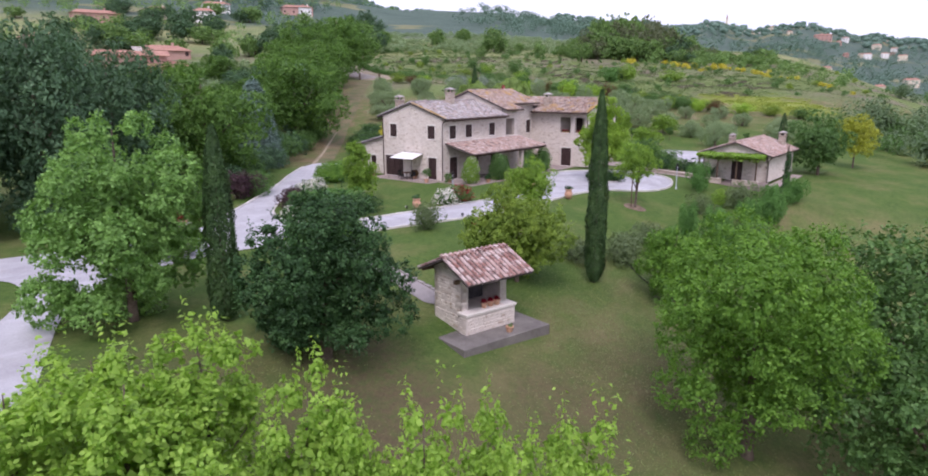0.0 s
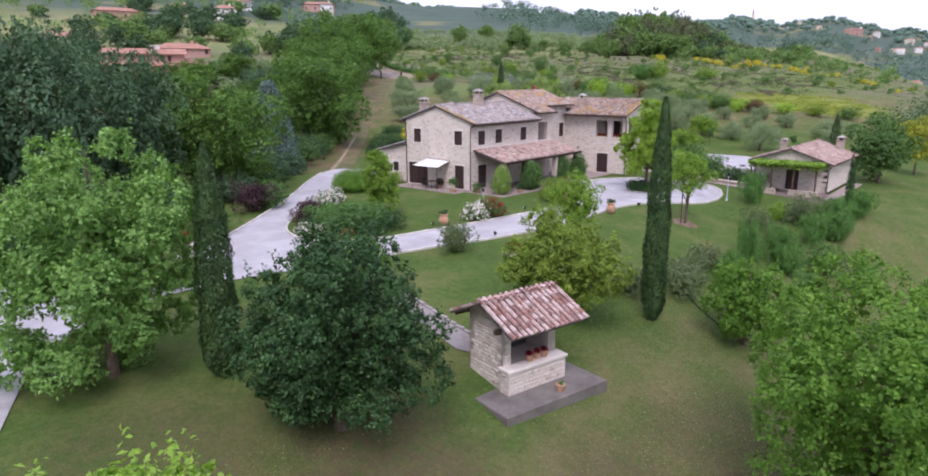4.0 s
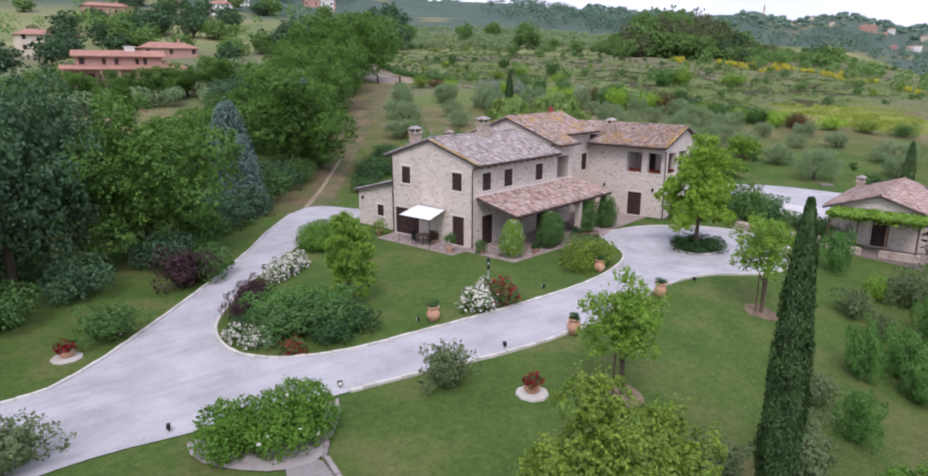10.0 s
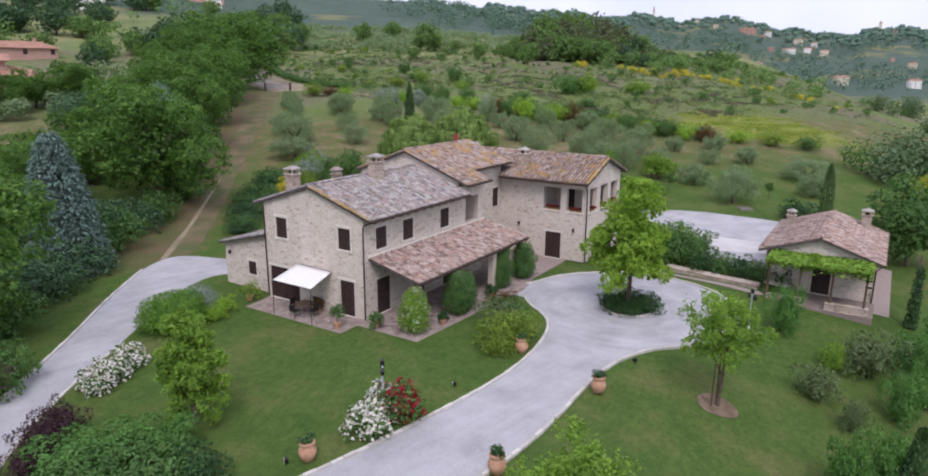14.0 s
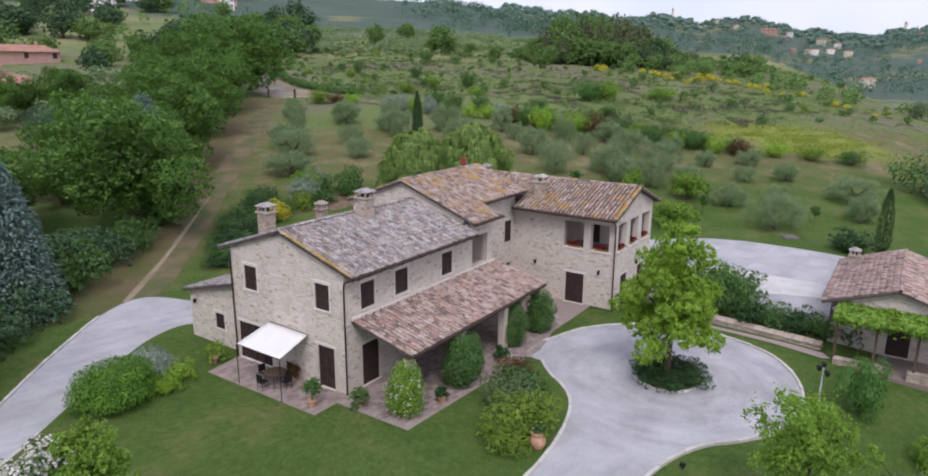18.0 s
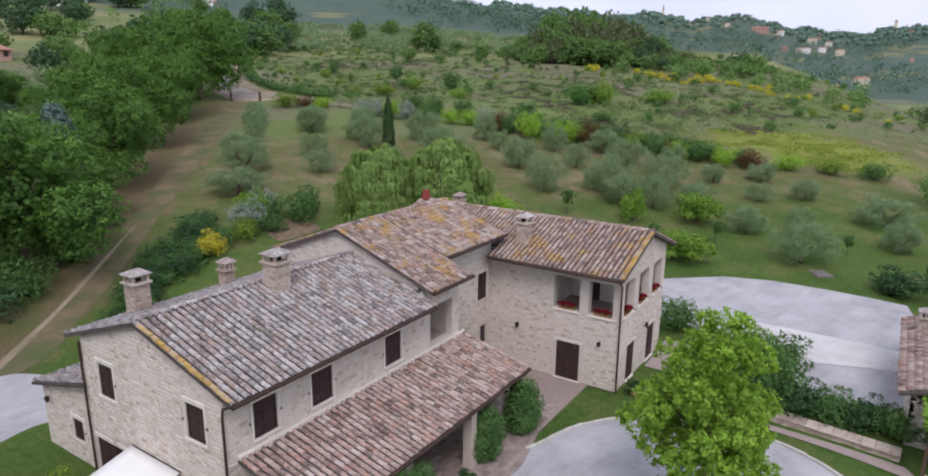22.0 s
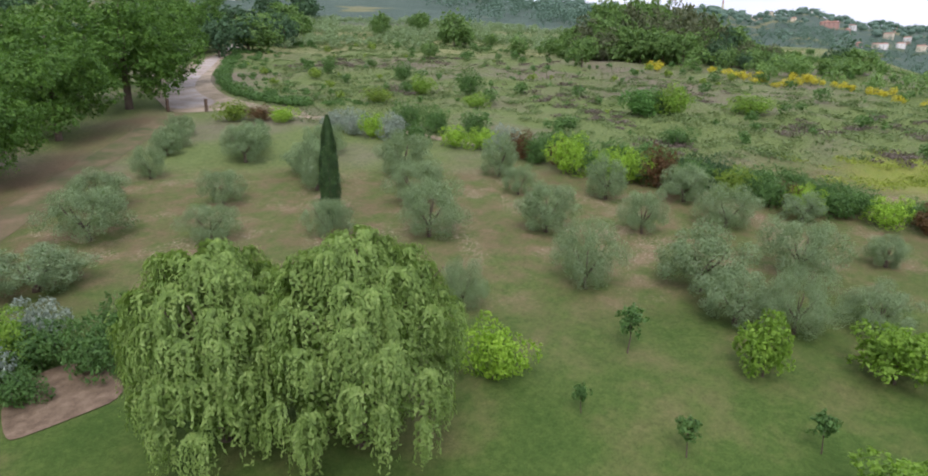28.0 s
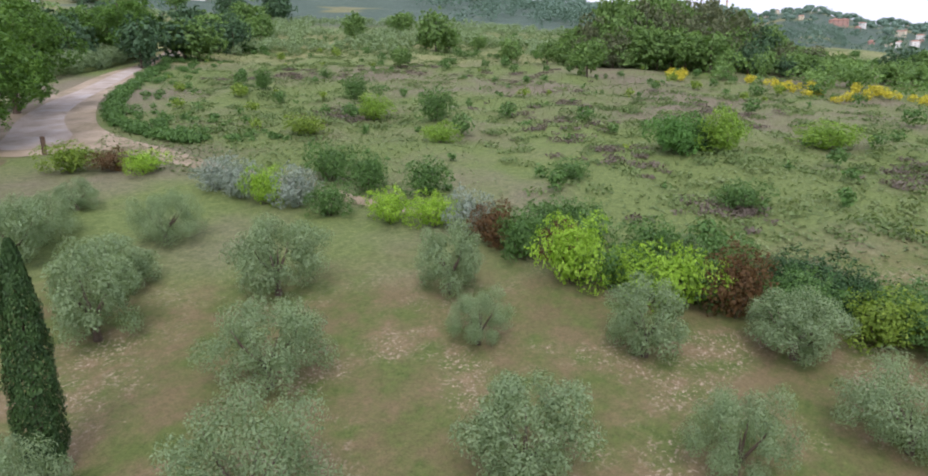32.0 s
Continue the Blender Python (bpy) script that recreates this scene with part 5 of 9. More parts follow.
part("aerial", Shape().tube([(20.3, 5.6, 9.2), (20.3, 5.6, 11.0)], [0.018, 0.014], 6).tube([(20.0, 5.3, 10.7), (20.6, 5.9, 10.7)], [0.01, 0.01], 5).tube([(20.05, 5.85, 10.9), (20.55, 5.35, 10.9)], [0.01, 0.01], 5), IRON, house, "thin metal roof aerial")

for x0 in (0.75, 5.2, 9.7, 13.9):
    part("porch_pillar", Shape().soft_box(x0 - 0.22, x0 + 0.22, -3.72, -3.28, -0.05, 2.72, 0.03), STONE, house, "square pale stone porch pillar")
part("porch_beam", Shape().box(0.5, 14.2, -3.62, -3.38, 2.72, 2.9), BEAM, house)
for k in range(17):
    x0 = 0.7 + 0.84 * k
    part("porch_rafter", Shape().add([(x0, -3.9, 2.74), (x0 + 0.1, -3.9, 2.74), (x0 + 0.1, -0.02, 3.69), (x0, -0.02, 3.69), (x0, -3.9, 2.86), (x0 + 0.1, -3.9, 2.86), (x0 + 0.1, -0.02, 3.82), (x0, -0.02, 3.82)],
                                     [(3, 2, 1, 0), (4, 5, 6, 7), (0, 1, 5, 4), (1, 2, 6, 5), (2, 3, 7, 6), (3, 0, 4, 7)]), BEAM, house)

# ---- terrace ----
TERRACE = [(-2.42, 8.3), (-2.42, -0.1), (-0.9, -0.1), (-0.92, -4.7), (11.0, -5.4), (14.0, -4.7), (19.9, -4.7), (19.9, 1.8), (10, 5), (0.4, 8.7)]
terrace = part("terrace", Shape().prism(TERRACE, lambda x, y: min(-0.25, G(x, y) - 0.1), -0.012), PAVER)
tagged(terrace, "terrace of reddish grey porphyry paving round the house", "terrace", kind="structure")
paver = Shape().soft_box(-0.185, 0.185, -0.125, 0.125, -0.02, 0.012, 0.008).mesh("paver", PAVER)
small, joined_pavers, count = random.Random(5), Shape(), 0
for i in range(48):
    for j in range(60):
        x0, y0 = -2.2 + i * 0.4 + (0.2 if j % 2 else 0), -5.2 + j * 0.27
        if not all(inside(x0 + a, y0 + b, TERRACE) for a in (-0.19, 0.19) for b in (-0.13, 0.13)) or (x0 > 0 and y0 > 0) or y0 > 8.2:
            continue
        if count < 300 and (x0 < 0.2 or y0 < -3.9):
            ob = part("paver", paver, PAVER, terrace)
            ob.matrix_basis = pose(x0, y0, small.uniform(-0.004, 0.004), small.uniform(-0.4, 0.4), small.uniform(-0.4, 0.4), small.uniform(-1, 1))
            count += 1
        else:
            joined_pavers.soft_box(x0 - 0.185, x0 + 0.185, y0 - 0.125, y0 + 0.125, -0.02, 0.012 + small.uniform(-0.004, 0.004), 0.008)
part("paving", joined_pavers, PAVER, terrace, kind="stuff")

# ---- awning ----
awning = thing("awning", "white canvas awning on thin iron posts over the terrace", "awning", pose(0, 0, 0))
rows, cols, sail = 6, 8, Shape()
for i in range(rows + 1):
    for j in range(cols + 1):
        a, b = i / rows, j / cols
        p = (Vector((-0.08, 5.72, 2.78)) * (1 - b) + Vector((-0.08, 2.68, 2.72)) * b) * (1 - a) + (Vector((-2.35, 5.66, 2.27)) * (1 - b) + Vector((-2.45, 2.2, 2.32)) * b) * a
        sail.v.append((p.x, p.y, p.z - 0.10 * math.sin(math.pi * a) * math.sin(math.pi * b)))
sail.f = [(i * 9 + j, i * 9 + j + 1, (i + 1) * 9 + j + 1, (i + 1) * 9 + j) for i in range(rows) for j in range(cols)]
cloth = part("canvas", sail, CANVAS, awning, "white canvas", True)
cloth.modifiers.new("cloth", "SOLIDIFY").thickness = 0.012
for x0, y0, z0 in ((-2.35, 5.66, 2.27), (-2.45, 2.2, 2.32)):
    part("post", Shape().tube([(x0, y0, 0.0), (x0, y0, z0)], [0.025, 0.025], 8), IRON, awning)
part("front_rail", Shape().tube([(-2.35, 5.66, 2.28), (-2.45, 2.2, 2.33)], [0.02, 0.02], 6), IRON, awning)
part("wall_rail", Shape().tube([(-0.07, 5.72, 2.79), (-0.07, 2.68, 2.73)], [0.025, 0.025], 6), IRON, awning)


# ---- plants ----
def leaf_cards(centres, normals, size, rng, along=None, slim=0.55):
    """Small folded leaf shapes at the given places."""
    n = len(centres)
    nrm = normals / (np.linalg.norm(normals, axis=1, keepdims=True) + 1e-9)
    t = rng.normal(size=(n, 3)) if along is None else along + 0.35 * rng.normal(size=(n, 3))
    t -= (t * nrm).sum(1, keepdims=True) * nrm
    t /= np.linalg.norm(t, axis=1, keepdims=True) + 1e-9
    w = np.cross(nrm, t)
    s = (size * rng.uniform(0.6, 1.4, n))[:, None]
    v = np.stack([centres - t * s * 0.5, centres + w * s * slim * 0.5 + nrm * s * 0.12, centres + t * s * 0.5, centres - w * s * slim * 0.5 + nrm * s * 0.12], 1)
    return v.reshape(-1, 3), np.arange(4 * n).reshape(n, 4)


def clump_cloud(clumps, n, size, rng, slim=0.6, shell=0.62, along=None):
    c = np.asarray(clumps, float)
    weight = c[:, 3] * c[:, 4] + c[:, 4] * c[:, 5]
    pick = rng.choice(len(c), n, p=weight / weight.sum())
    d = rng.normal(size=(n, 3))
    d[:, 2] += 0.25
    d /= np.linalg.norm(d, axis=1, keepdims=True)
    f = shell + (1.06 - shell) * rng.random(n) ** 0.6
    pos = c[pick, :3] + d * c[pick, 3:6] * f[:, None] + rng.normal(size=(n, 3)) * size * 0.3
    nrm = 0.8 * d + 0.45 * rng.normal(size=(n, 3)) + np.array([0, 0, 0.5])
    return leaf_cards(pos, nrm, size, rng, along, slim)


def crown_clumps(R, Rz, hc, k, rng, lump=0.36, core=True, low=-0.75):
    out = []
    for i in range(k):
        z = low + (0.98 - low) * (i + 0.5) / k
        a = i * 2.399963 + rng.uniform(-0.4, 0.4)
        q = math.sqrt(max(0.0, 1 - z * z))
        f = rng.uniform(0.52, 1.0)
        r = R * lump * rng.uniform(0.58, 1.25)
        out.append((R * q * f * math.cos(a), R * q * f * math.sin(a), hc + Rz * z * f, r, r, r * 0.82))
    if core:
        out.append((0, 0, hc, R * 0.62, R * 0.62, Rz * 0.66))
    return out


def tufts(clumps, leaves_in_all, r, size, rng, slim=0.6, lift=0.35, keep=0.62):
    """Leafy tufts on the outer side of a crown: in each the leaves spread from one shoot."""
    c = np.asarray(clumps, float)
    area = (c[:, 3] * c[:, 4] + c[:, 4] * c[:, 5]).sum() * 4
    count = int(max(12, min(leaves_in_all / 9, area / (r * r * 2.0))))
    weight = c[:, 3] * c[:, 4] + c[:, 4] * c[:, 5]
    pick = rng.choice(len(c), count * 4, p=weight / weight.sum())
    out = c[pick, :2] / (np.linalg.norm(c[pick, :2], axis=1, keepdims=True) + 0.4)
    d = rng.normal(size=(count * 4, 3)) + np.concatenate([0.5 * out, np.full((count * 4, 1), lift)], 1)
    d /= np.linalg.norm(d, axis=1, keepdims=True)
    p = c[pick, :3] + d * c[pick, 3:6] * rng.uniform(0.8, 1.12, count * 4)[:, None]
    deep = np.zeros(len(p), bool)
    for k in range(len(c)):
        deep |= (((p - c[k, :3]) / c[k, 3:6]) ** 2).sum(1) < keep
    p, d = p[~deep][:count], d[~deep][:count]
    per = max(6, int(leaves_in_all / len(p)))
    axis = 0.7 * d + np.array([0, 0, 0.5]) + 0.2 * rng.normal(size=d.shape)
    axis /= np.linalg.norm(axis, axis=1, keepdims=True)
    rr = r * rng.uniform(0.65, 1.4, len(p))
    axis, p, rr = np.repeat(axis, per, 0), np.repeat(p, per, 0), np.repeat(rr, per)
    way = axis + 0.75 * rng.normal(size=axis.shape)
    way /= np.linalg.norm(way, axis=1, keepdims=True)
    pos = p + way * (rr * rng.uniform(0.1, 1.0, len(p)))[:, None]
    return leaf_cards(pos, axis + 0.55 * rng.normal(size=axis.shape), size, rng, way, slim)


def limbs(ob, h, R, hc, rng, thick, n=5):
    """The trunk, and each main limb as a part of its own."""
    lean = (rng.uniform(-0.2, 0.2), rng.uniform(-0.2, 0.2))
    part("trunk", Shape().tube([(0, 0, -0.4), (0.05, 0.02, 0.15), (lean[0] * 0.5, lean[1] * 0.5, h * 0.3), (lean[0], lean[1], h * 0.62), (0, 0, h * 0.9)], [thick * 1.5, thick * 1.1, thick * 0.85, thick * 0.5, thick * 0.12], 8), BARK, ob, smooth_it=True)
    for k in range(n):
        a = 2 * math.pi * k / n + rng.uniform(-0.4, 0.4)
        z0 = h * rng.uniform(0.24, 0.5)
        q = R * rng.uniform(0.55, 0.8)
        part("limb", Shape().tube([(lean[0] * 0.5, lean[1] * 0.5, z0), (q * 0.45 * math.cos(a), q * 0.45 * math.sin(a), z0 + (hc - z0) * 0.6), (q * math.cos(a), q * math.sin(a), hc + rng.uniform(-0.1, 0.25) * R)], [thick * 0.5, thick * 0.3, thick * 0.08], 6), BARK, ob, smooth_it=True)


PLANTED = {}


def plant(key, build, x, y, label, category, scale=1.0, turn=None, group="", tall=1.0, z=None, name=None):
    """Builds a plant once under its key, and copies it after that."""
    spin = random.uniform(0, 360) if turn is None else turn
    m = pose(x, y, (G(x, y) if z is None else z) - 0.02, 0, 0, spin) @ Matrix.Diagonal((scale, scale, scale * tall, 1))
    if key in PLANTED:
        ob = copy_thing(PLANTED[key], m)
        ob.matrix_basis = m
    else:
        ob = build()
        ob.matrix_basis = m
        PLANTED[key] = ob
    return tagged(ob, label, category, group)


def shoot_clumps(clumps, rr, n, reach):
    """Upright leafy shoots that stand out of a crown."""
    out = []
    top = max(c[2] for c in clumps)
    pool = [c for c in clumps if c[2] > top * 0.35]
    for _ in range(n):
        x, y, z, a, b, c = rr.choice(pool)
        u = rr.uniform(0, 6.28)
        q = rr.uniform(0.2, 0.9)
        dx, dy = math.cos(u) * q * a, math.sin(u) * q * a
        length = reach * rr.uniform(0.5, 1.2)
        for k in range(5):
            f = (k + 0.5) / 5
            w = (0.24 - 0.14 * f) * rr.uniform(0.8, 1.3) * min(1.0, reach)
            out.append((x + dx * (1 + 0.5 * f), y + dy * (1 + 0.5 * f), z + c * 0.75 + length * f, w, w, w * 1.2))
    return out


def broad_tree(name, R, h, leaf_mat, n, size, seed, hc=None, Rz=None, k=26, thick=0.2, lump=0.36, low=-0.75, shoots=0, reach=1.0, cone=0.0, open_core=0.62, arms=4, tuft=0.0):
    def build():
        rng, rr = np.random.default_rng(seed), random.Random(seed)
        z = (Rz or (h * 0.42))
        c = hc or (h - z)
        ob = thing(name, "", "")
        limbs(ob, h, R, c, rr, thick, arms)
        big = crown_clumps(R, z, c, k, rr, lump, core=False, low=low)
        if cone:
            big = [(x * q, y * q, w, a * q, b * q, d * (0.4 + 0.6 * q)) for x, y, w, a, b, d in big for q in [1.25 - cone * (w - (c - z)) / (2 * z)]]
        inner = [(0, 0, c, R * open_core * (1 - 0.4 * cone), R * open_core * (1 - 0.4 * cone), z * 0.66)]
        v, f = clump_cloud(big, int(n * 0.16), size, rng)
        w, g = clump_cloud(inner + [(x * 0.85, y * 0.85, zz, a * 0.5, b * 0.5, d * 0.5) for x, y, zz, a, b, d in big], int(n * 0.22), size * 1.5, rng, 0.8, 0.5)
        v, f = np.concatenate([v, w]), np.concatenate([f, g + len(v)])
        w, g = tufts(big, int(n * 0.8), tuft or max(0.2, min(0.6, R * 0.075)), size, rng)
        v, f = np.concatenate([v, w]), np.concatenate([f, g + len(v)])
        if shoots:
            w, g = clump_cloud(shoot_clumps(big, rr, shoots, reach), shoots * 22, size, rng, shell=0.1)
            v, f = np.concatenate([v, w]), np.concatenate([f, g + len(v)])
        v[:, 2] = np.maximum(v[:, 2], 0.05)
        part("crown", array_mesh("crown", v, f, leaf_mat), leaf_mat, ob)
        return ob
    return build


def bush(name, R, h, leaf_mat, n, size, seed, k=12, lump=0.45, flower=None, fn=0, clipped=False):
    def build():
        rng, rr = np.random.default_rng(seed), random.Random(seed)
        ob = thing(name, "", "")
        cl = crown_clumps(R, h * 0.55, h * 0.45, k, rr, lump, low=-0.6)
        if clipped:
            cl = [(rr.uniform(-0.22, 0.22) * R, rr.uniform(-0.22, 0.22) * R, h * q, R * w, R * w, h * 0.24) for q, w in ((0.22, 0.86), (0.30, 0.9), (0.42, 0.9), (0.52, 0.88), (0.64, 0.82), (0.75, 0.68))]
        for j in range(3):
            a = 2.1 * j + rr.uniform(-0.3, 0.3)
            part("stem", Shape().tube([(0, 0, -0.2), (R * 0.25 * math.cos(a), R * 0.25 * math.sin(a), h * 0.3), (R * 0.5 * math.cos(a), R * 0.5 * math.sin(a), h * 0.65)], [0.04, 0.03, 0.01], 5), BARK, ob)
        v, f = clump_cloud(cl, int(n * 0.45), size, rng)
        w, g = clump_cloud(cl, n - int(n * 0.45), size, rng, shell=0.8) if clipped else tufts(cl, n - int(n * 0.45), 0.13 * R, size, rng)
        v, f = np.concatenate([v, w]), np.concatenate([f, g + len(v)])
        w, g = clump_cloud([(0, 0, h * 0.42, R * 0.58, R * 0.58, h * 0.38)], int(n * 0.16), size * 1.6, rng, 0.8, 0.5)
        v, f = np.concatenate([v, w]), np.concatenate([f, g + len(v)])
        v[:, 2] = np.maximum(v[:, 2], 0.0)
        part("foliage", array_mesh("foliage", v, f, leaf_mat), leaf_mat, ob)
        if flower:
            v, f = clump_cloud([(a, b, c, d * 1.04, e * 1.04, g * 1.05) for a, b, c, d, e, g in cl], fn, size * (0.6 if clipped else 1.25), rng, 0.95, 0.97)
            v[:, 2] = np.maximum(v[:, 2], 0.05)
            part("blossom", array_mesh("blossom", v, f, flower), flower, ob, kind="stuff")
        return ob
    return build


def cypress(R, h, n, seed, name="cypress_tree"):
    n, R = int(n * 1.4), R * 0.84

    def build():
        rng = np.random.default_rng(seed)
        ob = thing(name, "", "")
        part("trunk", Shape().tube([(0, 0, -0.4), (0, 0, h * 0.5), (0, 0, h * 0.95)], [R * 0.16, R * 0.10, 0.02], 8), BARK, ob)
        t = rng.random(n) ** 1.15
        prof = np.minimum(1.0, (t / 0.09) ** 0.6 * 0.75 + 0.25) * np.clip(1 - ((t - 0.32) / 0.70) ** 2 * (t > 0.32), 0, 1) ** 0.75
        a = rng.random(n) * 2 * np.pi
        lob = 1 + 0.10 * np.sin(a * 5 + t * 16) + 0.07 * np.sin(a * 3 - t * 30) + 0.06 * rng.normal(size=n)
        r = R * prof * lob * (0.78 + 0.25 * rng.random(n) ** 0.5)
        pos = np.stack([r * np.cos(a), r * np.sin(a), 0.12 + t * (h - 0.12)], 1)
        nrm = np.stack([np.cos(a), np.sin(a), 0.15 + 0 * a], 1) + 0.4 * rng.normal(size=(n, 3))
        v, f = leaf_cards(pos, nrm, 0.125, rng, np.tile([0, 0, 1.0], (n, 1)), 0.42)
        part("crown", array_mesh("crown", v, f, L_CYP), L_CYP, ob)
        return ob
    return build


def conifer(R, h, n, seed, mat):
    def build():
        rng = np.random.default_rng(seed)
        ob = thing("blue_spruce", "", "")
        part("trunk", Shape().tube([(0, 0, -0.4), (0, 0, h * 0.5), (0, 0, h * 0.97)], [0.22, 0.13, 0.02], 8), BARK, ob)
        t = rng.random(n) ** 1.15
        tier = np.floor(t * 20) / 20
        a = rng.random(n) * 2 * np.pi
        arm = np.abs(np.sin(a * 3.5 + tier * 37)) ** 0.7
        r = R * (1 - tier) ** 0.48 * (0.25 + 0.75 * rng.random(n)) * (0.72 + 0.28 * arm)
        pos = np.stack([r * np.cos(a), r * np.sin(a), 0.5 + tier * (h - 0.6) - 0.16 * r + 0.32 * rng.normal(size=n)], 1)
        nrm = np.stack([0.3 * np.cos(a), 0.3 * np.sin(a), 1 + 0 * a], 1) + 0.45 * rng.normal(size=(n, 3))
        v, f = leaf_cards(pos, nrm, 0.30, rng, np.stack([np.cos(a), np.sin(a), -0.3 + 0 * a], 1), 0.4)
        part("crown", array_mesh("crown", v, f, mat), mat, ob)
        return ob
    return build


def olive(R, h, n, seed):
    def build():
        rng, rr = np.random.default_rng(seed), random.Random(seed)
        ob = thing("olive_tree", "", "")
        part("trunk", Shape().tube([(0, 0, -0.3), (0.06, 0.0, 0.3), (0.02, 0.05, 0.8)], [0.22, 0.15, 0.14], 7), BARK, ob, smooth_it=True)
        for k in range(4):
            a = 1.57 * k + rr.uniform(-0.5, 0.5)
            part("limb", Shape().tube([(0.02, 0.05, 0.7), (0.4 * R * math.cos(a), 0.4 * R * math.sin(a), h * 0.5), (0.55 * R * math.cos(a), 0.55 * R * math.sin(a), h * 0.68)], [0.09, 0.045, 0.01], 6), BARK, ob, smooth_it=True)
        v, f = clump_cloud(crown_clumps(R, h * 0.46, h * 0.51, 30, rr, 0.30, core=False, low=-0.96), int(n * 1.75), 0.105, rng, 0.42, 0.30)
        part("crown", array_mesh("crown", v, f, L_OLIVE), L_OLIVE, ob)
        return ob
    return build


def willow(R, h, strands, seed):
    """A dome of overlapping plumes, each a bundle of shoots that arch out and hang."""
    def build():
        rng, rr = np.random.default_rng(seed), random.Random(seed)
        ob = thing("weeping_willow", "", "")
        limbs(ob, h, R, h * 0.7, rr, 0.3, 6)
        pos, along, face = [], [], []
        heads = 120
        for k in range(heads):
            a = k * 2.399963 + rr.uniform(-0.3, 0.3)
            if k % 5 < 3:
                q = math.sqrt((k + 0.5) / heads) * rr.uniform(0.9, 1.05)
                z = h * (0.93 - 0.36 * q ** 2.2 + rr.uniform(-0.07, 0.05))
            else:
                q = rr.uniform(0.72, 1.06)
                z = h * rr.uniform(0.24, 0.62)
            head = np.array([R * 0.88 * q * math.cos(a), R * 0.88 * q * math.sin(a), z])
            drop = rr.uniform(0.9, 2.1)
            wide = rr.uniform(0.6, 1.15)
            for _ in range(int(strands / heads)):
                b = a + rr.gauss(0, 1.05)
                reach, fall = wide * rr.uniform(0.15, 1.0), min(drop * rr.uniform(0.45, 1.1), head[2] - 0.1)
                t = np.linspace(0.02, 1, 26) + rng.normal(size=26) * 0.012
                side = reach * np.sin(np.clip(t * 2.2, 0, 1.57))
                z = head[2] + 0.36 * np.sin(np.clip(t * 3.6, 0, 3.14)) * wide - fall * np.maximum(t, 0) ** 1.7
                pts = np.stack([head[0] + side * math.cos(b), head[1] + side * math.sin(b), z], 1) + rng.normal(size=(26, 3)) * 0.045
                pos.append(pts)
                along.append(np.gradient(pts, axis=0))
                face.append(np.tile([math.cos(b) + 0.6 * math.cos(a), math.sin(b) + 0.6 * math.sin(a), 0.9], (26, 1)) - np.outer(t, [0, 0, 0.6]))
        pos, along, face = np.concatenate(pos), np.concatenate(along), np.concatenate(face)
        along /= np.linalg.norm(along, axis=1, keepdims=True) + 1e-9
        v, f = leaf_cards(pos, face + 0.35 * rng.normal(size=pos.shape), 0.21, rng, along, 0.33)
        w, g = clump_cloud([(0, 0, h * 0.46, R * 0.66, R * 0.66, h * 0.40)], strands * 3, 0.26, rng, 0.5, 0.55)
        v, f = np.concatenate([v, w]), np.concatenate([f, g + len(v)])
        v[:, 2] = np.maximum(v[:, 2], 0.05)
        part("crown", array_mesh("crown", v, f, L_WILLOW), L_WILLOW, ob)
        return ob
    return build


# trees of the garden
plant("plane", broad_tree("plane_tree", 3.6, 10.0, L_PLANE, 48000, 0.15, 11, k=40, thick=0.22, Rz=5.0, hc=4.5, lump=0.27, low=-0.98, shoots=70, reach=0.7, cone=0.35, open_core=0.5, tuft=0.27), -40.1, -15.0, "tall broad plane tree with pale green leaves on the lawn", "tree", turn=20)
plant("cypL", cypress(0.80, 9.2, 17000, 21), -37.2, -18.2, "slender dark Italian cypress beside a laurel", "tree", turn=0)
plant("cypR", cypress(0.68, 11.6, 17000, 22), -17.85, -27.4, "very tall slender dark cypress on the lawn edge", "tree", turn=0)
plant("cypF", cypress(0.85, 8.4, 15000, 23), 52.6, 36.4, "slim dark cypress rising from the olive grove", "tree", turn=0)
for x, y, h in ((15.1, 113.5, 5.0), (17.4, 111.2, 4.2)):
    plant("cypV", cypress(0.7, 5.0, 2600, 25), x, y, "small dark cypress standing below the pink villa", "tree", h / 5.0, turn=0, group="villa cypresses")
plant("cypO", cypress(0.75, 6.2, 4000, 24), 50.8, -21.2, "small dark cypress beside the parking court", "tree", turn=0)
plant("laurel", broad_tree("laurel_tree", 3.35, 7.8, L_DARK, 58000, 0.12, 31, k=38, thick=0.25, Rz=3.7, hc=3.5, lump=0.28, low=-0.95, shoots=60, reach=0.9, open_core=0.5, tuft=0.27), -36.0, -23.9, "dense dark green laurel beside the garden oven", "tree", turn=0)
plant("loquat", broad_tree("privet_tree", 2.75, 5.2, L_OCHRE, 30000, 0.125, 32, k=44, thick=0.14, Rz=2.5, hc=2.8, lump=0.25, low=-0.95, shoots=90, reach=0.7, open_core=0.5, tuft=0.22), -21.9, -24.4, "rounded yellow-green privet tree on the lawn", "tree", turn=0)
plant("rt1", broad_tree("locust_tree", 2.1, 4.6, L_ROBINIA, 16000, 0.13, 33, k=30, thick=0.14, Rz=2.0, hc=2.2, lump=0.26, low=-0.95, shoots=40, reach=0.6, open_core=0.45, tuft=0.24), -15.7, -31.6, "bushy bright green young locust tree on the slope", "tree")
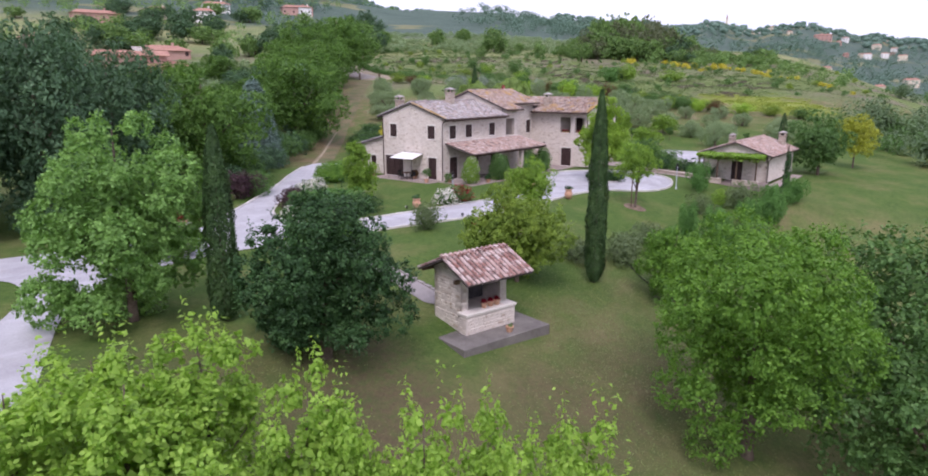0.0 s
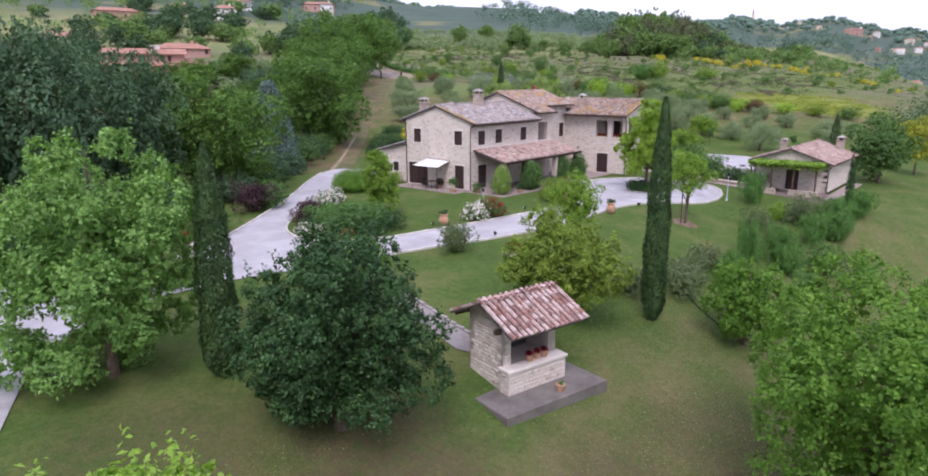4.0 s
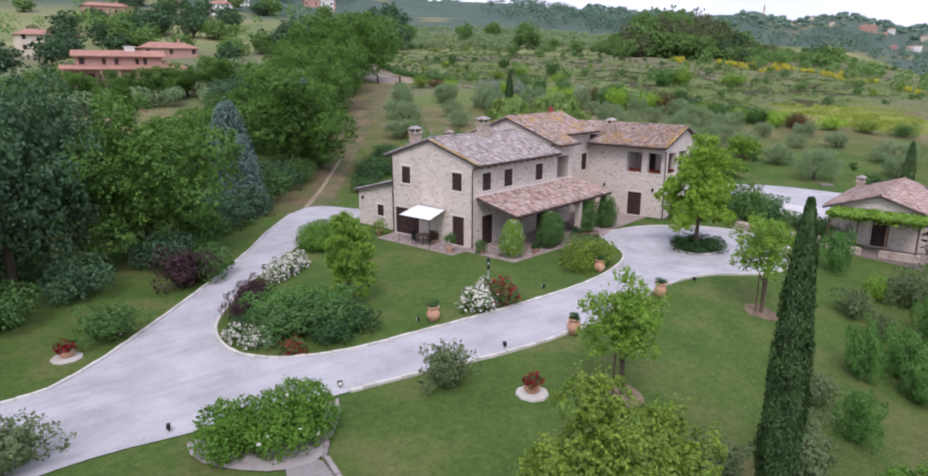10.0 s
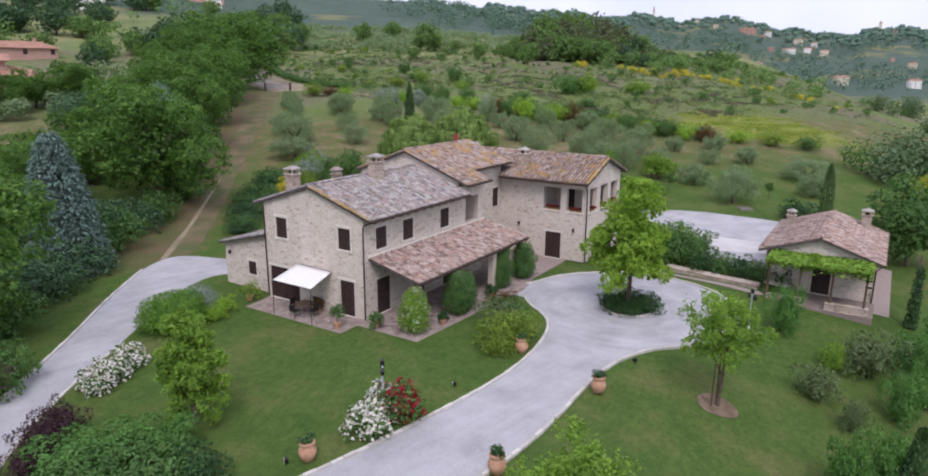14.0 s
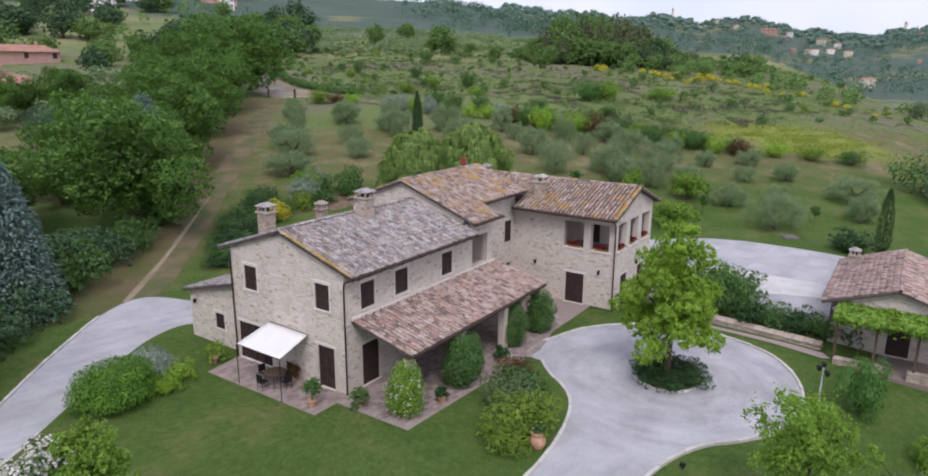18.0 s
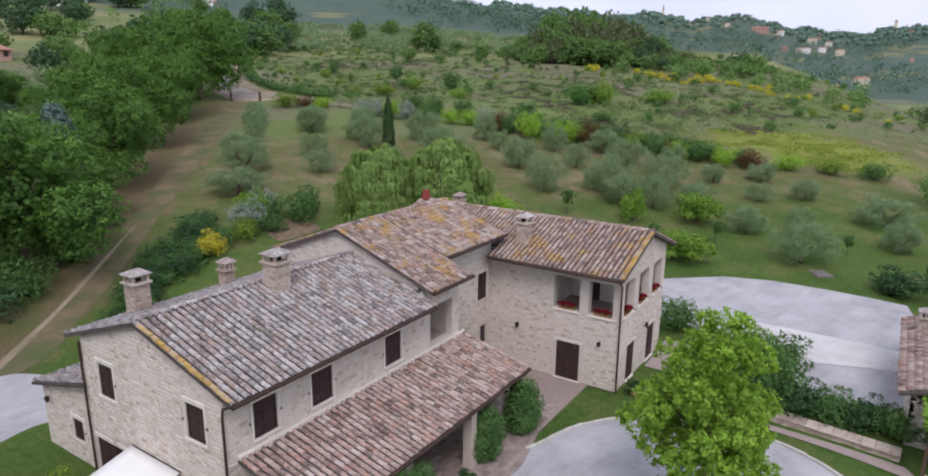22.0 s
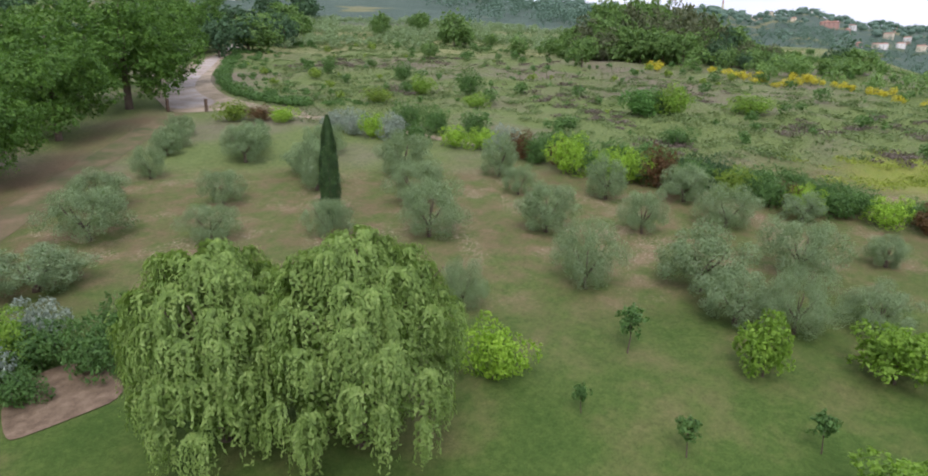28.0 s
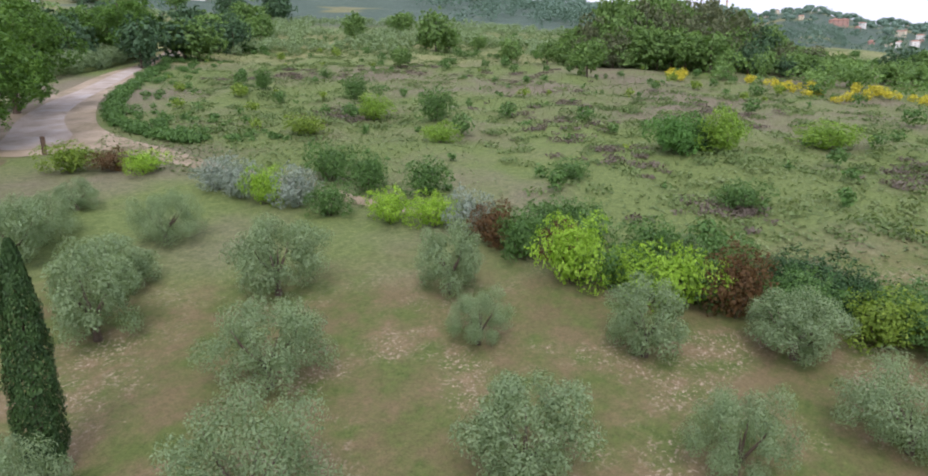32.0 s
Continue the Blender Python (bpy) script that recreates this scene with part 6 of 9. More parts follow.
plant("rt2", broad_tree("robinia_tree", 4.1, 10.8, L_ROBINIA, 52000, 0.135, 34, k=32, thick=0.28, Rz=4.7, hc=5.5, lump=0.29, low=-0.95, shoots=60, reach=0.9, open_core=0.5, tuft=0.33), -26.2, -39.2, "large spreading bright green robinia on the slope", "tree", turn=10)
plant("rt5", broad_tree("robinia_tree", 3.4, 9.0, L_GREEN, 14000, 0.18, 47, k=26, thick=0.2, Rz=4.0, hc=4.6, lump=0.30, low=-0.95, shoots=30), -24.6, -45.4, "dark green robinia low on the slope", "tree", turn=0)
plant("rt3", broad_tree("robinia_tree", 4.5, 11.0, L_GREEN, 14000, 0.22, 35, k=40, thick=0.25, Rz=4.8, hc=5.8, lump=0.25, low=-0.95, shoots=40), -17.5, -44.0, "green robinia tree on the lower slope", "tree")
for k, (x, y, top, R) in enumerate([(-47.6, -31.2, 4.5, 1.9), (-45.4, -30.4, 4.6, 1.7), (-46.8, -27.4, 3.5, 1.7), (-49.2, -28.6, 3.9, 1.8), (-44.6, -33.8, 3.9, 1.4), (-43.4, -36.4, 3.7, 1.3), (-41.2, -39.4, 3.0, 1.4), (-42.4, -37.8, 3.5, 1.2), (-44.4, -35.0, 3.4, 1.2), (-50.6, -31.4, 3.2, 2.0), (-48.0, -34.0, 3.0, 1.6)]):
    plant("fg%d" % (k % 3), broad_tree("locust_sapling", 1.8, 8.0, L_FRESH, (9000, 8000, 8500)[k % 3], 0.16, 36 + k % 3, k=26, thick=0.12, Rz=3.4, hc=4.4, lump=0.30, low=-0.9, shoots=46, reach=1.2, open_core=0.35), x, y, "light green feathery locust sapling below the garden", "tree", R / 1.8, turn=47 * k, tall=((top + 0.3 - G(x, y)) / 8.4) / (R / 1.8), group="locust saplings")
plant("circle", broad_tree("tulip_tree", 2.75, 8.6, L_TULIP, 36000, 0.135, 41, k=46, thick=0.16, Rz=3.9, hc=5.0, lump=0.27, low=-0.9, shoots=60, reach=0.5, cone=0.8, open_core=0.45, tuft=0.24), 11.6, -12.9, "fresh green young tulip tree in the turning circle", "tree", turn=0)
plant("lawn2", broad_tree("lime_tree", 1.95, 6.0, L_LIME, 8500, 0.115, 42, k=34, thick=0.1, Rz=2.1, hc=3.9, lump=0.24, tuft=0.2, shoots=30, reach=0.8, open_core=0.4), 2.4, -20.8, "young staked lime tree on the lawn", "tree", turn=0)
plant("lawn3", broad_tree("lime_tree", 1.8, 5.5, L_LIME, 8500, 0.115, 43, k=32, thick=0.09, Rz=2.0, hc=3.4, lump=0.24, tuft=0.2, shoots=30, reach=0.7, open_core=0.4), -13.3, -19.8, "young staked lime tree on the lawn beside the drive", "tree", turn=0)
plant("island", broad_tree("hornbeam_tree", 1.45, 5.6, L_LIME, 17000, 0.115, 44, k=34, thick=0.1, Rz=2.7, hc=2.9, lump=0.30, low=-0.97, shoots=40, reach=0.6, cone=0.6, open_core=0.5, tuft=0.2), -13.6, -1.8, "young fresh green tree in the island lawn", "tree", turn=0)
plant("yellow", broad_tree("golden_robinia", 3.0, 8.0, L_GOLDEN, 12000, 0.17, 45, k=34, thick=0.14, Rz=3.2, hc=4.8, lump=0.27, low=-0.9, shoots=40, reach=0.7, open_core=0.45, tuft=0.28), 49.0, -30.8, "golden yellow robinia on the grass beyond the outbuilding", "tree", 0.86, turn=0)
plant("rt4", broad_tree("robinia_tree", 3.2, 6.0, L_GREEN, 14000, 0.18, 46, k=30, thick=0.16, Rz=2.8, hc=3.2, lump=0.28, low=-0.9, tuft=0.3), 37.6, -28.8, "green robinia beyond the outbuilding", "tree", 1.14)
ivy_trunk = thing("ivy_clad_trunk", "bare tree trunk wrapped in dark green ivy", "tree trunk", pose(21.0, -29.0, G(21.0, -29.0)))
part("trunk", Shape().tube([(0, 0, -0.3), (0.05, 0.02, 2.0), (0.02, 0.08, 4.0), (0.10, 0.05, 5.0)], [0.16, 0.13, 0.10, 0.05], 8), BARK, ivy_trunk)
part("branch", Shape().tube([(0.02, 0.06, 3.6), (0.35, 0.2, 4.5), (0.5, 0.35, 5.1)], [0.06, 0.04, 0.02], 6), BARK, ivy_trunk)
rng_i = np.random.default_rng(151)
v, f = clump_cloud([(0.03 + 0.05 * math.sin(k), 0.04 * math.cos(2 * k), 0.25 + 0.42 * k, 0.42 - 0.022 * k, 0.42 - 0.022 * k, 0.36) for k in range(10)], 2600, 0.12, rng_i, 0.8, 0.8)
part("ivy", array_mesh("ivy", v, f, L_DARK), L_DARK, ivy_trunk, "dark glossy ivy leaves")

plant("willow1", willow(3.9, 9.0, 2500, 51), 33.2, 21.4, "broad weeping willow with hanging pale green branches", "tree", turn=0)
plant("willow2", willow(4.5, 9.7, 2700, 52), 36.6, 16.6, "broad weeping willow with hanging pale green branches", "tree", turn=0)

# the wood beside the track: (x, y, radius, height, kind)
WOOD_BUILD = [("woodA", broad_tree("walnut_tree", 5.3, 12.6, L_WOOD, 26000, 0.23, 61, k=24, thick=0.3, Rz=5.6, hc=6.4, lump=0.33, low=-0.98, open_core=0.52, tuft=0.42)),
              ("woodB", broad_tree("walnut_tree", 5.3, 12.6, L_WOOD, 26000, 0.23, 62, k=22, thick=0.3, Rz=5.6, hc=6.4, lump=0.35, low=-0.98, open_core=0.52, tuft=0.42)),
              ("woodC", broad_tree("holm_oak", 5.4, 12.8, L_WOOD_DARK, 18000, 0.25, 63, k=30, thick=0.3, Rz=5.7, hc=6.4, lump=0.31, low=-0.98, open_core=0.66))]
WOOD_TREES = [(-17.0, 17.0, 6.2, 12.6, 0), (10.5, 38.0, 7.6, 14.2, 1), (27.0, 54.5, 6.6, 12.8, 0), (38.5, 67.0, 6.8, 13.0, 1), (50.5, 78.5, 7.2, 14.0, 0), (64.6, 90.2, 9.8, 16.8, 1), (77.0, 105.0, 8.0, 15.5, 0), (-26.0, 17.0, 5.8, 13.2, 2), (-33.5, 12.5, 6.0, 14.8, 2), (-42.0, 10.0, 6.4, 14.8, 2), (-51, 13, 6.5, 15, 2),
              (-29.0, 26.0, 6.0, 15.0, 2), (-38.0, 22.0, 6.4, 15.5, 2), (-19.0, 27.0, 5.5, 11.0, 2), (-8.0, 29.5, 4.6, 9.0, 0), (-4.0, 37.0, 5.0, 9.5, 0), (2.0, 46.0, 5.5, 9.0, 1), (17.0, 45.5, 5.5, 11.0, 1), (16.0, 57.0, 5.5, 9.5, 2), (32.0, 72.0, 5.5, 10.0, 0), (44.0, 86.0, 5.5, 11.0, 1), (57.0, 99.0, 6.5, 13.0, 0),
              (-14, 40, 4.5, 8.0, 2), (14.8, 54.4, 5.0, 8.5, 1), (10.9, 51.6, 4.4, 7.5, 0), (114.0, 153.0, 9.6, 12.6, 0), (9.5, 100.5, 4.6, 7.0, 1), (16.0, 97.5, 4.4, 6.6, 0), (22.5, 96.0, 4.6, 7.2, 1), (28.5, 98.5, 4.4, 6.8, 0), (3.0, 106.0, 4.6, 7.0, 0), (35.0, 97.0, 4.8, 8.0, 1)]
for k, (x, y, R, h, kind) in enumerate(WOOD_TREES):
    key, build = WOOD_BUILD[kind]
    plant(key, build, x, y, ("dark holm oak in the wood above the drive", "broad green walnut at the edge of the farm track")[kind != 2] if y < 150 else "round dark tree standing in the hillside fields", "tree", R / 6.0, tall=((1.0, 1.0, 1.14)[kind] * h / 13.0) / (R / 6.0), group="wood beside the drive" if y < 150 else "hillside trees")
FAR_TREE = [("farA", broad_tree("field_oak", 5.0, 9.5, L_WOOD_DARK, 2500, 0.58, 67, k=34, thick=0.25, Rz=4.6, hc=4.8, lump=0.27, low=-0.98, open_core=0.7, arms=0)), ("farB", broad_tree("field_elm", 5.0, 9.5, L_FIELD, 2500, 0.58, 68, k=30, thick=0.25, Rz=4.6, hc=4.8, lump=0.29, low=-0.98, open_core=0.7, arms=0)),
            ("farC", broad_tree("field_oak", 5.0, 9.5, L_DULL, 2500, 0.55, 69, k=32, thick=0.25, Rz=4.6, hc=4.8, lump=0.27, low=-0.98, open_core=0.7, arms=0))]
far_rr = random.Random(15)
FIELD_TREES = [(183.8, 159.2, 3.8, 8.4, 1), (175.4, 121.5, 4.2, 10.4, 1), (207.6, 163.4, 4.4, 7.0, 1), (182.2, 215.9, 5.2, 11.0, 0), (226.2, 250.1, 6.0, 11.5, 0), (93, 216, 6.0, 9.5, 0), (129, 186, 5.0, 9.0, 0), (86, 232, 7.0, 8.5, 0), (150, 178, 5.0, 8.0, 1), (160, 170, 4.0, 8.0, 1), (68, 210, 7, 9, 0), (120, 235, 5.5, 8, 0), (60, 136, 3.2, 6.5, 0), (18, 130, 3.5, 5, 1), (70, 150, 4, 6, 1), (28, 168, 5, 7.5, 0), (56, 180, 6, 8, 1), (10, 150, 6, 8.5, 0), (2, 140, 6, 7.5, 1), (40, 195, 6, 9, 0)]
for k, (x, y) in enumerate([(214, 189), (230, 181), (176, 125), (180, 121), (187, 117), (172, 97), (169, 86), (158, 71), (145, 105)]):
    FIELD_TREES.append((x, y, (2.2, 3.0, 2.6, 3.4)[k % 4], (4.0, 6.0, 5.0, 7.0)[k % 4], 1))
for k in range(64):
    az = 15.0 + 13.6 * k / 63 + far_rr.uniform(-0.25, 0.25)
    q = math.radians(az)
    back_row = k % 3
    r = 232 + 9 * back_row + far_rr.uniform(-5, 5)
    x, y = -30 + r * math.cos(q), -27 + r * math.sin(q)
    crest = float(np.interp(az, (13, 16, 17.5, 18.5, 19.7, 21.1, 22.1, 24.3, 25, 26.2, 27.1, 28.3, 29), (2, 3.0, 5.0, 7.6, 10.6, 12, 14, 14.3, 15.4, 13.6, 9.4, 6, 4))) + 0.06 * (r - 236)
    h = crest * (0.62, 0.86, 1.0)[back_row] * far_rr.uniform(0.88, 1.06)
    FIELD_TREES.append((x, y, min(4.6, 0.34 * h + 1.2) * far_rr.uniform(0.85, 1.15), h, far_rr.choice((0, 1, 1, 1, 1, 2, 2))))
FIELD_TREES += [(196, 21, 4.6, 6.4, 1), (203, 26, 4.2, 5.6, 0), (189, 26, 3.2, 4.4, 1)]
for k in range(60):
    q = math.radians(far_rr.uniform(46, 74))
    r = far_rr.uniform(215, 380)
    FIELD_TREES.append((-30 + r * math.cos(q), -27 + r * math.sin(q), far_rr.uniform(3.5, 6.5), far_rr.uniform(5.5, 9.5), far_rr.randrange(2)))
for k, (x, y, R, h, kind) in enumerate(FIELD_TREES):
    key, build = FAR_TREE[kind]
    plant(key, build, x, y, ("round dark oak standing in the hillside fields", "round green elm standing in the hillside fields", "dull brownish green oak in the knoll wood")[kind], "tree", R / 5.0, tall=(h / 9.5) / (R / 5.0), group="hillside trees")
plant("spruce", conifer(3.6, 10.6, 34000, 65, L_SPRUCE), -4.6, 26.4, "blue-grey spruce at the edge of the wood", "tree", turn=0, group="blue spruces")
plant("spruce", conifer(3.6, 10.6, 34000, 65, L_SPRUCE), 18.4, 47.0, "blue-grey spruce behind the walnuts", "tree", 0.98, turn=70, tall=1.05, group="blue spruces")
for k, (x, y, s) in enumerate([(-13.6, 16.6, 0.9), (-10.6, 20.0, 1.05), (-4.6, 24.6, 1.0), (0.0, 28.8, 1.1), (4.0, 32.2, 1.1), (-24, 11.8, 0.8), (-29, 9.5, 0.8), (-35.5, 8.0, 0.8), (-8.0, 22.2, 0.9), (8.4, 34.4, 0.9), (-1.0, 31.0, 1.2), (-17.5, 14.0, 0.8), (14, 38, 0.8), (19, 44, 0.8)]):
    plant(("under", "shade")[k % 3 > 0], bush("hazel_bush", 2.1, 3.0, L_WOOD_DARK if k % 3 else L_GREEN, 4200, 0.2, 66, 16), x, y, ("leafy green hazel bush at the foot of the wood", "dark green elder bush at the foot of the wood")[k % 3 > 0], "bush", s, group="bushes below the wood")

# olive grove
OLIVES = [(43.6, 28.1, 2.5, 1.9), (39.5, 47.5, 3.9, 3.0), (33.8, 42.0, 2.6, 3.4), (49.9, 58.1, 2.9, 1.6), (57.3, 67.1, 2.3, 2.0), (50.3, 47.2, 2.9, 1.9), (59.0, 56.4, 3.7, 2.5), (45.2, 41.0, 2.6, 2.1), (58.0, 44.2, 4.2, 2.2),
          (50.7, 34.6, 2.9, 1.8), (66.4, 41.5, 4.0, 2.7), (55.3, 28.7, 4.0, 2.8), (72.6, 34.5, 3.6, 2.0), (69.2, 30.0, 2.6, 1.5), (62.7, 23.2, 3.6, 2.5), (56.1, 16.3, 4.2, 2.3), (73.4, 23.4, 3.5, 1.9), (67.7, 17.5, 3.4, 1.8),
          (77.6, 17.9, 3.1, 2.4), (73.4, 12.8, 3.3, 2.6), (60.8, 10.5, 4.0, 2.8), (67.4, 6.0, 4.0, 2.8), (57.8, 7.4, 3.1, 2.3), (59.0, 4.4, 3.6, 2.2), (79.4, 8.4, 2.2, 1.9), (62.5, 0.7, 2.7, 2.1), (73.4, 1.6, 2.2, 1.6),
          (48.6, 20.5, 2.9, 1.5), (57.4, -5.5, 2.5, 2.0), (51.8, -11.4, 3.9, 2.8), (73.6, -8.8, 2.2, 1.9), (69.5, -4.4, 2.0, 1.7), (78.2, -3.1, 2.1, 2.0), (69.4, -17.2, 3.0, 3.2), (61.3, -18.7, 2.7, 2.1), (66.4, 53.0, 3.1, 2.4),
          (60.8, 48.6, 2.9, 2.5), (60.6, 34.6, 3.8, 2.6), (55.3, 64.5, 2.2, 1.7), (61.4, 59.2, 2.9, 2.4), (65.5, 63.4, 2.0, 1.6), (60.6, 70.8, 2.5, 1.6), (43.0, 53.5, 3.0, 2.4), (62.5, -9.9, 2.1, 1.5)]
for k, (x, y, h, r) in enumerate(OLIVES):
    v = (k + 3) % 4
    ref_r, ref_h = (2.4, 2.1, 2.7, 1.8)[v], (3.6, 3.2, 3.8, 2.8)[v]
    plant("olive%d" % v, olive(ref_r, ref_h, (10000, 9000, 11000, 7000)[v], 70 + v), x, y, ("silvery green olive tree with an open crown", "small silvery olive tree in dry grass")[r < 1.9], "olive tree", 0.97 * r / ref_r, tall=(1.1 * h / ref_h) / (0.97 * r / ref_r), group="olive grove")
for k, (x, y, h, r) in enumerate([(50.8, 10.9, 2.9, 0.75), (48.6, 1.0, 2.1, 0.5), (44.5, 10.4, 1.6, 0.5), (44.7, 5.5, 2.0, 0.7), (52.2, -3.9, 2.4, 0.8), (56.7, -14.6, 2.1, 0.9)]):
    plant("sapling", broad_tree("fruit_sapling", 0.75, 2.9, L_GREEN, 700, 0.17, 80, k=10, thick=0.04, Rz=1.0, hc=1.9), x, y, "slender young fruit sapling in the grass", "sapling", h / 2.9, group="fruit saplings")
for k, (x, y, h, r, mat) in enumerate([(53.2, 4.6, 3.0, 1.25, 0), (56.8, -0.8, 2.9, 2.0, 0), (45.6, -2.6, 2.6, 2.1, 0)]):
    key = ("fruit", "fruitdark")[mat]
    plant(key, broad_tree("fruit_tree", 1.9, 3.1, (L_LIME, L_DARK)[mat], 3600, 0.2, 81 + mat, k=18, thick=0.07, Rz=1.35, hc=1.75, lump=0.38), x, y, "low green fruit tree in the grove", "fruit tree", r / 1.9, tall=(h / 3.1) / (r / 1.9), group="fruit trees")

# shrubs: (x, y, height, radius, kind)
SHRUB_MATS = {"green": (L_GREEN, "rounded green garden shrub"), "dark": (L_DARK, "dark glossy evergreen shrub"), "lime": (L_LIME, "fresh light green laurel shrub"), "yellow": (L_YELLOW, "bright yellow-green leaved euonymus shrub"),
              "grey": (L_GREY, "silver-blue leaved shrub in the planting"), "olive": (L_ROSEMARY, "soft grey-green feathery garden shrub"), "rust": (L_RUST, "rust-coloured young leaved photinia shrub"), "purple": (L_PURPLE, "dark purple leaved berberis shrub"), "gold": (L_GOLD, "bright yellow flowering broom bush"), "ochre": (L_OCHRE, "yellowish green privet shrub"), "citrus": (L_CITRUS, "upright leafy green citrus bush on the slope")}
SHRUBS = [(-7.3, -28.0, 2.4, 0.95, "citrus"), (-0.2, -26.7, 2.9, 1.05, "citrus"), (2.2, -28.2, 2.9, 1.2, "citrus"), (0.5, -29.4, 2.3, 1.1, "citrus"), (9.9, -28.7, 2.7, 1.1, "citrus"), (12.4, -29.9, 2.7, 1.3, "citrus"), (15.2, -29.2, 2.6, 1.5, "citrus"), (12.3, -25.2, 1.6, 0.8, "lime"), (13.2, -26.9, 2.6, 1.6, "olive"), (8.0, -24.7, 1.9, 1.1, "olive"), (14.8, -22.1, 3.0, 1.2, "citrus"), (-6.0, -25.7, 1.7, 1.3, "olive"), (6.3, -26.6, 1.8, 0.7, "olive"), (5.0, -33.5, 2.4, 1.1, "citrus"), (-3.5, -31.6, 2.3, 1.0, "citrus"), (18.5, -30.5, 2.6, 1.3, "citrus"),
          (23.6, -12.6, 3.6, 1.9, "green"), (23.3, -15.0, 1.7, 1.3, "dark"), (23.4, -16.4, 1.6, 1.2, "green"), (23.5, -17.8, 1.6, 1.2, "dark"), (23.6, -19.2, 1.5, 1.2, "green"), (23.7, -20.6, 1.5, 1.1, "dark"), (25.4, -13.4, 2.2, 1.5, "green"), (28.6, -11.6, 2.2, 1.3, "lime"), (27.0, -11.0, 2.0, 1.4, "green"), (28.4, -13.4, 2.0, 1.4, "green"), (30.9, -6.4, 2.2, 1.6, "green"),
          (-25.4, 3.6, 1.9, 1.7, "green"), (-18.8, 8.4, 2.7, 1.6, "purple"), (-16.6, 9.0, 2.2, 1.6, "green"), (-32.8, -5.9, 1.8, 1.8, "olive"), (-18.0, -13.7, 2.0, 1.25, "olive"), 
          (-19.4, -3.6, 1.8, 1.9, "green"), (-17.3, -4.6, 1.7, 1.8, "green"), (-18.2, -1.6, 1.8, 1.8, "citrus"), (-16.2, -3.0, 1.7, 1.5, "citrus"), (-16.4, -5.6, 1.4, 1.3, "dark"), (-18.4, -5.8, 1.2, 1.2, "dark"), (-18.4, 1.5, 1.7, 1.0, "purple"), (-17.2, 2.6, 1.5, 0.9, "purple"), (-19.6, 0.2, 1.4, 0.9, "purple"), (-20.6, -2.0, 1.3, 0.9, "dark"),
          (-4.0, 8.8, 1.2, 0.9, "yellow"), (-5.2, 8.1, 1.0, 0.8, "yellow"),
          (1.6, -9.0, 2.0, 1.5, "ochre"), (2.9, -9.4, 1.7, 1.2, "ochre"), (3.6, -7.7, 1.6, 1.5, "olive"), (5.6, -7.1, 1.3, 1.3, "green"), (6.9, -6.2, 1.2, 1.1, "rust"), (0.3, -9.3, 1.3, 1.0, "ochre"), (12.6, -12.4, 1.1, 0.9, "dark"), (10.6, -12.4, 1.0, 0.9, "dark"), (11.5, -14.3, 1.1, 0.95, "dark"), (10.4, -13.6, 1.0, 0.85, "dark"), (12.7, -13.7, 1.0, 0.9, "dark"), (11.6, -11.7, 1.0, 0.85, "dark"),
          
          (-13.0, -27.0, 1.9, 1.4, "olive"), (-10.5, -26.2, 1.5, 1.2, "olive"), (-15.5, -24.8, 1.4, 1.2, "olive"), (4.5, -31.0, 2.4, 1.5, "green"),
          (48.3, -18.7, 2.0, 2.2, "dark"),
          (27.6, 33.0, 2.6, 1.7, "grey"), (30.5, 33.0, 2.2, 1.6, "green"), (29.4, 34.4, 2.8, 1.6, "lime"), (32.0, 30.6, 2.6, 1.6, "green"), (34.0, 31.6, 2.8, 1.4, "green"), (25.8, 31.2, 1.9, 1.4, "ochre"), (31.3, 35.2, 2.4, 1.4, "grey"), (23.6, 31.6, 1.6, 1.2, "green"), (21.5, 30.4, 2.0, 1.3, "gold"), (28.6, 30.6, 1.6, 1.2, "green"), (37, 28.5, 2.2, 1.5, "green"), (44.2, 15.2, 2.9, 1.7, "yellow"),
          (13.2, 27.2, 1.0, 1.7, "dark"), (15.8, 30.0, 1.0, 1.7, "dark"), (19.2, 30.6, 1.1, 1.7, "green"), (21.4, 33.0, 1.1, 1.7, "dark"), (23.4, 35.2, 1.1, 1.7, "dark"), (15.6, 28.8, 0.9, 1.6, "green"), (18.6, 32.6, 1.0, 1.7, "dark"), (20.6, 34.4, 1.0, 1.7, "green"), (10.6, 24.6, 0.9, 1.5, "dark"), (25.6, 37.6, 1.1, 1.7, "dark"), (18.0, 29.4, 1.3, 1.6, "dark"), (14.4, 28.6, 1.2, 1.6, "dark"), (20.6, 31.6, 1.4, 1.7, "green"), (22.6, 34.4, 1.4, 1.7, "dark"), (17.0, 31.4, 1.2, 1.6, "green"), (24.4, 36.2, 1.4, 1.6, "green"), (12.0, 26.0, 1.1, 1.5, "green"), (15.8, -0.6, 2.6, 0.9, "green"), (17.2, -0.2, 1.6, 0.8, "green")]
